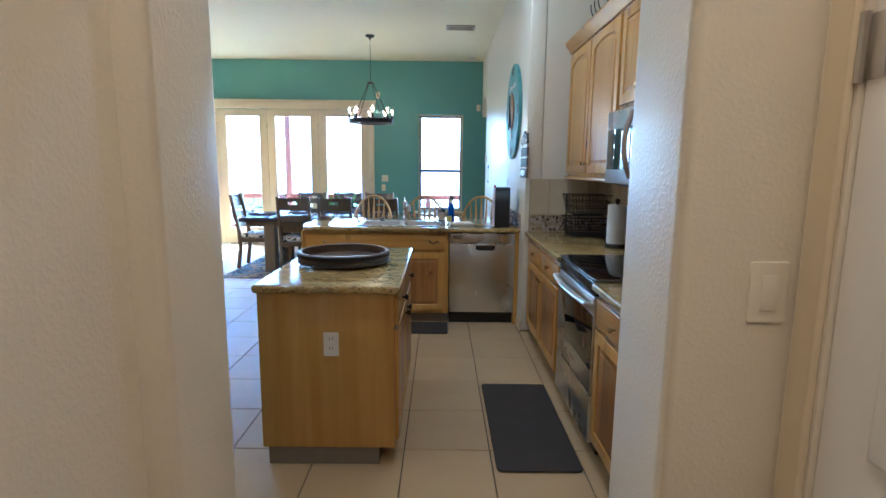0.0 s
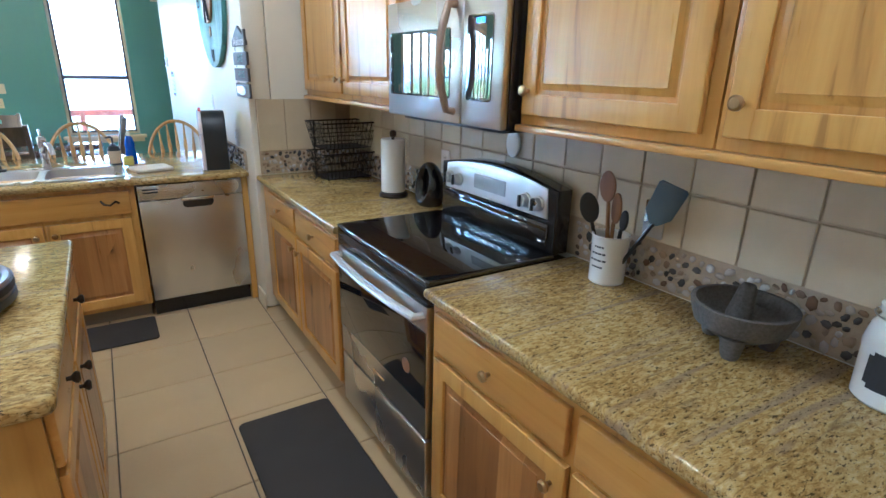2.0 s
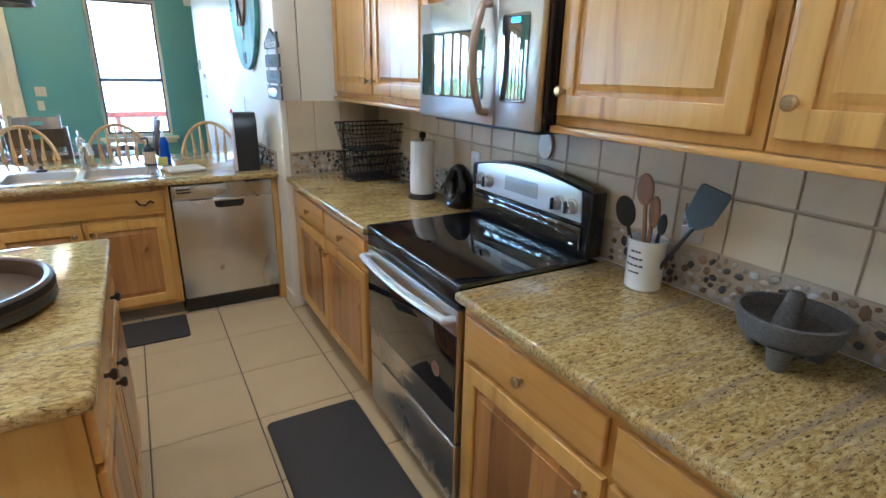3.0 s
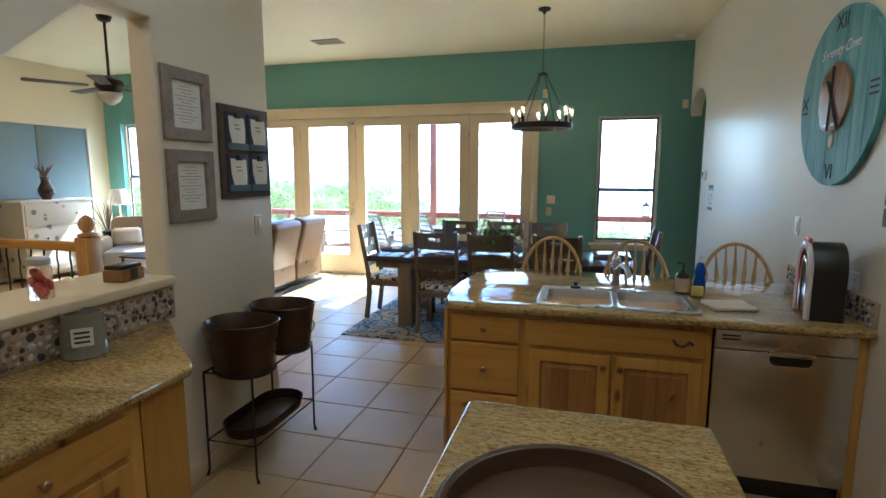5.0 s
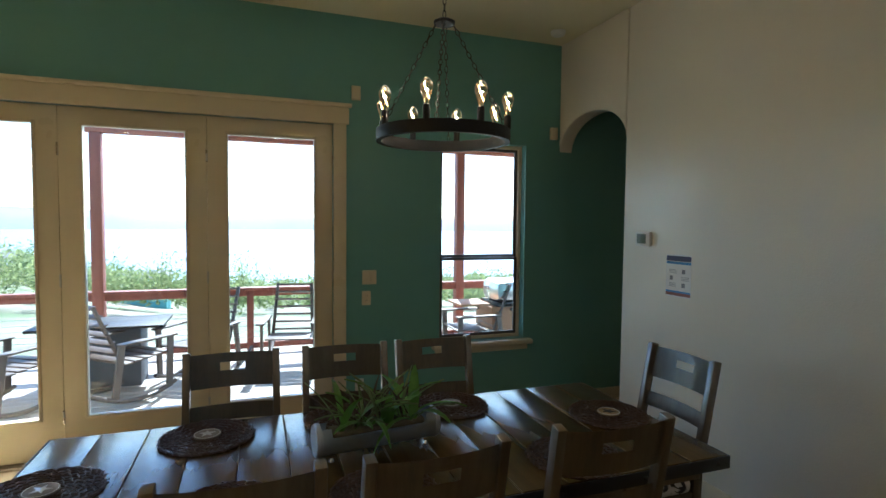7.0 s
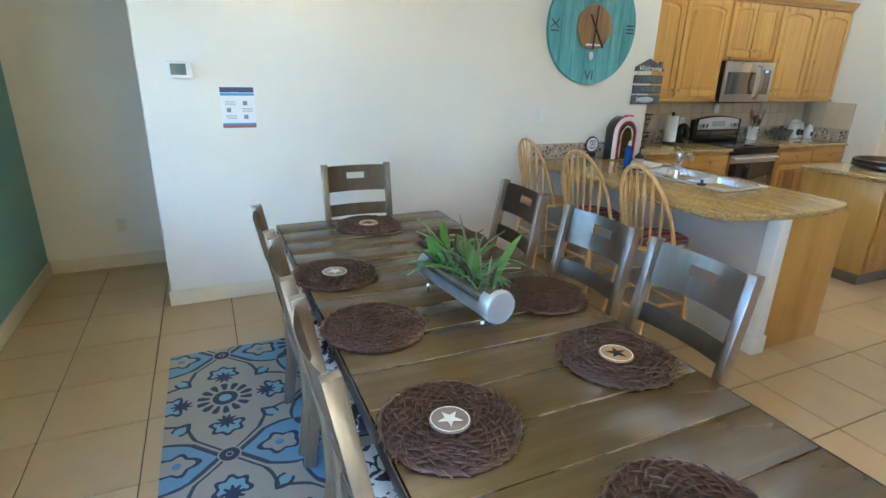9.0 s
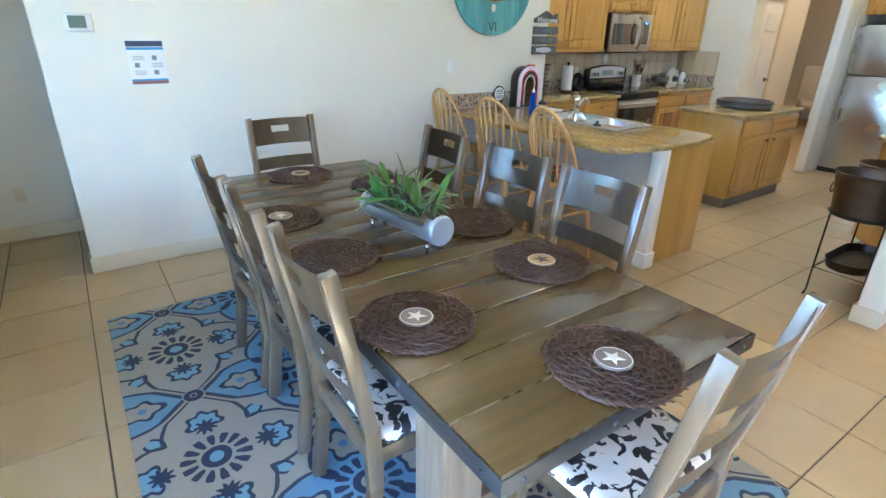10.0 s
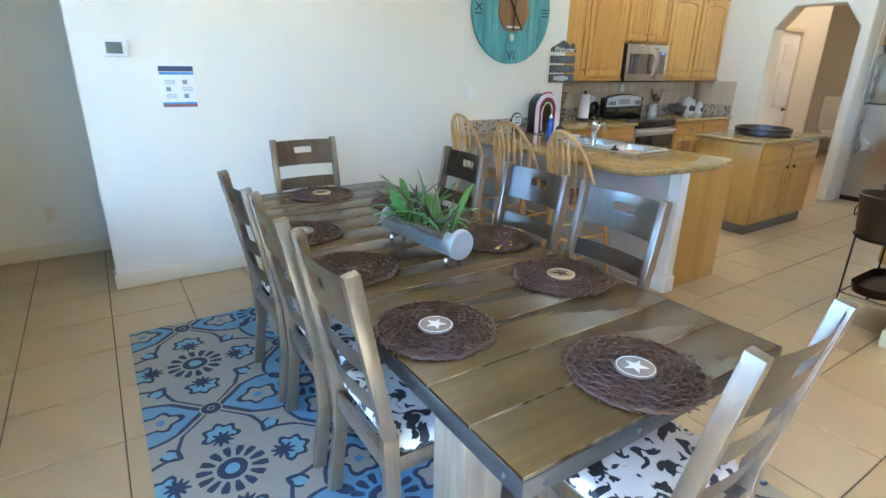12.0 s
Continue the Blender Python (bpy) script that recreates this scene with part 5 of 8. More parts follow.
for s in (-1, 1):
    part("end_cap", turned([(0, 0.0), (R - 0.004, 0), (R + 0.002, -0.006), (R + 0.003, -0.02), (R + 0.001, -0.022)], 32, m=Matrix.Translation((s * L, 0, 0.085)) @ Matrix.Rotation(s * math.pi / 2, 4, "Y")), galvanized, gp)
    for q in (-1, 1):
        ft = part("foot", turned([(0.007, 0.035), (0.005, 0.02), (0.010, 0.012), (0.011, 0.006), (0.007, 0.0), (0, 0)], 12, (s * 0.2, q * 0.035, 0.0)), chrome, gp)
part("moss", slab(round_rect(-0.2, 0.2, -0.045, 0.045, 0.02), 0.02, 0.008, m=Matrix.Translation((0, 0, 0.098))), dirt, gp)


def blade(bm, base, direction, up, length, width, droop, rnd, seg=6, thick=0.003):
    """A fleshy leaf that rises, spreads and bends over."""
    d = Vector(direction).normalized()
    side = Vector((-d.y, d.x, 0))
    pts = []
    p, ang = Vector(base), up
    for k in range(seg + 1):
        pts.append((p.copy(), width * math.sin(math.pi * (0.12 + 0.86 * k / seg)) ** 0.7))
        p = p + (d * math.cos(ang) + Vector((0, 0, math.sin(ang)))) * (length / seg)
        ang -= droop / seg
    vs = [[bm.verts.new(p + side * wv * s + Vector((0, 0, 0.006 * abs(s)))) for s in (-1, 0, 1)] for p, wv in pts]
    fs = []
    for a, b in zip(vs, vs[1:]):
        for k in range(2):
            fs.append(bm.faces.new((a[k], a[k + 1], b[k + 1], b[k])))
    bmesh.ops.solidify(bm, geom=fs, thickness=thick)


rnd = random.Random(11)
for name, count, lw, mat_, dr, ups, lens in (("broad_leaf", 14, 0.022, leaf_green, 1.1, (0.5, 1.3), (0.18, 0.28)), ("trailing_leaf", 7, 0.013, leaf_green, 1.5, (0.4, 1.0), (0.22, 0.32)),
                                             ("narrow_leaf", 22, 0.006, leaf_dull, 1.0, (0.5, 1.4), (0.18, 0.29)), ("dry_spray", 16, 0.006, leaf_dry, 0.5, (0.7, 1.35), (0.15, 0.25))):
    bm = bmesh.new()
    for k in range(count):
        a = rnd.uniform(0, 2 * math.pi)
        blade(bm, (rnd.uniform(-0.16, 0.16), rnd.uniform(-0.03, 0.03), 0.105), (math.cos(a) * 1.3, math.sin(a), 0), rnd.uniform(*ups), rnd.uniform(*lens), lw * rnd.uniform(0.7, 1.3), dr * rnd.uniform(0.5, 1.3), rnd)
    part(name, bm, mat_, gp)

# ---- chandelier ----
CX, CY, RZ = -0.25, 9.10, 2.115
ch = thing("chandelier", "black iron ring chandelier with eight bulbs on chains", "chandelier", pose(CX, CY, 0))
part("canopy", turned([(0, CEIL - 0.001), (0.065, CEIL - 0.001), (0.062, CEIL - 0.02), (0.02, CEIL - 0.035), (0.012, CEIL - 0.06), (0, CEIL - 0.06)], 28), black_iron, ch)
part("ring", turned([(0.298, RZ - 0.028), (0.322, RZ - 0.028), (0.324, RZ), (0.322, RZ + 0.028), (0.298, RZ + 0.028), (0.296, RZ), (0.298, RZ - 0.028)], 64), black_iron, ch)
HUB = 2.66
part("hub", turned([(0, HUB - 0.015), (0.05, HUB - 0.012), (0.052, HUB), (0.03, HUB + 0.012), (0.01, HUB + 0.02), (0, HUB + 0.02)], 28), black_iron, ch)


def chain(parent, a, b, pitch=0.030):
    a, b = Vector(a), Vector(b)
    nlink = int((b - a).length / pitch)
    z = (b - a).normalized()
    rot = z.to_track_quat("Z", "Y").to_matrix().to_4x4()
    bm = bmesh.new()
    for k in range(nlink):
        m = Matrix.Translation(a + (b - a) * (k + 0.5) / nlink) @ rot @ Matrix.Rotation(math.pi / 2 * (k % 2), 4, "Z")
        tube(bm, [m @ Vector((0.008 * math.cos(t), 0, 0.019 * math.sin(t))) for t in [2 * math.pi * j / 10 for j in range(10)]], 0.0022, 5, True)
    part("chain", bm, black_iron, parent)


chain(ch, (0, 0, HUB + 0.02), (0, 0, CEIL - 0.055))
for k in range(4):
    a = radians(45 + 90 * k + 20)
    chain(ch, (0.31 * math.cos(a), 0.31 * math.sin(a), RZ + 0.028), (0.042 * math.cos(a), 0.042 * math.sin(a), HUB - 0.012))
for k in range(8):
    a = radians(45 * k + 12)
    x, y = 0.31 * math.cos(a), 0.31 * math.sin(a)
    so = part("socket", turned([(0.014, RZ + 0.026), (0.016, RZ + 0.03), (0.016, RZ + 0.085), (0.012, RZ + 0.09), (0, RZ + 0.09)], 16, (x, y, 0)), black_iron, ch)
    part("bulb", turned([(0.011, RZ + 0.09), (0.014, RZ + 0.105), (0.027, RZ + 0.15), (0.029, RZ + 0.165), (0.024, RZ + 0.185), (0.010, RZ + 0.2), (0, RZ + 0.203)], 20, (x, y, 0)), amber_glass, so, "amber edison bulb").visible_shadow = False
    part("filament", swept([(x + 0.008 * math.cos(3.1 * j), y + 0.008 * math.sin(3.1 * j), RZ + 0.115 + 0.06 * (j % 2)) for j in range(6)], 0.0012, 5), filament, so)


# ---- bar stools ----
def bar_stool(at, label):
    """Windsor bow-back stool; faces -y."""
    s = thing("bar_stool", label, "stool", at, "stools at the breakfast bar")
    part("seat", turned([(0, 0.59), (0.15, 0.59), (0.195, 0.605), (0.20, 0.622), (0.185, 0.63), (0.10, 0.622), (0, 0.62)], 36, sx=1.05), oak, s)
    hoop = [(0.235 * math.cos(t), 0.06 + 0.165 * max(math.sin(t), 0) ** 0.8, 0.62 + 0.51 * max(math.sin(t), 0.0) ** 0.7) for t in [math.pi * k / 24 for k in range(25)]]
    part("bow", swept(hoop, 0.0125, 10), oak, s)
    for k in range(7):
        u = -0.8 + 1.6 * k / 6
        x = 0.235 * u
        t = math.acos(u)
        top = Vector((0.235 * u, 0.06 + 0.165 * math.sin(t) ** 0.8, 0.62 + 0.51 * math.sin(t) ** 0.7))
        a = Vector((x * 0.8, 0.155 - 0.07 * abs(u) ** 2, 0.625))
        pts = [a + (top - a) * f for f in (0, 0.25, 0.5, 0.62, 0.75, 1.0)]
        part("spindle", swept(pts, [0.006, 0.007, 0.010, 0.0155, 0.010, 0.0055], 8), oak, s)
    for sx in (-1, 1):
        for sy in (-1, 1):
            part("leg", swept([(sx * 0.12, sy * 0.11, 0.6), (sx * 0.15, sy * 0.14, 0.42), (sx * 0.165, sy * 0.155, 0.3), (sx * 0.19, sy * 0.185, 0.0)], [0.014, 0.018, 0.015, 0.012], 10), oak, s)
    for z, f in ((0.22, 0.172), (0.36, 0.158)):
        for sy in (-1, 1):
            part("stretcher", swept([(-f, sy * f * 0.97, z), (0, sy * f * 0.97, z), (f, sy * f * 0.97, z)], [0.008, 0.012, 0.008], 8), oak, s)
        for sx in (-1, 1):
            part("stretcher", swept([(sx * f, -f * 0.97, z + 0.04), (sx * f, 0, z + 0.04), (sx * f, f * 0.97, z + 0.04)], [0.008, 0.012, 0.008], 8), oak, s)
    return s


s1 = bar_stool(pose(0.0, 7.07, 0, 0, 0, -4), "golden oak bow-back bar stool with a striped cushion")
for x, rz in ((0.62, 5), (1.25, -2)):
    copy_thing(s1, pose(x, 7.06, 0, 0, 0, rz))
for x in (0.0, 0.62):
    solid("seat_cushion", slab([(0.185 * math.cos(t), 0.18 * math.sin(t)) for t in [2 * math.pi * k / 28 for k in range(28)]], 0.045, 0.02, res=3), striped,
          "maroon and grey striped seat cushion on a bar stool", "cushion", "stool cushions", at=pose(x, 7.06 - 0.01, 0.631))

# rugs and mats in the kitchen
solid("floor_mat", slab(round_rect(1.075, 1.50, 3.57, 4.60, 0.03), 0.012, 0.005), rubber_mat, "black anti-fatigue mat in front of the range", "mat", "kitchen mats", at=pose(0, 0, 0.001))
solid("floor_mat", slab(round_rect(0.20, 0.86, 5.69, 6.02, 0.02), 0.012, 0.005), rubber_mat, "small dark mat in front of the sink", "mat", "kitchen mats", at=pose(0, 0, 0.001))


# ---- things on the range counter ----
pt_ = thing("paper_towel_holder", "white paper towel roll on a dark holder", "paper towel", pose(2.03, 4.90, CT1))
part("base", turned([(0, 0), (0.075, 0), (0.078, 0.008), (0.07, 0.022), (0, 0.024)], 28), bronze_dark, pt_)
part("rod", turned([(0.008, 0.02), (0.008, 0.31), (0.016, 0.315), (0.018, 0.335), (0.010, 0.345), (0, 0.346)], 14), bronze_dark, pt_)
part("roll", turned([(0.02, 0.03), (0.062, 0.028), (0.064, 0.034), (0.064, 0.296), (0.060, 0.302), (0.02, 0.30)], 40), paper, pt_, "white paper roll")
solid("ring_vase", swept([(0, 0.062 * math.cos(t), 0.105 + 0.088 * math.sin(t)) for t in [2 * math.pi * k / 28 for k in range(28)]], [0.022 + 0.012 * (1 - math.sin(2 * math.pi * k / 28)) for k in range(28)], 12, True, 1.3),
      black_enamel, "glossy black ring-shaped vase on the counter", "vase", at=pose(2.10, 4.64, CT1 - 0.0))


def wire_basket(at):
    wb = thing("wire_basket", "two-tier dark wire basket on the counter", "basket", at)
    for z0, name in ((0.006, "lower_tier"), (0.185, "upper_tier")):
        w0, d0, w1, d1, h = 0.145, 0.105, 0.175, 0.13, 0.15
        tier = part(name, swept([(sx * w1, sy * d1, z0 + h) for sx, sy in ((-1, -1), (1, -1), (1, 1), (-1, 1))], 0.005, 6, True), black_iron, wb)
        bm = bmesh.new()
        for f in (0.0, 0.33, 0.66):
            w, d = w0 + (w1 - w0) * f, d0 + (d1 - d0) * f
            tube(bm, [(sx * w, sy * d, z0 + h * f) for sx, sy in ((-1, -1), (1, -1), (1, 1), (-1, 1))], 0.003, 5, True)
        for k in range(-6, 7):
            for s in (-1, 1):
                a = k / 6
                tube(bm, [(a * w0, s * d0, z0), (a * w1, s * d1, z0 + h)], 0.0017, 4)
                tube(bm, [(s * w0, a * d0, z0), (s * w1, a * d1, z0 + h)], 0.0017, 4)
                b = (k + 1) / 6 if k < 6 else a
                tube(bm, [(a * w0, s * d0, z0), (b * w1, s * d1, z0 + h)], 0.0013, 4)
        part("mesh_side", bm, black_iron, tier)
        part("floor_plate", boxes([(-w0, w0, -d0, d0, z0 - 0.004, z0)]), black_iron, tier)
    for sx in (-1, 1):
        part("upright", swept([(sx * 0.178, 0, 0.0), (sx * 0.178, 0, 0.345)], 0.005, 6), black_iron, wb)
    return wb


wire_basket(pose(2.0, 5.54, CT1 + 0.001, 0, 0, 4))

ck = thing("utensil_crock", "white lettered crock full of cooking utensils", "crock", pose(2.08, 3.485, CT1))
part("pot", turned([(0, 0), (0.052, 0), (0.056, 0.004), (0.058, 0.15), (0.061, 0.156), (0.058, 0.16), (0.053, 0.155), (0.050, 0.012), (0, 0.01)], 36), ceramic, ck)
for k in range(4):
    bm = bmesh.new()
    wdt = (0.018, 0.026, 0.030, 0.020)[k]
    for j in range(4):
        a0 = math.pi + 0.1 + (j - 2) * wdt * 0.5 / 0.058 * 1.0
        a1 = a0 + wdt * 0.4 / 0.058
        vs = [bm.verts.new((0.0585 * math.cos(a), 0.0585 * math.sin(a), z)) for a, z in ((a0, 0.122 - 0.022 * k), (a1, 0.122 - 0.022 * k), (a1, 0.128 - 0.022 * k), (a0, 0.128 - 0.022 * k))]
        bmesh.ops.solidify(bm, geom=[bm.faces.new(vs)], thickness=0.0006)
    part("lettering", bm, ink, ck)
spoon_wood = wood("spoon_wood", 2, (0.36, 0.19, 0.07), (0.26, 0.125, 0.045), (0.16, 0.07, 0.025), rough=0.5)
teal_silicone = plain("blue_grey_silicone", (0.11, 0.16, 0.22), 0.5)


def utensil(name, base, tip, head, mat_, handle_mat, lab_, aim=None):
    b, t = Vector(base), Vector(tip)
    u = thing(name, lab_, "utensil", pose(2.08, 3.485, CT1), "utensils in the crock")
    part("handle", swept([b, b + (t - b) * 0.5, t], [0.0055, 0.007, 0.006], 8), handle_mat, u)
    d = Vector(aim).normalized() if aim else (t - b).normalized()
    rot = Matrix.Translation(t) @ d.to_track_quat("Z", "Y").to_matrix().to_4x4()
    part("head", slab(head, 0.008, 0.003, m=rot @ Matrix(((0.35, 0, 0.94, 0), (-0.94, 0, 0.35, 0), (0, 1, 0, 0), (0, 0, 0, 1)))), mat_, u)


oval = [(0.03 * math.cos(t), 0.045 + 0.05 * math.sin(t)) for t in [2 * math.pi * k / 20 for k in range(20)]]
spat = [(-0.012, -0.005), (0.012, -0.005), (0.04, 0.03), (0.043, 0.12), (0.036, 0.128), (-0.036, 0.128), (-0.043, 0.12), (-0.04, 0.03)]
utensil("wooden_spoon", (0.01, 0.01, 0.02), (0.02, 0.045, 0.255), oval, spoon_wood, spoon_wood, "wooden spoon standing in the crock")
utensil("wooden_spoon", (0.0, 0.0, 0.02), (-0.01, -0.01, 0.20), oval, spoon_wood, spoon_wood, "short wooden spoon standing in the crock")
utensil("slotted_spoon", (0.0, 0.02, 0.02), (-0.03, 0.06, 0.19), oval, black_plastic, black_plastic, "black slotted spoon standing in the crock")
utensil("spatula", (0.0, -0.02, 0.02), (0.01, -0.135, 0.225), spat, teal_silicone, black_plastic, "blue-grey silicone spatula standing in the crock", (0.05, -0.35, 0.9))
utensil("ladle", (0.01, -0.01, 0.02), (-0.015, -0.045, 0.185), [(x * 0.6, y * 0.7) for x, y in oval], black_plastic, black_plastic, "black spoon standing in the crock")

mo = thing("molcajete", "dark lava stone mortar with pestle on three feet", "mortar", pose(2.02, 3.02, CT1))
part("bowl", turned([(0, 0.035), (0.07, 0.04), (0.105, 0.065), (0.118, 0.105), (0.119, 0.118), (0.108, 0.118), (0.095, 0.085), (0.05, 0.062), (0, 0.058)], 36), lava, mo)
for k in range(3):
    a = radians(120 * k + 200)
    part("foot", turned([(0.018, 0), (0.022, 0.01), (0.03, 0.055), (0, 0.06)], 14, (0.075 * math.cos(a), 0.075 * math.sin(a), 0)), lava, mo)
solid("pestle", turned([(0, 0), (0.026, 0.004), (0.03, 0.02), (0.024, 0.06), (0.02, 0.09), (0.014, 0.10), (0, 0.102)], 18), lava, "dark lava stone pestle leaning in the mortar", "pestle", at=pose(2.02, 3.03, CT1 + 0.064, 4, 8, 0))


def canister(y, s, x=2.07):
    c = thing("canister", "white ceramic canister with a black label", "canister", pose(x, y, CT1, 0, 0, 0), "white canisters")
    part("jar", turned([(0, 0), (0.055 * s, 0), (0.062 * s, 0.008), (0.064 * s, 0.12 * s), (0.058 * s, 0.15 * s), (0.048 * s, 0.165 * s), (0.048 * s, 0.175 * s), (0, 0.175 * s)], 36), ceramic, c)
    part("lid", turned([(0.052 * s, 0.176 * s), (0.053 * s, 0.186 * s), (0.03 * s, 0.197 * s), (0.014 * s, 0.2 * s), (0.014 * s, 0.215 * s), (0, 0.218 * s)], 28), ceramic, c)
    part("bail_wire", swept([(0.058 * s * math.cos(t), 0.058 * s * math.sin(t), 0.168 * s) for t in [2 * math.pi * k / 24 for k in range(24)]], 0.002, 5, True), nickel, c)
    bm = bmesh.new()
    for j in range(8):
        a0, a1 = math.pi - 0.55 + 0.1375 * j, math.pi - 0.55 + 0.1375 * (j + 1)
        r = 0.0648 * s
        e = 0.008 if 0 < j < 7 else 0.0
        vs = [bm.verts.new((r * math.cos(a), r * math.sin(a), z)) for a, z in ((a0, (0.045 - e) * s), (a1, (0.045 - e) * s), (a1, (0.10 + e) * s), (a0, (0.10 + e) * s))]
        bm.faces.new(vs)
    part("label", bm, ink, c, "black label")
    return c


canister(2.72, 1.12)
canister(2.62, 1.0, 2.08)
canister(2.53, 0.8, 2.0)
sr = thing("spoon_rest", "white oval spoon rest hanging on the tiles", "spoon rest", on(FACE_W, KIT - 0.018, 4.085, 1.28))
part("dish", slab([(0.042 * math.cos(t), 0.055 * math.sin(t)) for t in [2 * math.pi * k / 28 for k in range(28)]], 0.010, 0.004), ceramic, sr)


def plate(name, face, x, y, z, label, double=False, kind="switch", mat_=None):
    p = thing(name, label, kind, on(face, x, y, z), "switches and outlets")
    w = 0.058 if double else 0.036
    part("cover", slab(round_rect(-w, w, -0.058, 0.058, 0.006), 0.006, 0.002), mat_ or white_paint, p)
    for c in ((-0.023, 0.023) if double else (0,)):
        if kind == "outlet":
            for s in (-0.02, 0.02):
                part("socket", slab(round_rect(c - 0.015, c + 0.015, s - 0.013, s + 0.013, 0.008), 0.0015, 0.0005, m=Matrix.Translation((0, 0, 0.006))), mat_ or white_paint, p)
                for q in (-0.006, 0.006):
                    part("slot", boxes([(c + q - 0.001, c + q + 0.001, s - 0.004, s + 0.006, 0.0072, 0.0082)]), ink, p)
        else:
            part("rocker", boxes([(c - 0.016, c + 0.016, -0.033, 0.033, 0.005, 0.010)], 0.002), mat_ or white_paint, p)
    return p


plate("outlet", FACE_W, KIT - 0.012, 4.60, 1.13, "white outlet on the tiled wall", kind="outlet")
plate("outlet", FACE_W, KIT - 0.012, 3.40, 1.13, "silver-plated outlet behind the crock", kind="outlet", mat_=nickel)
plate("outlet", FACE_W, EAST, 6.22, 1.08, "white outlet over the bar top", kind="outlet")
plate("light_switch", FACE_W, EAST, 6.99, 1.29, "white rocker switch on the cream wall")
plate("light_switch", FACE_S, -0.24, NORTH, 1.25, "cream double switch beside the doors", True, mat_=almond)
plate("outlet", FACE_S, -0.265, NORTH, 1.08, "small cream jack plate beside the doors", kind="outlet", mat_=almond)
plate("light_switch", FACE_E, PILLAR, 6.045, 1.30, "almond switch on the pillar", mat_=almond)
plate("light_switch", FACE_S, 1.395, 2.18, 1.24, "cream switch beside the hall door", mat_=cream)
plate("outlet", FACE_S, -0.32, NORTH, 0.36, "white outlet low on the teal wall", kind="outlet")
plate("outlet", FACE_W, 2.5, 10.35, 0.36, "cream outlet in the side hall", kind="outlet", mat_=almond)

# ---- things on the peninsula ----
sb = thing("soap_dispenser", "dark pump soap bottle with a tan label", "soap bottle", pose(0.80, 6.52, CT1 + 0.009))
part("bottle", turned([(0, 0), (0.036, 0), (0.038, 0.005), (0.038, 0.10), (0.030, 0.118), (0.014, 0.126), (0.014, 0.135), (0, 0.135)], 28), black_plastic, sb)
part("label", turned([(0.0385, 0.012), (0.0385, 0.092)], 28), plain("tan_label", (0.55, 0.42, 0.28), 0.7), sb)
part("pump", swept([(0, 0, 0.135), (0, 0, 0.175), (-0.01, 0, 0.18), (-0.04, 0, 0.175)], [0.006, 0.006, 0.008, 0.005], 8), black_plastic, sb)
ds = thing("dish_soap", "blue dish soap bottle with white cap", "soap bottle", pose(0.895, 6.545, CT1 + 0.001))
part("bottle", turned([(0, 0), (0.03, 0), (0.033, 0.006), (0.033, 0.07), (0.028, 0.10), (0.031, 0.14), (0.02, 0.18), (0.012, 0.19), (0, 0.19)], 24, sx=1.0, sy=0.7), plain("blue_bottle", (0.012, 0.07, 0.42), 0.15), ds)
part("cap", turned([(0.013, 0.19), (0.014, 0.205), (0.008, 0.21), (0.007, 0.225), (0, 0.226)], 16), ceramic, ds)
solid("sponge", B(-0.03, 0.03, -0.02, 0.02, 0, 0.055, bevel=0.006), plain("yellow_sponge", (0.62, 0.55, 0.12), 0.95), "yellow sponge standing by the soap", "sponge", at=pose(0.872, 6.47, CT1 + 0.009))
bm = slab(round_rect(-0.11, 0.11, -0.09, 0.09, 0.01), 0.022, 0.009, res=3)
solid("dish_towel", bm, fabric_cream, "folded cream dish towel on the bar top", "towel", at=pose(0.985, 6.26, CT1 + 0.001, 0, 0, 12))
pale_tube = plain("pale_tube", (0.74, 0.66, 0.68), 0.12, var=0.03)
jb = thing("jukebox_radio", "small black and chrome jukebox-style radio", "radio", pose(1.37, 6.20, CT1 + 0.001, 0, 0, 82) @ Matrix.Diagonal((1.3, 0.85, 1.25, 1)))
prof = [(-0.095, 0), (0.095, 0), (0.095, 0.19)] + [(0.095 * math.cos(radians(a)), 0.19 + 0.105 * math.sin(radians(a))) for a in range(15, 180, 15)] + [(-0.095, 0.19)]
prof_in = [(x * 0.72, y * 0.86) for x, y in prof]
prof_tube = [(x * 0.86, y * 0.93) for x, y in prof]
JB = Matrix(((0, 0, -1, 0), (1, 0, 0, 0), (0, 1, 0, 0), (0, 0, 0, 1)))
JM = Matrix(((1, 0, 0, 0), (0, 0, 1, -0.09), (0, 1, 0, 0), (0, 0, 0, 1)))
part("case", slab(prof, 0.17, 0.008, m=JM), black_plastic, jb)
fr_ = part("front_arch", swept([(x * 0.93, 0.086, max(y * 0.965, 0.004)) for x, y in prof[2:]] , 0.016, 10), pale_tube, jb)
part("front_arch", swept([(-0.0884, 0.086, 0.004), (-0.0884, 0.086, 0.183)], 0.016, 10), pale_tube, jb)
part("front_arch", swept([(0.0884, 0.086, 0.004), (0.0884, 0.086, 0.183)], 0.016, 10), pale_tube, jb)
part("neon_tube", swept([(-0.068, 0.088, 0.01)] + [(x * 0.72, 0.088, y * 0.9) for x, y in prof[:1:-1]] + [(0.068, 0.088, 0.01)], 0.006, 8), plain("red_tube", (0.5, 0.05, 0.05), 0.2), jb, "red decorative tube")
part("front_grille", slab(prof_in, 0.006, 0.001, m=Matrix(((1, 0, 0, 0), (0, 0, 1, 0.078), (0, 1, 0, 0), (0, 0, 0, 1)))), black_glass, jb)
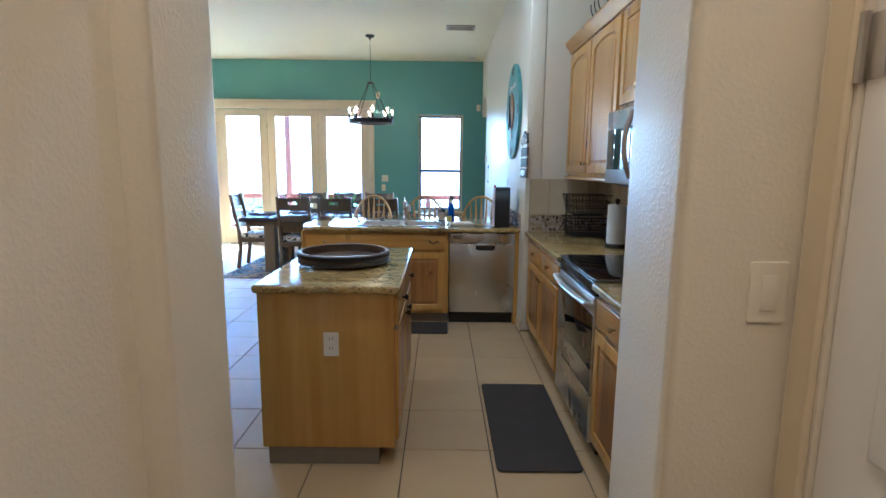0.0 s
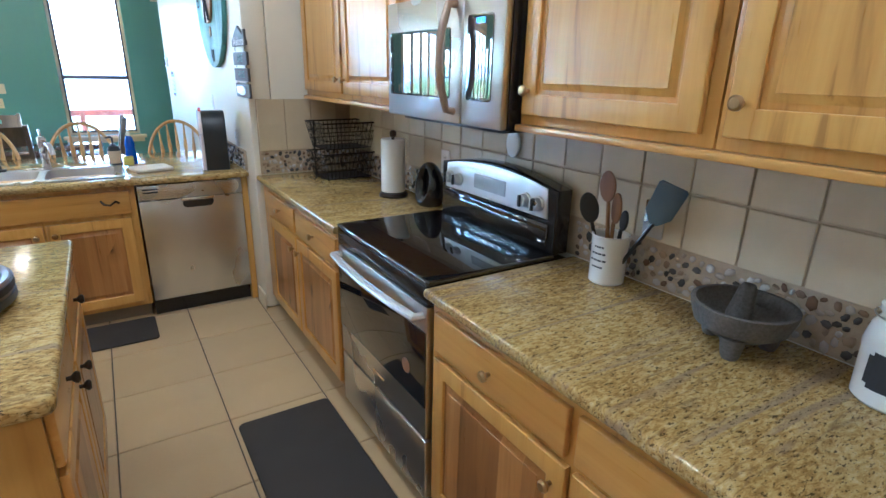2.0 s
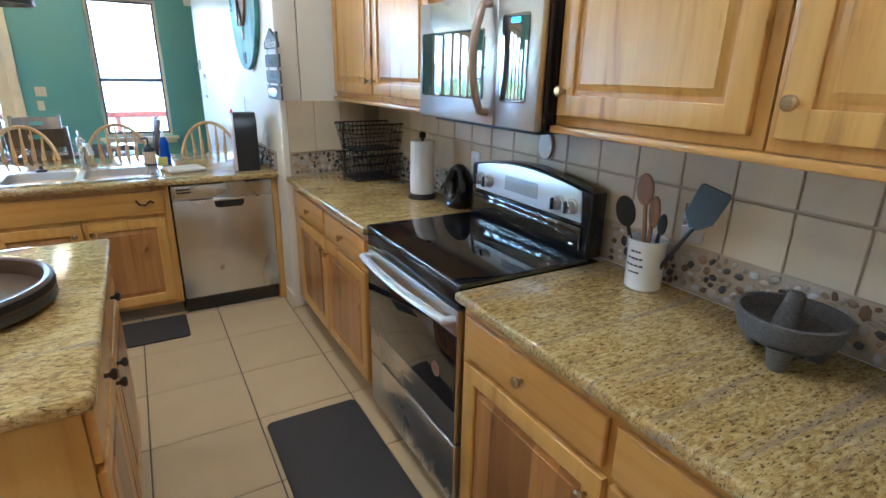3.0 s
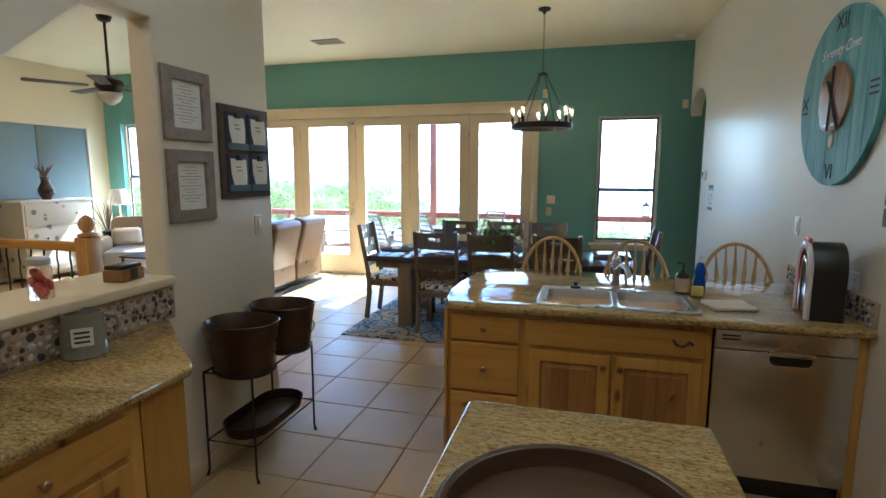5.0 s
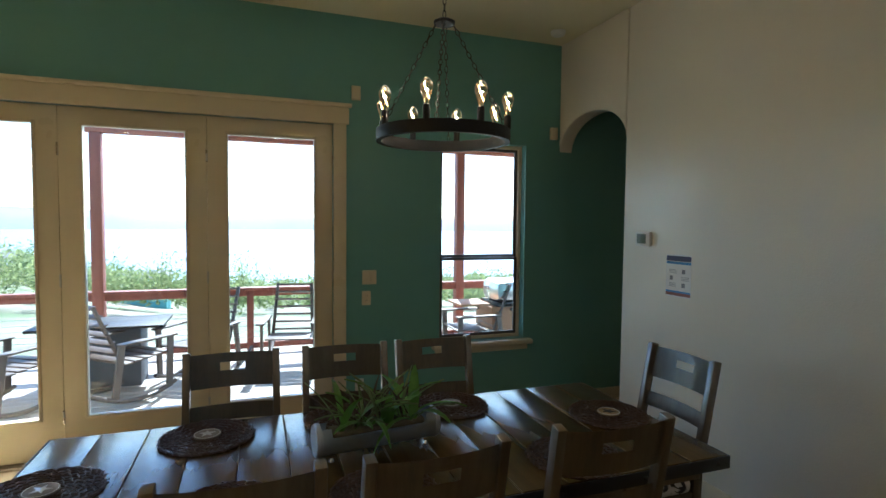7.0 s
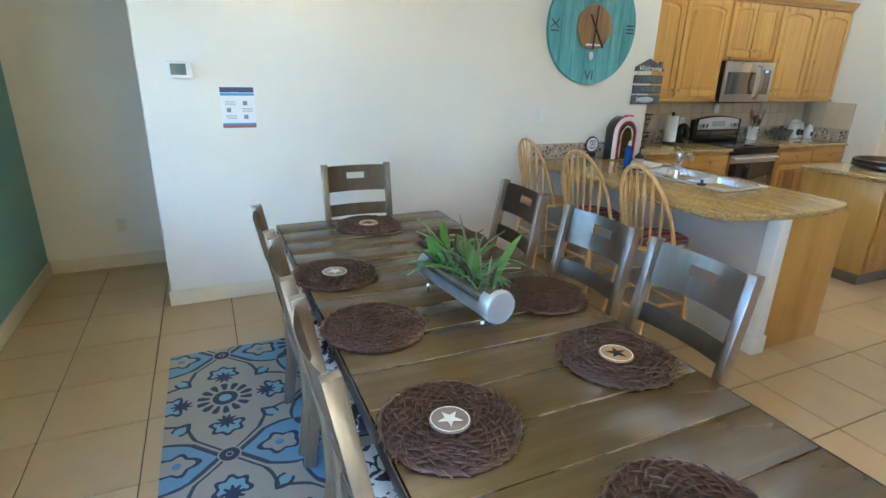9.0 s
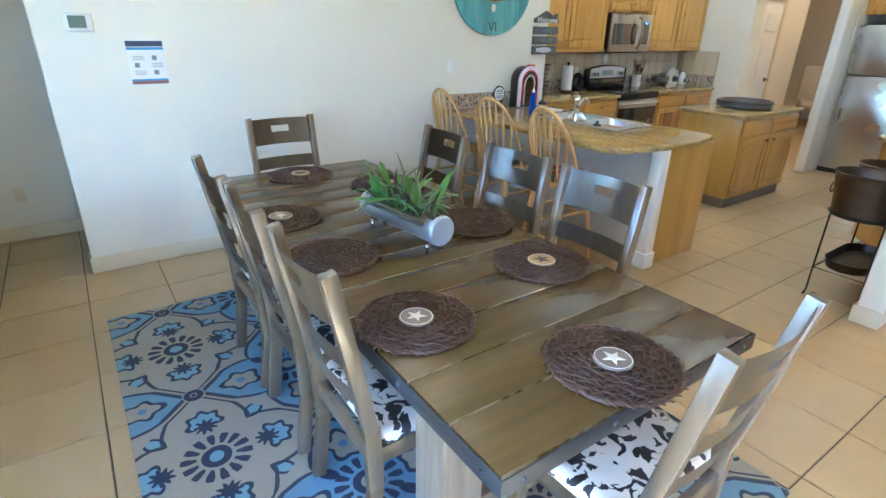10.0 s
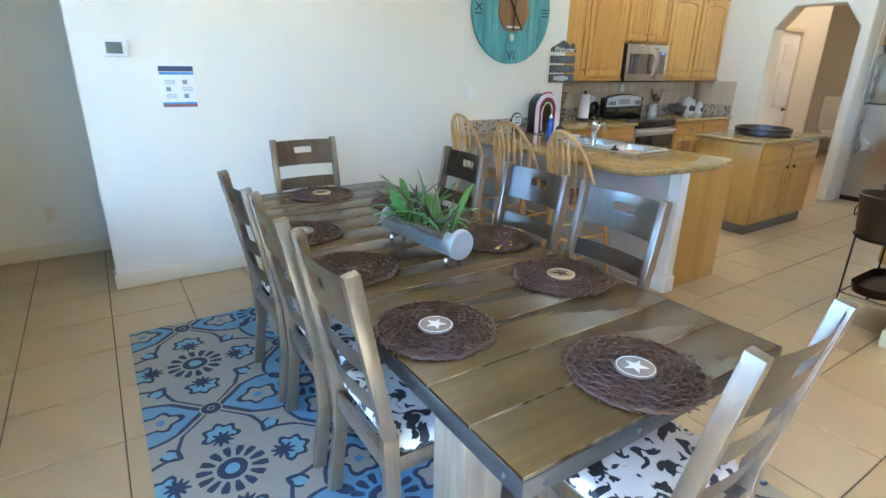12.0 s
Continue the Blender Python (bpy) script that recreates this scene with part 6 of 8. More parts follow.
part("inner_arch", swept([(-0.045, 0.086, 0.01)] + [(x * 0.47, 0.086, y * 0.78) for x, y in prof[:1:-1]] + [(0.045, 0.086, 0.01)], 0.008, 8), chrome, jb)
part("dial", turned([(0, 0), (0.04, 0), (0.042, 0.006), (0, 0.008)], 28, m=Matrix.Translation((0, 0.084, 0.20)) @ Matrix.Rotation(-math.pi / 2, 4, "X")), black_glass, jb)
part("top_crest", slab(round_rect(-0.035, 0.035, 0.285, 0.31, 0.01), 0.02, 0.004, m=Matrix(((1, 0, 0, 0), (0, 0, 1, 0.07), (0, 1, 0, 0), (0, 0, 0, 1)))), plain("red_crest", (0.5, 0.06, 0.05), 0.3), jb)
rs = thing("round_sign", "round black and white motto sign on a stand", "sign", on(FACE_W, 1.47, 6.45, CT1 + 0.002))
part("disc", turned([(0, 0), (0.07, 0), (0.074, 0.006), (0.07, 0.014), (0, 0.014)], 40, m=Matrix.Translation((0, 0.115, 0))), black_plastic, rs)
part("face", turned([(0, 0.0145), (0.06, 0.0145), (0.06, 0.0155), (0, 0.0157)], 40, m=Matrix.Translation((0, 0.115, 0))), paper, rs)
part("word", text_bm("LIVING", 0.026, Matrix.Translation((0, 0.118, 0.017)), 0.0005), ink, rs, smooth=False)
for y, w in ((0.15, 0.03), (0.138, 0.04), (0.094, 0.042), (0.08, 0.03)):
    part("word_line", boxes([(-w, w, y - 0.003, y + 0.003, 0.0157, 0.0167)]), ink, rs)
part("stand", slab(round_rect(-0.045, 0.045, 0.0, 0.05, 0.01), 0.03, 0.006, m=Matrix.Translation((0, 0, -0.01))), black_plastic, rs)
solid("power_cord", swept([(1.505, 6.24, 1.04), (1.48, 6.22, 1.0), (1.47, 6.20, 0.94), (1.44, 6.22, 0.925), (1.40, 6.20, 0.922), (1.36, 6.17, 0.922)], 0.004, 6), black_plastic, "black power cord from the outlet to the radio", "cord")

# ---- on the cream wall ----
ck_ = thing("wall_clock", "large round turquoise plank clock with log-slice centre", "clock", on(FACE_W, EAST, 6.555, 2.005))
CR = 0.455
edges = [-CR + 2 * CR * k / 7 for k in range(8)]
for a, b in zip(edges, edges[1:]):
    pts = []
    for k in range(9):
        x = a + 0.0012 + (b - a - 0.0024) * k / 8
        pts.append((x, math.sqrt(max(CR * CR - x * x, 0.0004))))
    part("board", slab(pts + [(x, -y) for x, y in reversed(pts)], 0.03, 0.002, m=Matrix.Translation((0, 0, 0.004))), clock_boards, ck_, smooth=False)
part("log_slice", slab([(0.178 * (1 + 0.03 * math.sin(3 * t + 1)) * math.cos(t), 0.178 * (1 + 0.03 * math.sin(5 * t)) * math.sin(t)) for t in [2 * math.pi * k / 40 for k in range(40)]], 0.016, 0.004, m=Matrix.Translation((0, 0, 0.034))), log_wood, ck_, "bark-edged log slice")
for txt, x, y, rot in (("XII", 0, 0.385, 0), ("III", 0.385, 0, -90), ("VI", 0, -0.385, 0), ("IX", -0.385, 0, 90)):
    part("numeral", text_bm(txt, 0.115, Matrix.Translation((x, y, 0.036)) @ Matrix.Rotation(radians(rot), 4, "Z"), 0.001), ink, ck_, smooth=False)
part("lettering", text_bm("Serenity Cove", 0.075, Matrix.Translation((0.0, 0.245, 0.036)), 0.001, 0.35), paper, ck_, "white script lettering", smooth=False)
part("word_bar", boxes([(-0.075, -0.01, -0.145, -0.13, 0.0505, 0.052), (0.01, 0.075, -0.145, -0.13, 0.0505, 0.052)]), paper, ck_)
part("minute_hand", bar(bmesh.new(), (0.10, -0.16, 0.056), (-0.055, 0.095, 0.056), 0.003, 0.016, (0, 0, 1)), ink, ck_)
part("hour_hand", bar(bmesh.new(), (-0.005, -0.17, 0.060), (0.012, 0.16, 0.060), 0.003, 0.012, (0, 0, 1)), ink, ck_)
part("pendulum_disc", slab([(0.026 * math.cos(t), -0.225 + 0.034 * math.sin(t)) for t in [2 * math.pi * k / 20 for k in range(20)]], 0.006, 0.002, m=Matrix.Translation((0, 0, 0.034))), fabric_cream, ck_)

ws = thing("welcome_sign", "hanging wooden welcome sign of four slats", "sign", on(FACE_W, EAST, 5.845 + 0.0, 1.555))
house = [(-0.17, 0.115), (0.17, 0.115), (0.17, 0.145), (0.15, 0.145), (0.15, 0.20), (0.11, 0.20), (0.11, 0.17), (-0.01, 0.225), (-0.17, 0.15)]
part("house_slat", slab(house, 0.014, 0.002), sign_wood, ws)
part("lettering", text_bm("Welcome", 0.07, Matrix.Translation((0, 0.138, 0.0148)), 0.0006, 0.3), paper, ws, "white script", smooth=False)
for z, txt, sz in ((0.045, "LAKE", 0.062), (-0.045, "HOUSE", 0.055)):
    s_ = part("slat", slab(round_rect(-0.17, 0.17, z - 0.036, z + 0.036, 0.004), 0.014, 0.002), sign_wood, ws)
    part("lettering", text_bm(txt, sz, Matrix.Translation((0.01, z, 0.0148)), 0.0006), plain("faded_teal", (0.18, 0.26, 0.25), 0.7), s_, smooth=False)
s_ = part("slat", slab(round_rect(-0.17, 0.17, -0.175, -0.095, 0.004), 0.014, 0.002), sign_wood, ws)
fish = [(0.10 * math.cos(radians(a)) - 0.01, -0.135 + 0.026 * math.sin(radians(a))) for a in range(-150, 151, 15)] + [(-0.125, -0.112), (-0.115, -0.135), (-0.125, -0.158)]
part("fish", slab(fish, 0.004, 0.001, m=Matrix.Translation((0, 0, 0.0142))), galvanized, s_, "grey metal fish")
for x in (-0.13, 0.13):
    part("hanger_wire", swept([(x, 0.13, 0.007), (x, -0.12, 0.007)], 0.0016, 5), black_iron, ws)

th = thing("thermostat", "white wall thermostat with a grey display", "thermostat", on(FACE_W, EAST, 9.738, 1.60))
part("case", slab(round_rect(-0.072, 0.072, -0.052, 0.052, 0.008), 0.026, 0.006), white_paint, th)
part("display", slab(round_rect(-0.052, 0.038, -0.032, 0.036, 0.003), 0.003, 0.001, m=Matrix.Translation((0, 0, 0.025))), plain("lcd_grey", (0.16, 0.19, 0.15), 0.12), th)
for x in (-0.03, 0.0, 0.03):
    part("button", boxes([(x - 0.008, x + 0.008, -0.045, -0.038, 0.025, 0.028)], 0.001), white_paint, th)
ps = thing("notice_sheet", "white printed notice with blue and red bands", "poster", on(FACE_W, EAST, 9.412, 1.365))
part("sheet", slab(round_rect(-0.108, 0.108, -0.14, 0.14, 0.002, 1), 0.0016, 0.0), paper, ps)
part("header", boxes([(-0.106, 0.106, 0.098, 0.132, 0.0016, 0.0024)]), plain("navy_print", (0.06, 0.07, 0.14), 0.6), ps)
part("blue_band", boxes([(-0.106, 0.106, 0.078, 0.094, 0.0016, 0.0024)]), plain("blue_print", (0.10, 0.30, 0.60), 0.6), ps)
part("foot_band", boxes([(-0.106, 0.106, -0.132, -0.112, 0.0016, 0.0024)]), plain("red_print", (0.30, 0.12, 0.10), 0.6), ps)
part("foot_band", boxes([(-0.106, 0.106, -0.112, -0.10, 0.0016, 0.0022)]), bpy.data.materials["blue_print"], ps)
for x, y in ((0.045, 0.03), (-0.06, -0.015), (0.045, -0.06)):
    part("code_block", boxes([(x - 0.014, x + 0.014, y - 0.014, y + 0.014, 0.0016, 0.0022)]), plain("grey_print", (0.25, 0.25, 0.27), 0.7), ps)
    for k in range(3):
        part("text_line", boxes([(-x - 0.035, -x + 0.03, y - 0.012 + 0.01 * k, y - 0.009 + 0.01 * k, 0.0016, 0.0021)]), bpy.data.materials["grey_print"], ps)
for x, y, z in ((-0.355, NORTH, 2.72), (1.45, NORTH, 2.52)):
    solid("door_chime" if x < 0 else "motion_sensor_box", slab(round_rect(-0.035, 0.035, -0.055, 0.055, 0.006), 0.035, 0.008, m=on(FACE_S, x, y, z)), almond, "small cream plastic box high on the teal wall", "sensor")
smk = thing("smoke_detector", "round white smoke detector on the ceiling", "smoke detector", pose(1.30, 10.60, CEIL))
part("case", turned([(0, -0.038), (0.045, -0.036), (0.06, -0.022), (0.064, -0.001), (0, -0.001)], 32), white_paint, smk)


vent_tan = plain("vent_enamel", (0.30, 0.24, 0.17), 0.4)


def ceiling_vent(x, y, rz):
    v = thing("ceiling_vent", "tan louvred metal air vent in the ceiling", "vent", pose(x, y, CEIL, 0, 0, rz), "ceiling vents")
    part("frame", slab(round_rect(-0.19, 0.19, -0.115, 0.115, 0.006), 0.012, 0.003, [round_rect(-0.155, 0.155, -0.08, 0.08, 0.003)], Matrix.Translation((0, 0, -0.012))), vent_tan, v)
    part("backing", boxes([(-0.155, 0.155, -0.08, 0.08, -0.002, -0.0005)]), ink, v)
    for k in range(8):
        y_ = -0.07 + 0.02 * k
        part("slat", bar(bmesh.new(), (-0.155, y_, -0.008), (0.155, y_, -0.008), 0.016, 0.0015, (0, 0.5, 0.8)), vent_tan, v)


ceiling_vent(-3.09, 9.77, 0)
ceiling_vent(1.03, 8.62, 0)

# ---- on the pillar ----
for z0, z1 in ((1.768, 2.11), (1.37, 1.722)):
    f_ = thing("picture_frame", "greywashed wooden frame with a printed page", "picture", on(FACE_E, PILLAR, 5.50, (z0 + z1) / 2), "framed pages on the pillar")
    h2 = (z1 - z0) / 2
    part("frame", slab([(-0.158, -h2), (0.158, -h2), (0.158, h2), (-0.158, h2)], 0.022, 0.004, [[(-0.10, -h2 + 0.058), (0.10, -h2 + 0.058), (0.10, h2 - 0.058), (-0.10, h2 - 0.058)]], Matrix.Translation((0, 0, 0.002))), grey_frame_wood, f_)
    pg = part("page", boxes([(-0.102, 0.102, -h2 + 0.056, h2 - 0.056, 0.003, 0.006)]), paper, f_)
    for k in range(12):
        wv = 0.075 - 0.02 * ((k * 7) % 3) if k else 0.04
        part("text_line", boxes([(-wv, wv, h2 - 0.085 - 0.0155 * k, h2 - 0.082 - 0.0155 * k, 0.006, 0.0066)]), plain("page_ink", (0.35, 0.33, 0.31), 0.8) if k == 0 and z0 > 1.7 else bpy.data.materials["page_ink"], pg)
bo = thing("clipboard_board", "dark wooden board with four navy clipboards", "board", on(FACE_E, PILLAR, 5.942, 1.725))
part("board", slab([(-0.22, -0.255), (0.22, -0.255), (0.22, 0.255), (-0.22, 0.255)], 0.02, 0.003), dark_board, bo)
navy = plain("navy_board", (0.035, 0.055, 0.10), 0.5)
blue_grey = plain("blue_rail", (0.10, 0.15, 0.21), 0.55)
for x in (-0.095, 0.10):
    for z in (-0.115, 0.115):
        cb = part("clipboard", slab(round_rect(x - 0.088, x + 0.088, z - 0.105, z + 0.105, 0.004), 0.008, 0.002, m=Matrix.Translation((0, 0, 0.0202))), navy, bo)
        part("ledge", slab(round_rect(x - 0.088, x + 0.088, z - 0.103, z - 0.065, 0.004), 0.014, 0.003, m=Matrix.Translation((0, 0, 0.028))), blue_grey, cb)
        sh = slab([(x - 0.07, z + 0.08), (x + 0.065, z + 0.075), (x + 0.072, z), (x + 0.066, z - 0.067), (x - 0.045, z - 0.067), (x - 0.066, z)], 0.0015, 0.0, m=Matrix.Translation((0, 0, 0.032)))
        sh_ = part("note", sh, paper, cb, "curling white note")
        for k in range(2):
            part("note_line", boxes([(x - 0.03 + 0.01 * k, x + 0.02 + 0.008 * k, z + 0.03 - 0.02 * k, z + 0.037 - 0.02 * k, 0.0335, 0.0342)]), bpy.data.materials["page_ink"], sh_)
        part("clip", boxes([(x - 0.025, x + 0.025, z + 0.07, z + 0.08, 0.033, 0.042), (x - 0.012, x + 0.012, z + 0.078, z + 0.10, 0.028, 0.036)], 0.002), bronze_dark, cb)

# ---- copper tub stand ----
sd = thing("tub_stand", "black iron stand with two copper tubs and a tray", "plant stand", pose(-1.48, 5.77, 0))
legs = [(-0.17, -0.30), (0.12, -0.30), (0.12, 0.30), (-0.17, 0.30)]
for x, y in legs:
    part("leg", swept([(x * 1.08, y * 1.0, 0.004), (x, y, 0.04), (x, y, 0.585)], [0.009, 0.006, 0.006], 8), black_iron, sd)
part("tray_holder", swept([(x, y, 0.205) for x, y in legs], 0.005, 6, True), black_iron, sd)
part("top_frame", swept([(x, y, 0.58) for x, y in legs], 0.006, 6, True), black_iron, sd)
for cy in (-0.19, 0.19):
    part("tub_ring", swept([(0.165 * math.cos(t), cy + 0.138 * math.sin(t), 0.585) for t in [2 * math.pi * k / 28 for k in range(28)]], 0.006, 6, True), black_iron, sd)
    tub = part("tub", turned([(0, 0.565), (0.138, 0.565), (0.142, 0.569), (0.160, 0.74), (0.163, 0.745), (0.164, 0.76), (0.176, 0.835), (0.182, 0.842), (0.176, 0.848), (0.168, 0.836), (0.150, 0.72), (0.134, 0.58), (0, 0.578)], 44, (0, cy, 0), 1.10, 0.92), copper, sd, "aged copper tub")
    for s in (-1, 1):
        part("ring_handle", swept([(s * 0.186, cy + 0.032 * math.cos(t), 0.72 + 0.032 * math.sin(t)) for t in [2 * math.pi * k / 18 for k in range(18)]], 0.004, 6, True), bronze_dark, tub)
trp = [(0.12 * math.cos(radians(a)), 0.15 + 0.12 * math.sin(radians(a))) for a in range(0, 181, 15)] + [(0.12 * math.cos(radians(a)), -0.15 + 0.12 * math.sin(radians(a))) for a in range(180, 361, 15)]
part("tray", slab(trp, 0.006, 0.002, m=Matrix.Translation((-0.02, 0, 0.211))), copper, sd, "oval copper tray")
bm = bmesh.new()
ra = [bm.verts.new((-0.02 + x, y, 0.215)) for x, y in trp]
rb = [bm.verts.new((-0.02 + x * 1.12, y * 1.05, 0.27)) for x, y in trp]
fs = [bm.faces.new((ra[k], ra[(k + 1) % len(ra)], rb[(k + 1) % len(rb)], rb[k])) for k in range(len(ra))]
bmesh.ops.solidify(bm, geom=fs, thickness=0.004)
part("tray_rim", bm, copper, sd)

# ---- on the west counter and ledge ----
pc = thing("pitcher", "grey-green stoneware pitcher with a paper label", "pitcher", pose(-1.60, 4.79, CT1) @ Matrix.Diagonal((0.97, 0.97, 1.0, 1)))
part("body", turned([(0, 0), (0.075, 0), (0.08, 0.006), (0.078, 0.10), (0.07, 0.15), (0.073, 0.172), (0.069, 0.172), (0.066, 0.15), (0.072, 0.1), (0.072, 0.012), (0, 0.01)], 36), plain("stoneware", (0.27, 0.26, 0.20), 0.25), pc)
part("handle", swept([(0.045, 0.055, 0.15), (0.07, 0.09, 0.14), (0.075, 0.10, 0.10), (0.06, 0.08, 0.05), (0.05, 0.06, 0.04)], 0.009, 8), bpy.data.materials["stoneware"], pc)
lb = part("label", slab(round_rect(-0.036, 0.036, 0.055, 0.125, 0.003), 0.002, 0.0, m=Matrix.Rotation(radians(48), 4, "Z") @ on(FACE_S, 0, -0.079, 0)), paper, pc)
for k in range(3):
    part("word_bar", boxes([(-0.026, 0.024, 0.068 + 0.018 * k, 0.076 + 0.018 * k, 0.002, 0.0026)]), ink, lb).matrix_basis = Matrix.Rotation(radians(48), 4, "Z") @ on(FACE_S, 0, -0.079, 0)
jr = thing("sweet_jar", "lidded glass jar of red and orange sweets", "jar", pose(-1.80, 4.80, 1.121) @ Matrix.Diagonal((0.78, 0.78, 1.05, 1)))
part("glass", turned([(0, 0), (0.05, 0), (0.053, 0.006), (0.053, 0.11), (0.045, 0.125), (0.045, 0.13)], 28), clear_glass, jr).visible_shadow = False
part("lid", turned([(0.05, 0.128), (0.052, 0.15), (0.048, 0.156), (0, 0.157)], 28), galvanized, jr)
bm = bmesh.new()
rnd = random.Random(4)
for k in range(22):
    a, r = rnd.uniform(0, 6.28), rnd.uniform(0, 0.032)
    bmesh.ops.create_icosphere(bm, subdivisions=2, radius=0.016, matrix=Matrix.Translation((r * math.cos(a), r * math.sin(a), 0.02 + 0.085 * k / 22)))
part("sweets", bm, red_fruit, jr)
bx = thing("card_box", "small wooden card holder with a black lid on the ledge", "box", pose(-1.80, 5.18, 1.121, 0, 0, 8))
part("holder", boxes([(-0.05, 0.05, -0.07, 0.07, 0, 0.055)], 0.004), log_wood, bx)
part("lid", boxes([(-0.045, 0.045, -0.066, 0.066, 0.0555, 0.075)], 0.006), black_plastic, bx)
part("front_tab", boxes([(0.0505, 0.053, -0.022, 0.022, 0.008, 0.055)]), black_plastic, bx)

# vase on the cabinets
solid("dark_vase", turned([(0, 0), (0.06, 0), (0.09, 0.06), (0.10, 0.12), (0.06, 0.19), (0.05, 0.22), (0.07, 0.25), (0.06, 0.25), (0.04, 0.22), (0, 0.2)], 28), black_enamel, "dark vase on top of the wall cabinets", "vase", at=pose(2.02, 5.15, UZ1 + 0.001))
ir = thing("scroll_stand", "dark wrought iron scroll ornament on the cabinets", "ornament", pose(2.0, 5.60, UZ1 + 0.001))
for k in range(3):
    part("scroll", swept([(0.0, -0.1 + 0.1 * k + 0.05 * math.sin(t * 1.3), 0.004 + 0.38 * t / 6.3) for t in [0.35 * j for j in range(19)]], 0.005, 6), black_iron, ir)

# ---- living room ----
sf = thing("recliner_sofa", "tan leather reclining sofa with three seats, seen from behind", "sofa", pose(-3.72, 9.35, 0, 0, 0, 90))
for k, x in enumerate((-0.70, 0.0, 0.70)):
    m = Matrix.Translation((x, 0, 0)) @ Matrix.Rotation(radians(14), 4, "X")
    bm = slab(round_rect(-0.335, 0.335, 0.28, 0.99, 0.07), 0.24, 0.07, res=4, m=m @ Matrix(((1, 0, 0, 0), (0, 0, 1, 0.0), (0, 1, 0, 0), (0, 0, 0, 1))))
    part("backrest", bm, leather, sf)
    bm = slab(round_rect(-0.325, 0.325, 0.12, 0.42, 0.05), 0.07, 0.03, res=3, m=Matrix.Translation((x, -0.09, 0)) @ Matrix(((1, 0, 0, 0), (0, 0, 1, 0.0), (0, 1, 0, 0), (0, 0, 0, 1))))
    part("back_flap", bm, leather, sf)
    part("seat", boxes([(x - 0.335, x + 0.335, 0.18, 0.86, 0.18, 0.46)], 0.06), leather, sf)
for x in (-1.16, 1.16):
    part("arm", boxes([(x - 0.12, x + 0.12, 0.0, 0.9, 0.08, 0.62)], 0.07), leather, sf)
part("base", boxes([(-1.05, 1.05, -0.02, 0.85, 0.05, 0.16)], 0.01), black_plastic, sf)
part("floor_bar", boxes([(-1.05, 1.05, -0.10, -0.06, 0.0, 0.05)], 0.004), black_iron, sf)

pnl = thing("wall_panels", "large blue-grey wall panels with pale trim", "panel", kind="structure")
for a, b in ((7.0, 9.62), (9.63, 10.48)):
    part("panel", boxes([(-8.098, -8.07, a, b, 0.3, 2.36)], 0.004), bluegrey, pnl)
part("edge_trim", boxes([(-8.098, -8.05, 10.485, 10.53, 0.3, 2.40), (-8.098, -8.05, 7.0, 10.485, 2.365, 2.40)], 0.004), almond, pnl)
ds_ = thing("painted_chest", "white chest of drawers painted with faded flowers", "chest", pose(-7.78, 9.45, 0))
floral = (lambda m: m.put("Base Color", m.mix(m.voronoi((5, 5, 5)).ramp(0.16, 0.24), m.mix(m.noise((9,) * 3), (0.25, 0.16, 0.10), (0.18, 0.24, 0.16)), (0.62, 0.58, 0.47))).done(0.5))(Mat("floral_paint"))
part("case", boxes([(-0.25, 0.25, -0.55, 0.55, 0.08, 1.18)], 0.01), floral, ds_)
part("top", boxes([(-0.27, 0.28, -0.58, 0.58, 1.181, 1.21)], 0.006), white_paint, ds_)
for z in (0.14, 0.49, 0.84):
    dr_ = part("drawer_front", boxes([(0.251, 0.268, -0.52, 0.52, z, z + 0.31)], 0.006), floral, ds_)
    for y in (-0.25, 0.25):
        part("knob", turned(knob_profile, 12, m=on(FACE_E, 0.268, y, z + 0.155)), brass, dr_)
for x in (-0.2, 0.2):
    for y in (-0.5, 0.5):
        part("foot", boxes([(x - 0.03, x + 0.03, y - 0.03, y + 0.03, 0, 0.079)], 0.004), white_paint, ds_)
vs_ = thing("flower_vase", "dark painted vase with dried pods", "vase", pose(-7.75, 9.45, 1.211))
part("vase", turned([(0, 0), (0.06, 0), (0.10, 0.08), (0.11, 0.15), (0.06, 0.26), (0.05, 0.3), (0.075, 0.34), (0.06, 0.34), (0.03, 0.28), (0, 0.2)], 28), plain("painted_vase", (0.08, 0.05, 0.035), 0.3, var=0.5, scale=12), vs_)
bm = bmesh.new()
for k in range(9):
    a = 0.7 * k
    tube(bm, [(0, 0, 0.28), (0.05 * math.cos(a), 0.05 * math.sin(a), 0.42), (0.11 * math.cos(a), 0.13 * math.sin(a), 0.50 + 0.02 * (k % 3))], [0.004, 0.012, 0.003], 6)
part("dried_pods", bm, leaf_dry, vs_)
fp = thing("floor_plant", "tall dried grasses in a dark floor vase", "plant", pose(-7.4, 10.15, 0))
part("vase", turned([(0, 0), (0.12, 0), (0.15, 0.2), (0.09, 0.55), (0.07, 0.6), (0.1, 0.66), (0.06, 0.6), (0, 0.5)], 24), black_enamel, fp)
bm = bmesh.new()
for k in range(26):
    a = rnd.uniform(0, 6.28)
    blade(bm, (0, 0, 0.55), (math.cos(a), math.sin(a), 0), rnd.uniform(1.0, 1.5), rnd.uniform(0.4, 0.75), 0.008, rnd.uniform(0.1, 0.7), rnd)
part("grasses", bm, leaf_dry, fp)


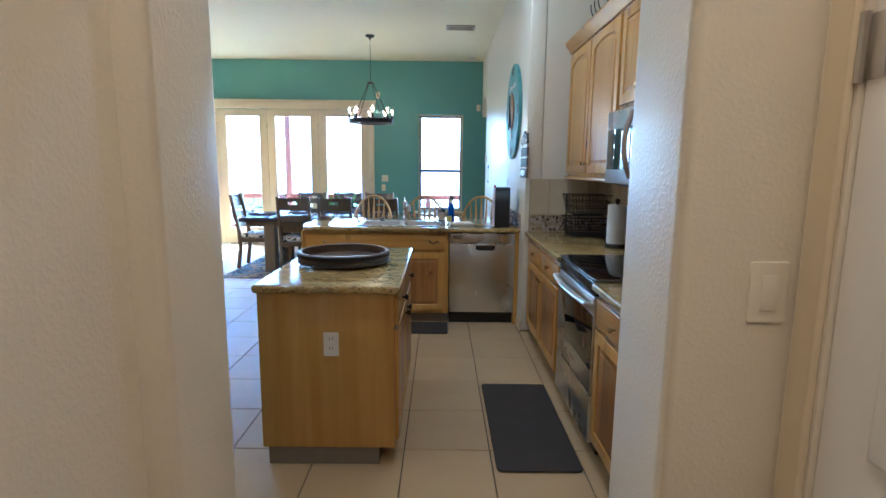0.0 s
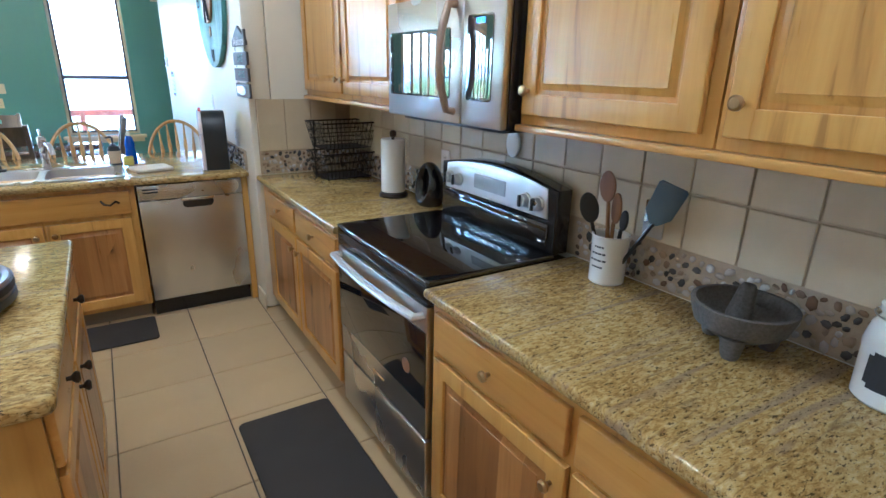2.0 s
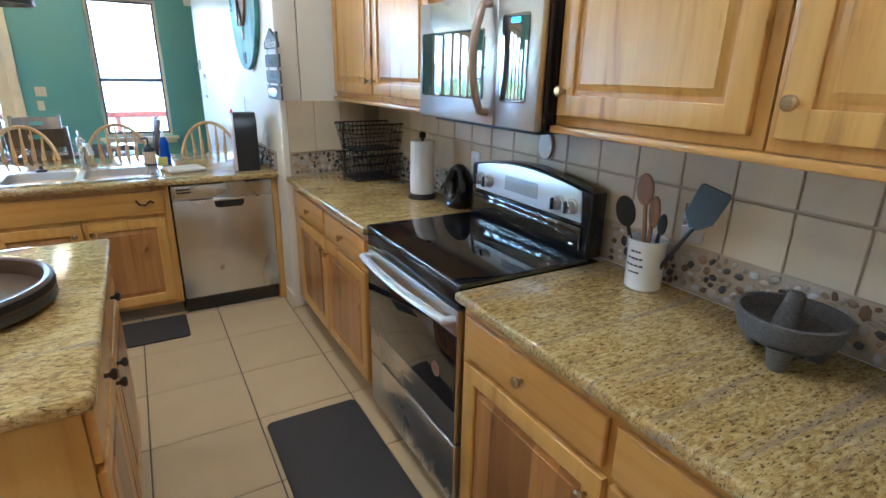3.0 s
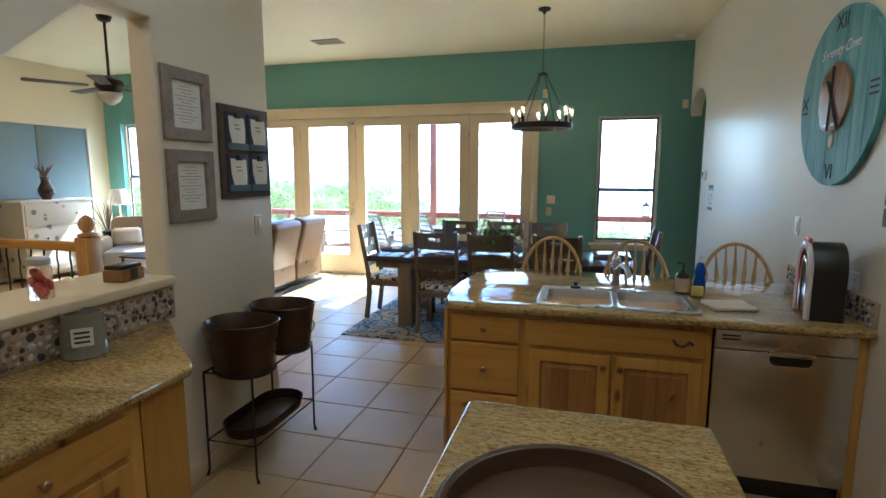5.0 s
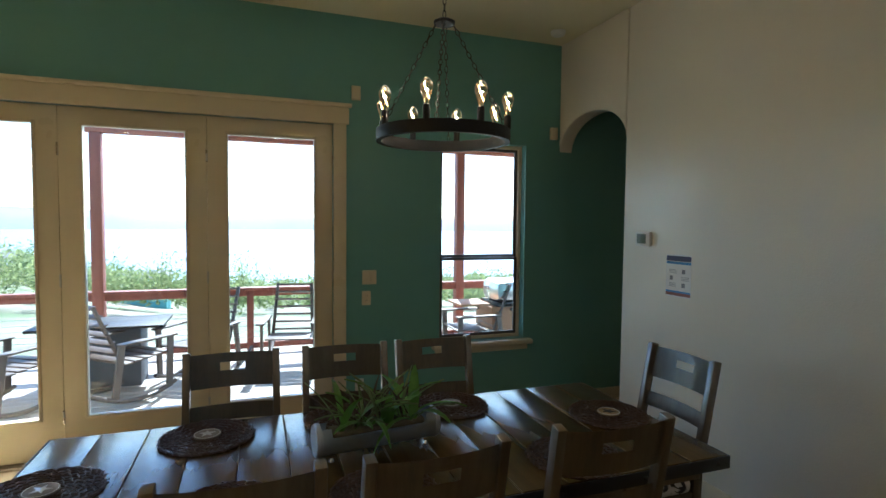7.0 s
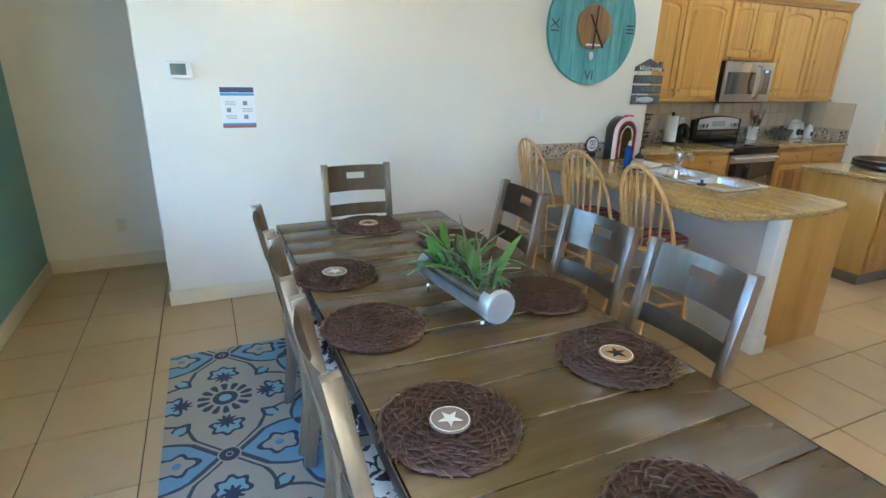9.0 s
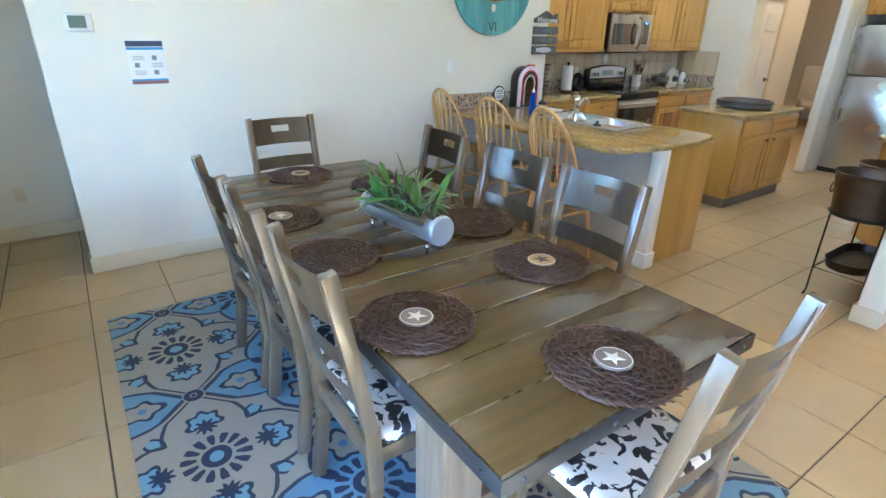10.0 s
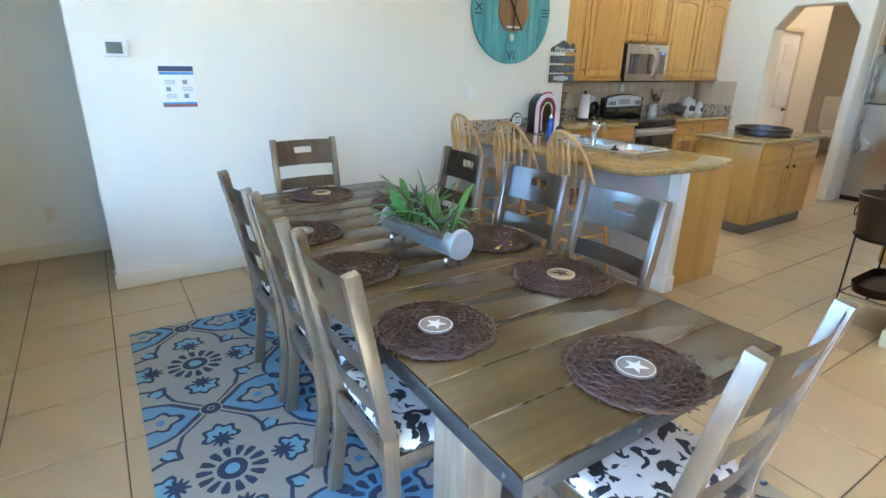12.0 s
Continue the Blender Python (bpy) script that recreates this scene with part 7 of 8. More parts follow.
def armchair(at):
    ac = thing("armchair", "tan upholstered armchair with grey seat and cream pillow", "armchair", at)
    part("seat", boxes([(-0.38, 0.38, -0.36, 0.40, 0.16, 0.44)], 0.05), fabric_grey, ac)
    bm = slab(round_rect(-0.42, 0.42, 0.40, 0.92, 0.12), 0.16, 0.05, res=3, m=Matrix.Translation((0, -0.34, 0)) @ Matrix.Rotation(radians(10), 4, "X") @ Matrix(((1, 0, 0, 0), (0, 0, 1, -0.08), (0, 1, 0, 0), (0, 0, 0, 1))))
    part("backrest", bm, fabric_tan, ac)
    for s in (-1, 1):
        part("arm", boxes([(s * 0.46 - 0.07, s * 0.46 + 0.07, -0.36, 0.38, 0.14, 0.62)], 0.06), fabric_tan, ac)
        for y in (-0.3, 0.32):
            part("foot", boxes([(s * 0.4 - 0.025, s * 0.4 + 0.025, y - 0.025, y + 0.025, 0, 0.15)], 0.004), espresso, ac)
    return ac


armchair(pose(-6.65, 9.95, 0, 0, 0, 215))
solid("pillow", slab(round_rect(-0.2, 0.2, -0.13, 0.13, 0.05), 0.11, 0.05, res=3), fabric_cream, "cream pillow on the armchair", "pillow", at=pose(-6.72, 9.86, 0.62, 75, 0, 215))
fl = thing("table_lamp", "table lamp with a pale tapered shade", "lamp", pose(-7.55, 10.55, 0.62))
part("base", turned([(0, 0), (0.07, 0), (0.075, 0.02), (0.03, 0.06), (0.045, 0.16), (0.02, 0.3), (0.012, 0.48), (0, 0.48)], 24), almond, fl)
part("shade", turned([(0.19, 0.46), (0.11, 0.72), (0.107, 0.72), (0.187, 0.46)], 36), fabric_cream, fl, "pale fabric lamp shade")
stb = thing("side_table", "small dark side table under the lamp", "table", pose(-7.55, 10.55, 0))
part("top", turned([(0, 0.60), (0.24, 0.60), (0.245, 0.61), (0.24, 0.62), (0, 0.62)], 32), espresso, stb)
for k in range(3):
    a = 2.1 * k
    part("leg", swept([(0.18 * math.cos(a), 0.18 * math.sin(a), 0.6), (0.22 * math.cos(a), 0.22 * math.sin(a), 0.0)], 0.014, 8), espresso, stb)
ot = thing("coffee_table", "low dark metal table beside the armchair", "table", pose(-5.75, 9.35, 0))
part("top", slab(round_rect(-0.3, 0.3, -0.3, 0.3, 0.03), 0.02, 0.004, m=Matrix.Translation((0, 0, 0.44))), black_iron, ot)
for x in (-0.26, 0.26):
    for y in (-0.26, 0.26):
        part("leg", boxes([(x - 0.012, x + 0.012, y - 0.012, y + 0.012, 0, 0.44)]), black_iron, ot)
rl = thing("stair_railing", "oak stair railing with dark twisted iron balusters", "railing", pose(-3.62, 6.56, 0))
nw = part("newel_post", boxes([(-0.065, 0.065, -0.065, 0.065, 0, 1.10)], 0.008), oak, rl)
part("finial", turned([(0.05, 1.101), (0.07, 1.11), (0.07, 1.125), (0.03, 1.14), (0.055, 1.17), (0.062, 1.205), (0.045, 1.25), (0.015, 1.275), (0, 1.278)], 28), oak, nw)
part("handrail", boxes([(-3.6, -0.065, -0.035, 0.035, 0.98, 1.055)], 0.014), pine_x, rl)
part("bottom_rail", boxes([(-3.6, -0.065, -0.03, 0.03, 0.06, 0.10)], 0.006), pine_x, rl)
part("knee_brace", bar(bmesh.new(), (-0.06, 0, 0.45), (-0.55, 0, 0.10), 0.05, 0.06, (0, 1, 0), 0.006), oak, rl)
for k in range(24):
    x = -0.20 - 0.14 * k
    bl = part("baluster", swept([(x + 0.003 * math.cos(9 * j), 0.003 * math.sin(9 * j), 0.10 + 0.88 * j / 14) for j in range(15)], 0.0075, 6), black_iron, rl)
    if k % 3 == 1:
        part("basket_knot", turned([(0.006, 0.32), (0.022, 0.36), (0.026, 0.40), (0.022, 0.44), (0.006, 0.48)], 10, (x, 0, 0)), black_iron, bl)
fan = thing("ceiling_fan", "bronze ceiling fan with a glass bowl light", "fan", pose(-4.95, 8.13, 0))
part("canopy", turned([(0, CEIL - 0.001), (0.08, CEIL - 0.001), (0.06, CEIL - 0.05), (0.02, CEIL - 0.07), (0, CEIL - 0.07)], 24), bronze_dark, fan)
part("downrod", swept([(0, 0, CEIL - 0.06), (0, 0, 2.68)], 0.014, 10), bronze_dark, fan)
part("motor", turned([(0, 2.69), (0.05, 2.68), (0.14, 2.63), (0.15, 2.58), (0.12, 2.53), (0.06, 2.50), (0, 2.50)], 32), bronze_dark, fan)
part("light_bowl", turned([(0.12, 2.50), (0.125, 2.47), (0.09, 2.41), (0.03, 2.37), (0, 2.365)], 28), ceramic, fan, "frosted glass bowl")
for k in range(5):
    a = radians(72 * k + 20)
    m = Matrix.Rotation(a, 4, "Z") @ Matrix.Translation((0, 0, 2.56)) @ Matrix.Rotation(radians(4), 4, "X")
    part("blade", slab([(0.2, -0.055), (0.75, -0.075), (0.78, -0.05), (0.78, 0.05), (0.75, 0.075), (0.2, 0.055)], 0.008, 0.002, m=m), dark_board, fan)

# chair seen through the hall
hc = thing("upholstered_chair", "pale upholstered chair with nailhead trim", "chair", pose(1.72, -1.45, 0, 0, 0, 30))
part("seat", boxes([(-0.26, 0.26, -0.24, 0.28, 0.38, 0.50)], 0.03), fabric_cream, hc)
part("backrest", boxes([(-0.27, 0.27, -0.32, -0.24, 0.45, 1.08)], 0.03), fabric_cream, hc)
for x in (-0.22, 0.22):
    for y in (-0.26, 0.22):
        part("leg", boxes([(x - 0.022, x + 0.022, y - 0.022, y + 0.022, 0, 0.39)], 0.004), espresso, hc)


# ---- recessed ceiling lights: assumed fittings, none of them seen ----
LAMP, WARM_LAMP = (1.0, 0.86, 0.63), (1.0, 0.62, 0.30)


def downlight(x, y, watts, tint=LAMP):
    d = thing("recessed_light", "assumed round recessed ceiling light with white trim", "ceiling light", pose(x, y, CEIL), "recessed ceiling lights")
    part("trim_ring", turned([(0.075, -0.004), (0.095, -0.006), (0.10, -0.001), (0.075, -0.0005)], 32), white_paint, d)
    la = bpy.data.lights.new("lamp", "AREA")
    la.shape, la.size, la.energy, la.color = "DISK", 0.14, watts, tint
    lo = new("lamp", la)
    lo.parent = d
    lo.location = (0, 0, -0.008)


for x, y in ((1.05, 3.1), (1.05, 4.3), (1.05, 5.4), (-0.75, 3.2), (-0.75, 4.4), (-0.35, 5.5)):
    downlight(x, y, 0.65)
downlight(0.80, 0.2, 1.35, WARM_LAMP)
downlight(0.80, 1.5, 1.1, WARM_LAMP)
# unseen living room fittings, added for warm light on the pass-through jamb
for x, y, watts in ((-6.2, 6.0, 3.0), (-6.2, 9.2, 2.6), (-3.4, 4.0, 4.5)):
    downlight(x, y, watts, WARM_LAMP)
for k in range(8):
    a = radians(45 * k + 12)
    bl_ = bpy.data.lights.new("bulb_light", "POINT")
    bl_.energy, bl_.color, bl_.shadow_soft_size = 0.2, (1.0, 0.72, 0.42), 0.004
    bo_ = new("bulb_light", bl_)
    bo_.parent = ch
    bo_.location = (0.31 * math.cos(a), 0.31 * math.sin(a), RZ + 0.15)


# ---- deck and distance ----
DZ = -0.18
dk = thing("deck", "weathered deck boards outside the glazed doors", "deck", kind="structure")
for k in range(24):
    y = 11.09 + 0.147 * k
    part("board", boxes([(-9.0, 5.0, y, y + 0.139, DZ - 0.03, DZ)], 0.003), deck_wood, dk)
part("joists", boxes([(-9.0 + 1.4 * k, -8.95 + 1.4 * k, 11.08, 14.6, DZ - 0.25, DZ - 0.031) for k in range(11)]), redwood, dk)
rw = thing("deck_railing", "red-stained deck railing with wire infill", "railing")
RY = 14.5
part("top_rail", boxes([(-9.0, 5.0, RY - 0.07, RY + 0.07, 0.725, 0.765)], 0.005), redwood, rw)
part("sub_rail", boxes([(-9.0, 5.0, RY - 0.02, RY + 0.02, 0.64, 0.724)], 0.004), redwood, rw)
part("low_rail", boxes([(-9.0, 5.0, RY - 0.02, RY + 0.02, DZ + 0.08, DZ + 0.16)], 0.004), redwood, rw)
for x in (-8.4, -6.7, -4.95, -1.2, 0.45, 3.4):
    part("rail_post", boxes([(x - 0.045, x + 0.045, RY - 0.045, RY + 0.045, DZ, 0.72)], 0.005), redwood, rw)
for k in range(6):
    part("wire", swept([(-9.0, RY, DZ + 0.24 + 0.075 * k), (5.0, RY, DZ + 0.24 + 0.075 * k)], 0.003, 5), galvanized, rw)
rf = thing("porch_roof", "stained wooden porch roof over part of the deck", "roof", kind="structure")
cedar = wood("cedar_soffit", 1, (0.50, 0.29, 0.14), (0.42, 0.22, 0.10), (0.3, 0.14, 0.06), rough=0.6)
for k in range(21):
    x = -1.75 + 0.32 * k
    part("soffit_board", boxes([(x, x + 0.312, 11.06, 14.9, 2.98, 3.02)], 0.003), cedar, rf)
part("beam", boxes([(-3.15, 5.2, RY - 0.07, RY + 0.07, 2.80, 2.97)], 0.006), redwood, rf)
part("roof_deck", boxes([(-1.78, 5.3, 11.06, 15.0, 3.03, 3.10)]), plain("roof_felt", (0.1, 0.09, 0.08), 0.9), rf)
for x in (-3.03, 1.95):
    ps_ = thing("porch_post", "red-stained square porch post", "post", pose(x, RY, DZ), "porch posts")
    part("shaft", boxes([(-0.065, 0.065, -0.072, 0.072, 0, 2.80 - DZ)], 0.008), redwood, ps_)


def rocking_chair(at, label):
    c = thing("rocking_chair", label, "chair", at, "rocking chairs on the deck")
    for k in range(7):
        f = k / 6
        z, y = 0.46 + 0.56 * f, -0.215 - 0.235 * f
        w = 0.26 - 0.05 * max(f - 0.75, 0) * 4
        part("back_slat", bar(bmesh.new(), (-w, y, z), (w, y, z), 0.07, 0.014, (0, -0.24, 0.56), 0.004), plastic_grey, c)
    for s in (-1, 1):
        part("back_stile", bar(bmesh.new(), (s * 0.25, -0.19, 0.40), (s * 0.22, -0.465, 1.04), 0.04, 0.025, (0, 1, 0), 0.004), plastic_grey, c)
    for k in range(5):
        y = -0.18 + 0.11 * k
        part("seat_slat", boxes([(-0.27, 0.27, y, y + 0.095, 0.40 + 0.008 * k, 0.42 + 0.008 * k)], 0.004), plastic_grey, c)
    for s in (-1, 1):
        part("arm", slab(round_rect(s * 0.32 - 0.05, s * 0.32 + 0.05, -0.28, 0.38, 0.03), 0.022, 0.006, m=Matrix.Translation((0, 0, 0.62))), plastic_grey, c)
        part("front_leg", bar(bmesh.new(), (s * 0.31, 0.30, 0.06), (s * 0.31, 0.32, 0.62), 0.03, 0.07, (0, 1, 0), 0.004), plastic_grey, c)
        part("back_leg", bar(bmesh.new(), (s * 0.31, -0.32, 0.09), (s * 0.31, -0.24, 0.62), 0.03, 0.07, (0, 1, 0), 0.004), plastic_grey, c)
        part("rocker", swept([(s * 0.31, -0.62 + 0.1 * k, 0.03 + 0.55 * (-0.12 + 0.1 * (k - 5)) ** 2) for k in range(11)], 0.024, 8), plastic_grey, c)
    return c


r1 = rocking_chair(pose(-4.55, 12.75, DZ, 0, 0, -62), "weathered grey slatted rocking chair on the deck")
for x, y, rz in ((-3.45, 12.85, -30), (-2.45, 13.0, -42), (-1.75, 13.5, 150), (-6.1, 12.6, -40), (-0.7, 13.6, 170), (1.75, 13.4, 90)):
    copy_thing(r1, pose(x, y, DZ, 0, 0, rz))
dt = thing("deck_table", "low dark table on the deck", "table", pose(-2.75, 13.55, DZ))
part("top", boxes([(-0.65, 0.65, -0.35, 0.35, 0.68, 0.71)], 0.006), black_iron, dt)
part("pedestal", boxes([(-0.4, 0.4, -0.2, 0.2, 0, 0.679)], 0.01), plain("slate_box", (0.10, 0.11, 0.13), 0.6), dt)
ln = thing("lantern", "black metal lantern on the deck rail", "lantern", pose(1.42, RY, 0.766))
part("base", boxes([(-0.07, 0.07, -0.07, 0.07, 0, 0.02)], 0.004), black_iron, ln)
part("roof", turned([(0.09, 0.20), (0.05, 0.25), (0.02, 0.27), (0.02, 0.29), (0, 0.29)], 4), black_iron, ln)
for x in (-0.06, 0.06):
    for y in (-0.06, 0.06):
        part("bar", boxes([(x - 0.006, x + 0.006, y - 0.006, y + 0.006, 0.02, 0.2)]), black_iron, ln)
part("loop", swept([(0.03 * math.cos(t), 0, 0.315 + 0.03 * math.sin(t)) for t in [2 * math.pi * k / 14 for k in range(14)]], 0.004, 5, True), black_iron, ln)
gr = thing("gas_grill", "stainless gas grill on a wooden cart on the deck", "grill", pose(2.45, 13.5, DZ))
part("cart", boxes([(-0.5, 0.5, -0.28, 0.28, 0.1, 0.72)], 0.01), cedar, gr)
part("hood", boxes([(-0.42, 0.42, -0.28, 0.28, 0.78, 1.08)], 0.09), stainless, gr)
part("firebox", boxes([(-0.42, 0.42, -0.28, 0.28, 0.721, 0.779)], 0.004), black_enamel, gr)
part("side_shelf", boxes([(-0.95, -0.51, -0.25, 0.25, 0.74, 0.77)], 0.004), cedar, gr)
for x in (-0.2, 0.0, 0.2):
    part("knob", turned([(0.025, 0), (0.022, 0.025), (0, 0.026)], 14, m=on(FACE_S, x, -0.28, 0.68)), black_plastic, gr)
for x in (-0.42, 0.42):
    part("foot", boxes([(x - 0.03, x + 0.03, -0.25, 0.25, 0, 0.1)]), black_iron, gr)

# ground: one sheet from the house to the lake and beyond
ys = [-60, -20, 0, 10, 15, 20, 28, 36, 46, 58, 72, 90, 110, 140, 175, 215, 260, 320, 400, 520, 700, 1000, 1500]
xs = [-1500, -900, -550, -350, -230, -160, -110, -75, -50, -34, -22, -12, -4, 4, 12, 22, 34, 50, 75, 110, 160, 230, 350, 550, 900, 1500]


def ground_z(x, y):
    d = max(y - 12, 0)
    ridge = 1 / (1 + math.exp(max(min((x + 0.34 * d) / (0.05 * d + 4), 40), -40)))
    z = -3.2 - 0.115 * d * (1 - 0.82 * ridge) if d < 330 else -3.2 - 37.95 * (1 - 0.82 * ridge) - 0.06 * (d - 330)
    if y < 15:
        z = min(z, -3.2)
    z += 1.2 * math.sin(x * 0.05 + 1) * math.sin(y * 0.043) * min(d / 40, 1)
    return max(z, -58.0)


bm = bmesh.new()
fy = sorted(set(ys + [y + (z - y) * f for y, z in zip(ys[4:16], ys[5:17]) for f in (0.5,)]))
fx = sorted(set(xs + [x + (z - x) * f for x, z in zip(xs[5:20], xs[6:21]) for f in (0.5,)]))
gv = [[bm.verts.new((x, y, ground_z(x, y))) for x in fx] for y in fy]
for j in range(len(fy) - 1):
    for i in range(len(fx) - 1):
        bm.faces.new((gv[j][i], gv[j][i + 1], gv[j + 1][i + 1], gv[j + 1][i]))
tagged(part("ground", bm, scrub), "dry scrubby hillside falling to a lake", "ground", kind="structure")
tagged(part("lake", B(-4500, 4500, 150, 4500, -46.5, -46.0), lake), "pale wide lake below the hill", "water", kind="structure")
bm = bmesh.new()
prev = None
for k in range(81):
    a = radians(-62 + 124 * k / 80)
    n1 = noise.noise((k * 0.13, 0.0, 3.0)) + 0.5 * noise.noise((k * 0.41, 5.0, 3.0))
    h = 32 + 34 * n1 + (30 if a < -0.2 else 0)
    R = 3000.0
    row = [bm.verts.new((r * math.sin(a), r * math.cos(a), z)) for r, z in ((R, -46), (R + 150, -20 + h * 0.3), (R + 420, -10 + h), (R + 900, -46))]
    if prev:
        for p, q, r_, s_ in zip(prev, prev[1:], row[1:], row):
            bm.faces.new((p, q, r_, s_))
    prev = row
tagged(part("backdrop", bm, hazed_hill), "low hills across the lake with haze put into their colour", "hills", kind="structure")

# woods on the slope: crowns of small leaves on short trunks
rng = np.random.default_rng(5)


def woods():
    verts, faces = [], []
    count = 0
    for k in range(2600):
        d = 46 + 200 * rng.random() ** 1.3
        a = radians(-60 + 115 * rng.random())
        x, y = d * math.sin(a), 14 + d * math.cos(a)
        if x > -2 and d < 48 + 10 * rng.random():
            continue
        if rng.random() < 0.42:
            continue
        z = ground_z(x, y)
        hgt = 3.0 + 3.4 * rng.random()
        side = min(max((x / d + 0.5) / 0.5, 0), 1)
        limit = (0.5 - 0.006 * d + rng.random()) * (1 - side) + (0.8 - 0.05 * d) * side
        hgt = min(hgt, max(limit - z, 1.2))
        w = hgt * (0.5 + 0.25 * rng.random())
        near = d < 60
        nl = 330 if near else (190 if d < 110 else 90)
        size = 0.20 if near else (0.30 if d < 110 else 0.5)
        lobes = rng.normal(0, 0.28, (6, 3)) * np.array([w, w, hgt * 0.45])
        c = lobes[rng.integers(0, 6, nl)] + rng.normal(0, 0.17, (nl, 3)) * np.array([w, w, hgt * 0.5])
        c[:, 2] += hgt * 0.62
        c[:, 2] = np.maximum(c[:, 2], 0.25)
        for p in c:
            n = rng.normal(0, 1, (3, 3)) * size * 0.55
            b = count
            verts.extend((p + n + np.array([x, y, z])).tolist())
            faces.append((b, b + 1, b + 2))
            count += 3
    me = bpy.data.meshes.new("woods")
    me.from_pydata(verts, [], faces)
    me.materials.append(foliage)
    return me


tagged(new("far_woods", woods()), "scrub oak and juniper woods on the hillside", "trees", kind="stuff")
for x, y, w, d_, h, c in ((-36, 92, 6, 5, 2.6, (0.70, 0.68, 0.62)), (-62, 110, 8, 6, 2.8, (0.62, 0.60, 0.56)), (-17, 96, 6, 4, 2.4, (0.20, 0.48, 0.50))):
    hs = thing("cottage", "small pale far-off cottage among the trees", "house", pose(x, y, max(ground_z(x, y), -9.5)), "far cottages")
    part("wall", boxes([(-w / 2, w / 2, -d_ / 2, d_ / 2, -3, h)]), plain("cottage_paint", c, 0.8), hs)
    part("roof", slab([(-d_ / 2 - 0.4, h), (d_ / 2 + 0.4, h), (0, h + 1.2)], w + 0.8, 0.0, m=Matrix(((0, 0, 1, -w / 2 - 0.4), (1, 0, 0, 0), (0, 1, 0, 0), (0, 0, 0, 1)))), plain("cottage_roof", (0.35, 0.33, 0.32), 0.7), hs)
    for k in (-1, 1):
        part("window", boxes([(k * w / 4 - 0.5, k * w / 4 + 0.5, -d_ / 2 - 0.03, -d_ / 2 - 0.001, 0.9, 2.0)]), black_glass, hs)


# ---- floor tiles ----
TP, GAP = 0.4475, 0.006
TX0, TY0 = 1.057, 3.776


def tile_mesh():
    return mesh_of("floor_tile", B(-(TP - GAP) / 2, (TP - GAP) / 2, -(TP - GAP) / 2, (TP - GAP) / 2, -0.012, 0.0, bevel=0.003, seg=1), floor_tile_mat, True)


_tile = tile_mesh()
_rest = bmesh.new()
for i in range(-21, 7):
    for j in range(-15, 17):
        cx, cy = TX0 + (i + 0.5) * TP, TY0 + (j + 0.5) * TP
        if not (-8.1 < cx < 3.5 and -2.5 < cy < 10.9):
            continue
        if -3.2 < cx < 2.4 and 2.6 < cy < 10.9:
            t = new("tile", _tile)
            t.parent = FLOOR
            t.location = (cx, cy, 0)
        else:
            box(_rest, cx - (TP - GAP) / 2, cx + (TP - GAP) / 2, cy - (TP - GAP) / 2, cy + (TP - GAP) / 2, -0.012, 0.0)
tagged(part("far_tiles", _rest, floor_tile_mat, FLOOR), kind="stuff")


# ---- tiles and pebbles on the walls ----
SP = 0.168
splash = thing("backsplash", "beige ceramic tiles with a river pebble border", "backsplash", kind="structure")
part("bed", boxes([(KIT - 0.006, KIT - 0.0005, 2.462, 5.798, CT1, 1.40), (1.56, KIT - 0.006, 5.794, 5.7995, CT1, 1.372), (1.56, KIT - 0.006, 2.4605, 2.466, CT1, 1.372)]), grout_light, splash)
_w = (SP - 0.004) / 2
_st = mesh_of("splash_tile", B(-0.004, 0.004, -_w, _w, -_w, _w, bevel=0.0025, seg=1), splash_tile_mat)
_sh = mesh_of("splash_tile_cut", B(-0.004, 0.004, -_w, _w, -0.056, 0.056, bevel=0.0025, seg=1), splash_tile_mat)
_ss = mesh_of("splash_tile_south", B(-_w, _w, -0.004, 0.004, -_w, _w, bevel=0.0025, seg=1), splash_tile_mat)


def piece(name, mesh, parent, loc, rot=None, scale=None):
    o = new(name, mesh)
    o.parent, o.location = parent, loc
    if rot:
        o.rotation_euler = rot
    if scale:
        o.scale = scale
    return o


PEB = 1.055
for k in range(20):
    y = 3.299 + SP * (k - 5) + SP / 2
    if 2.50 < y < 5.78:
        piece("tile", _st, splash, (KIT - 0.009, y, PEB + 0.004 + SP / 2))
        piece("tile", _sh, splash, (KIT - 0.009, y, PEB + 0.006 + SP + 0.058))
for k in range(4):
    x = 1.565 + _w + SP * k
    if x < KIT - 0.05:
        for z in (PEB + 0.004 + SP / 2, PEB + 0.004 + SP * 1.5):
            if z < 1.40:
                piece("tile", _ss, splash, (x, 5.791, min(z, 1.372 - _w)))
                piece("tile", _ss, splash, (x, 2.469, min(z, 1.372 - _w)))


def pebble_mesh(k):
    r = random.Random(k)
    bm = bmesh.new()
    bmesh.ops.create_icosphere(bm, subdivisions=1, radius=1.0)
    for v in bm.verts:
        v.co *= 1 + r.uniform(-0.14, 0.14)
    return mesh_of("pebble", bm, pebble, True, 180)


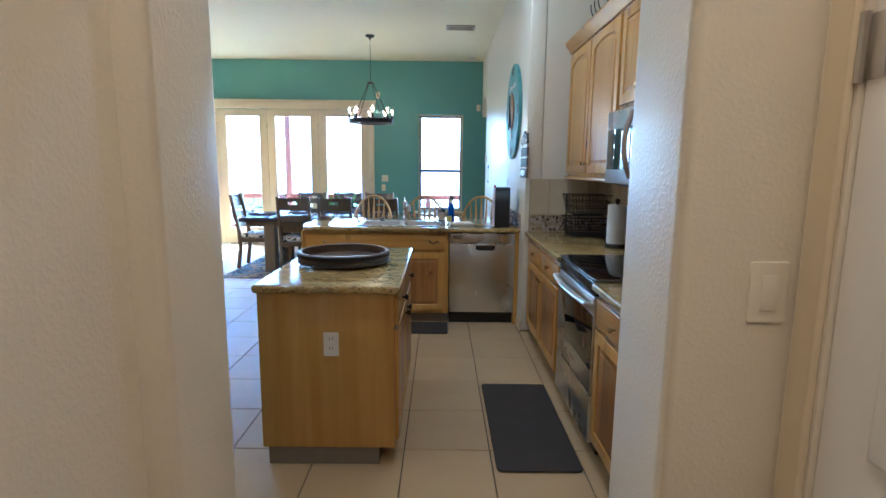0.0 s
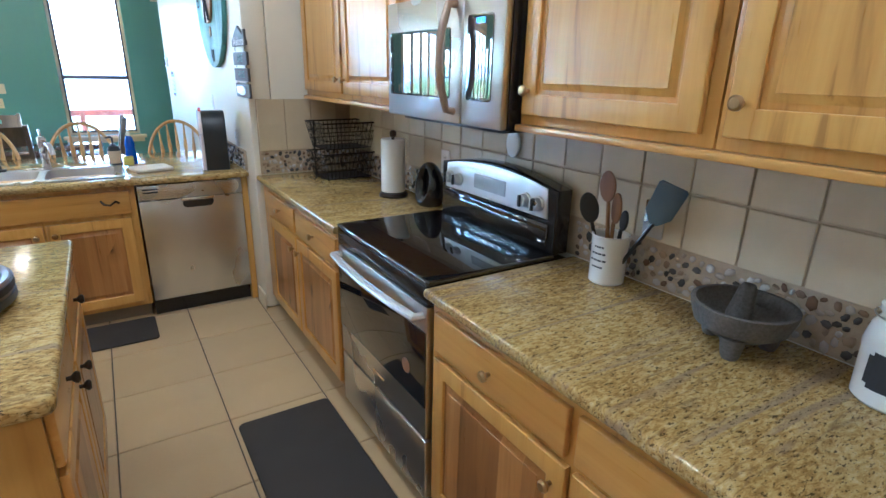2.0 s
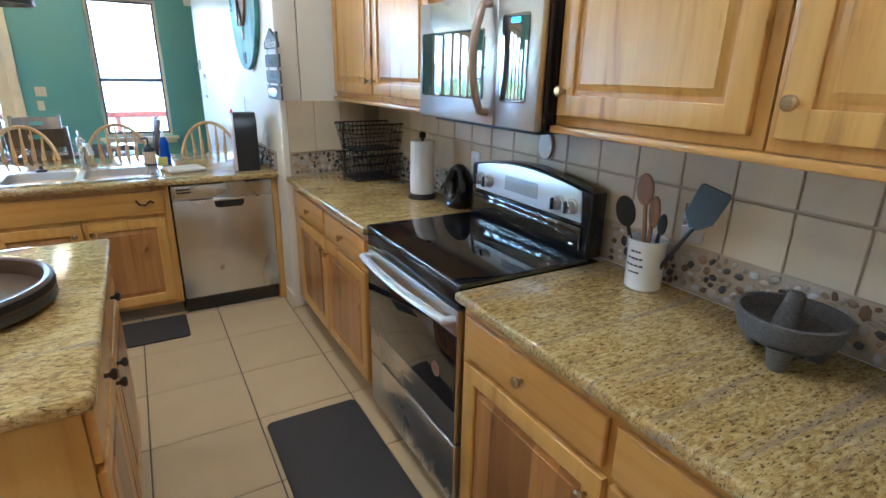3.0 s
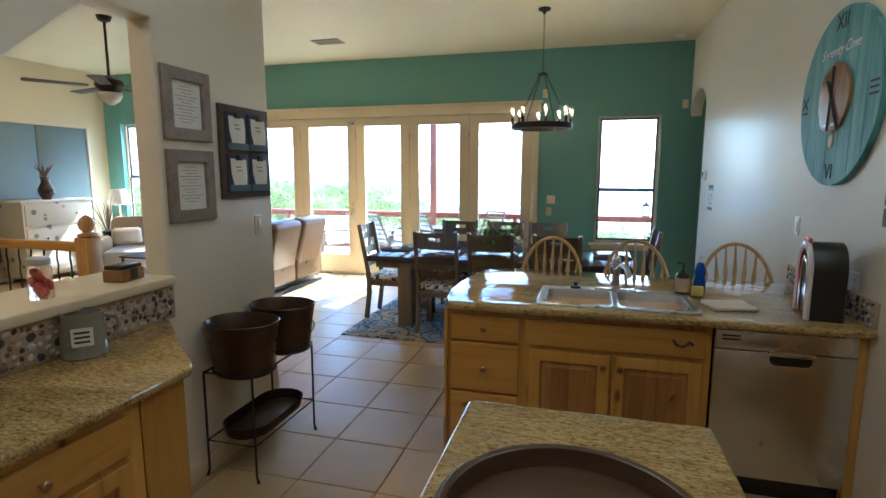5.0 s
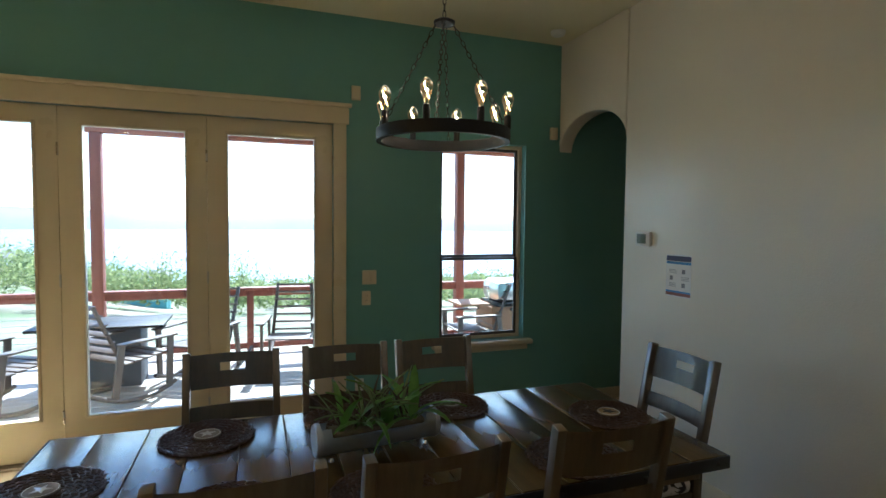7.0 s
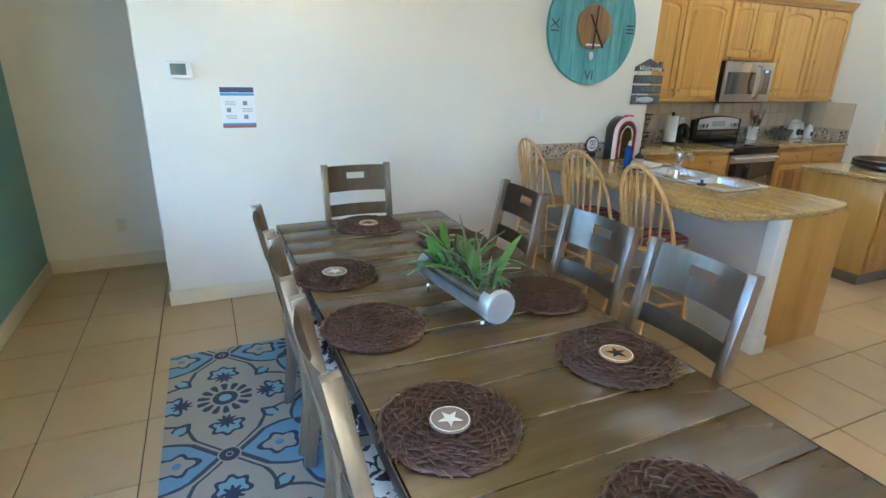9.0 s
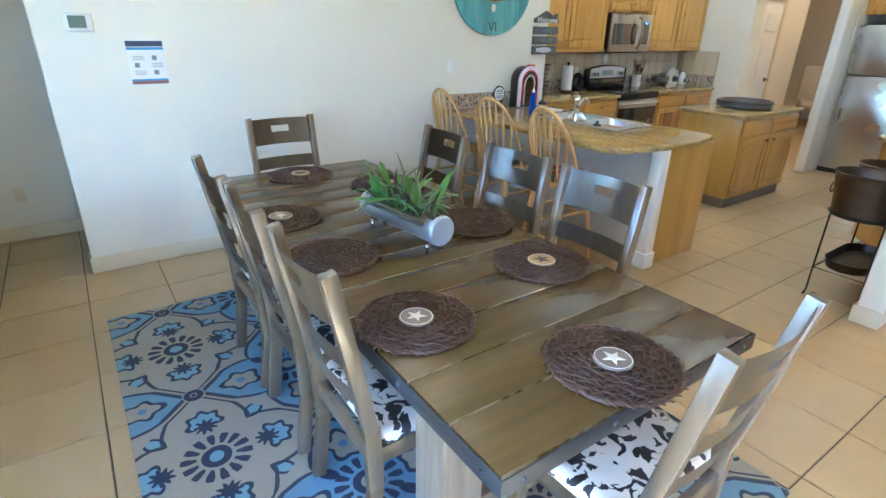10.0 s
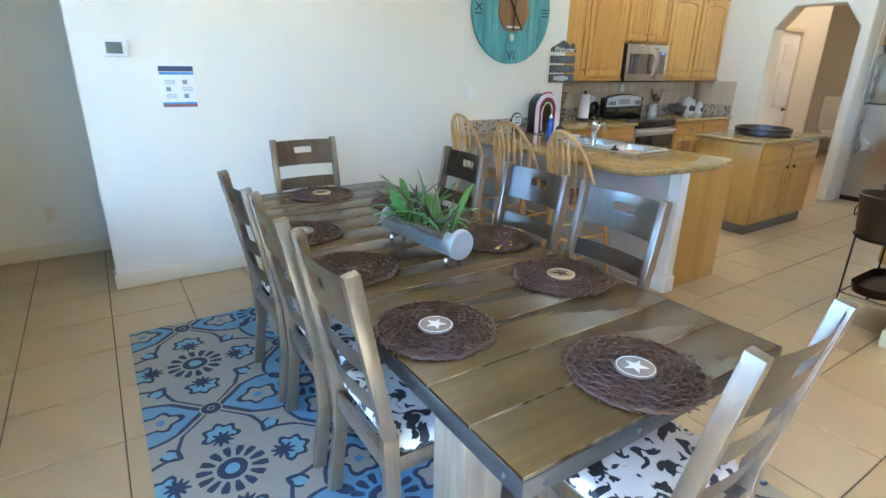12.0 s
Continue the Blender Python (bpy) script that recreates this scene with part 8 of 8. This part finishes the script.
PM = [pebble_mesh(k) for k in range(6)]
rp = random.Random(2)


def pebble_run(parent, axis, a0, a1, fixed, z0, z1, out, most=300):
    """River pebbles set in a strip along x or y, by dart throwing."""
    placed = []
    area = (a1 - a0) * (z1 - z0)
    tries = int(area * 60000)
    for _ in range(tries):
        r = rp.choice((1, 1, 0.75)) * rp.uniform(0.0105, 0.019)
        a, z = rp.uniform(a0 + r, a1 - r), rp.uniform(z0 + r, z1 - r)
        if all((a - b) ** 2 + (z - c) ** 2 > (r + s) ** 2 * 0.94 for b, c, s in placed):
            placed.append((a, z, r))
    for n_, (a, z, r) in enumerate(placed[:most]):
        loc = (a, fixed, z) if axis == "x" else (fixed, a, z)
        asp = rp.uniform(0.75, 1.25)
        sc = (r * asp, 0.007, r / asp) if axis == "x" else (0.007, r * asp, r / asp)
        piece("pebble", PM[n_ % 6], parent, loc, (rp.uniform(-0.6, 0.6), 0, 0) if axis == "y" else (0, rp.uniform(-0.6, 0.6), 0), sc)


pebble_run(splash, "y", 2.48, 3.72, KIT - 0.008, CT1 + 0.002, PEB, -1)
pebble_run(splash, "y", 4.49, 5.79, KIT - 0.008, CT1 + 0.002, PEB, -1, 260)
pebble_run(splash, "x", 1.57, 2.17, 5.792, CT1 + 0.002, PEB, -1)
pebble_run(splash, "x", 1.57, 2.17, 2.468, CT1 + 0.002, PEB, 1)
bar_strip = thing("bar_splash", "river pebble border over the bar top", "backsplash", kind="structure")
part("bed", boxes([(EAST - 0.012, EAST - 0.0005, 5.97, 7.06, CT1 + 0.001, 1.045)], 0.002), grout_light, bar_strip)
pebble_run(bar_strip, "y", 5.98, 7.05, EAST - 0.013, CT1 + 0.003, 1.043, -1)
led = thing("ledge_splash", "river pebble border under the ledge", "backsplash", kind="structure")
part("bed", boxes([(PILLAR + 0.0005, PILLAR + 0.012, 2.3, 5.33, CT1 + 0.001, 1.073)], 0.002), grout_light, led)
pebble_run(led, "y", 3.9, 5.325, PILLAR + 0.013, CT1 + 0.003, 1.072, 1)
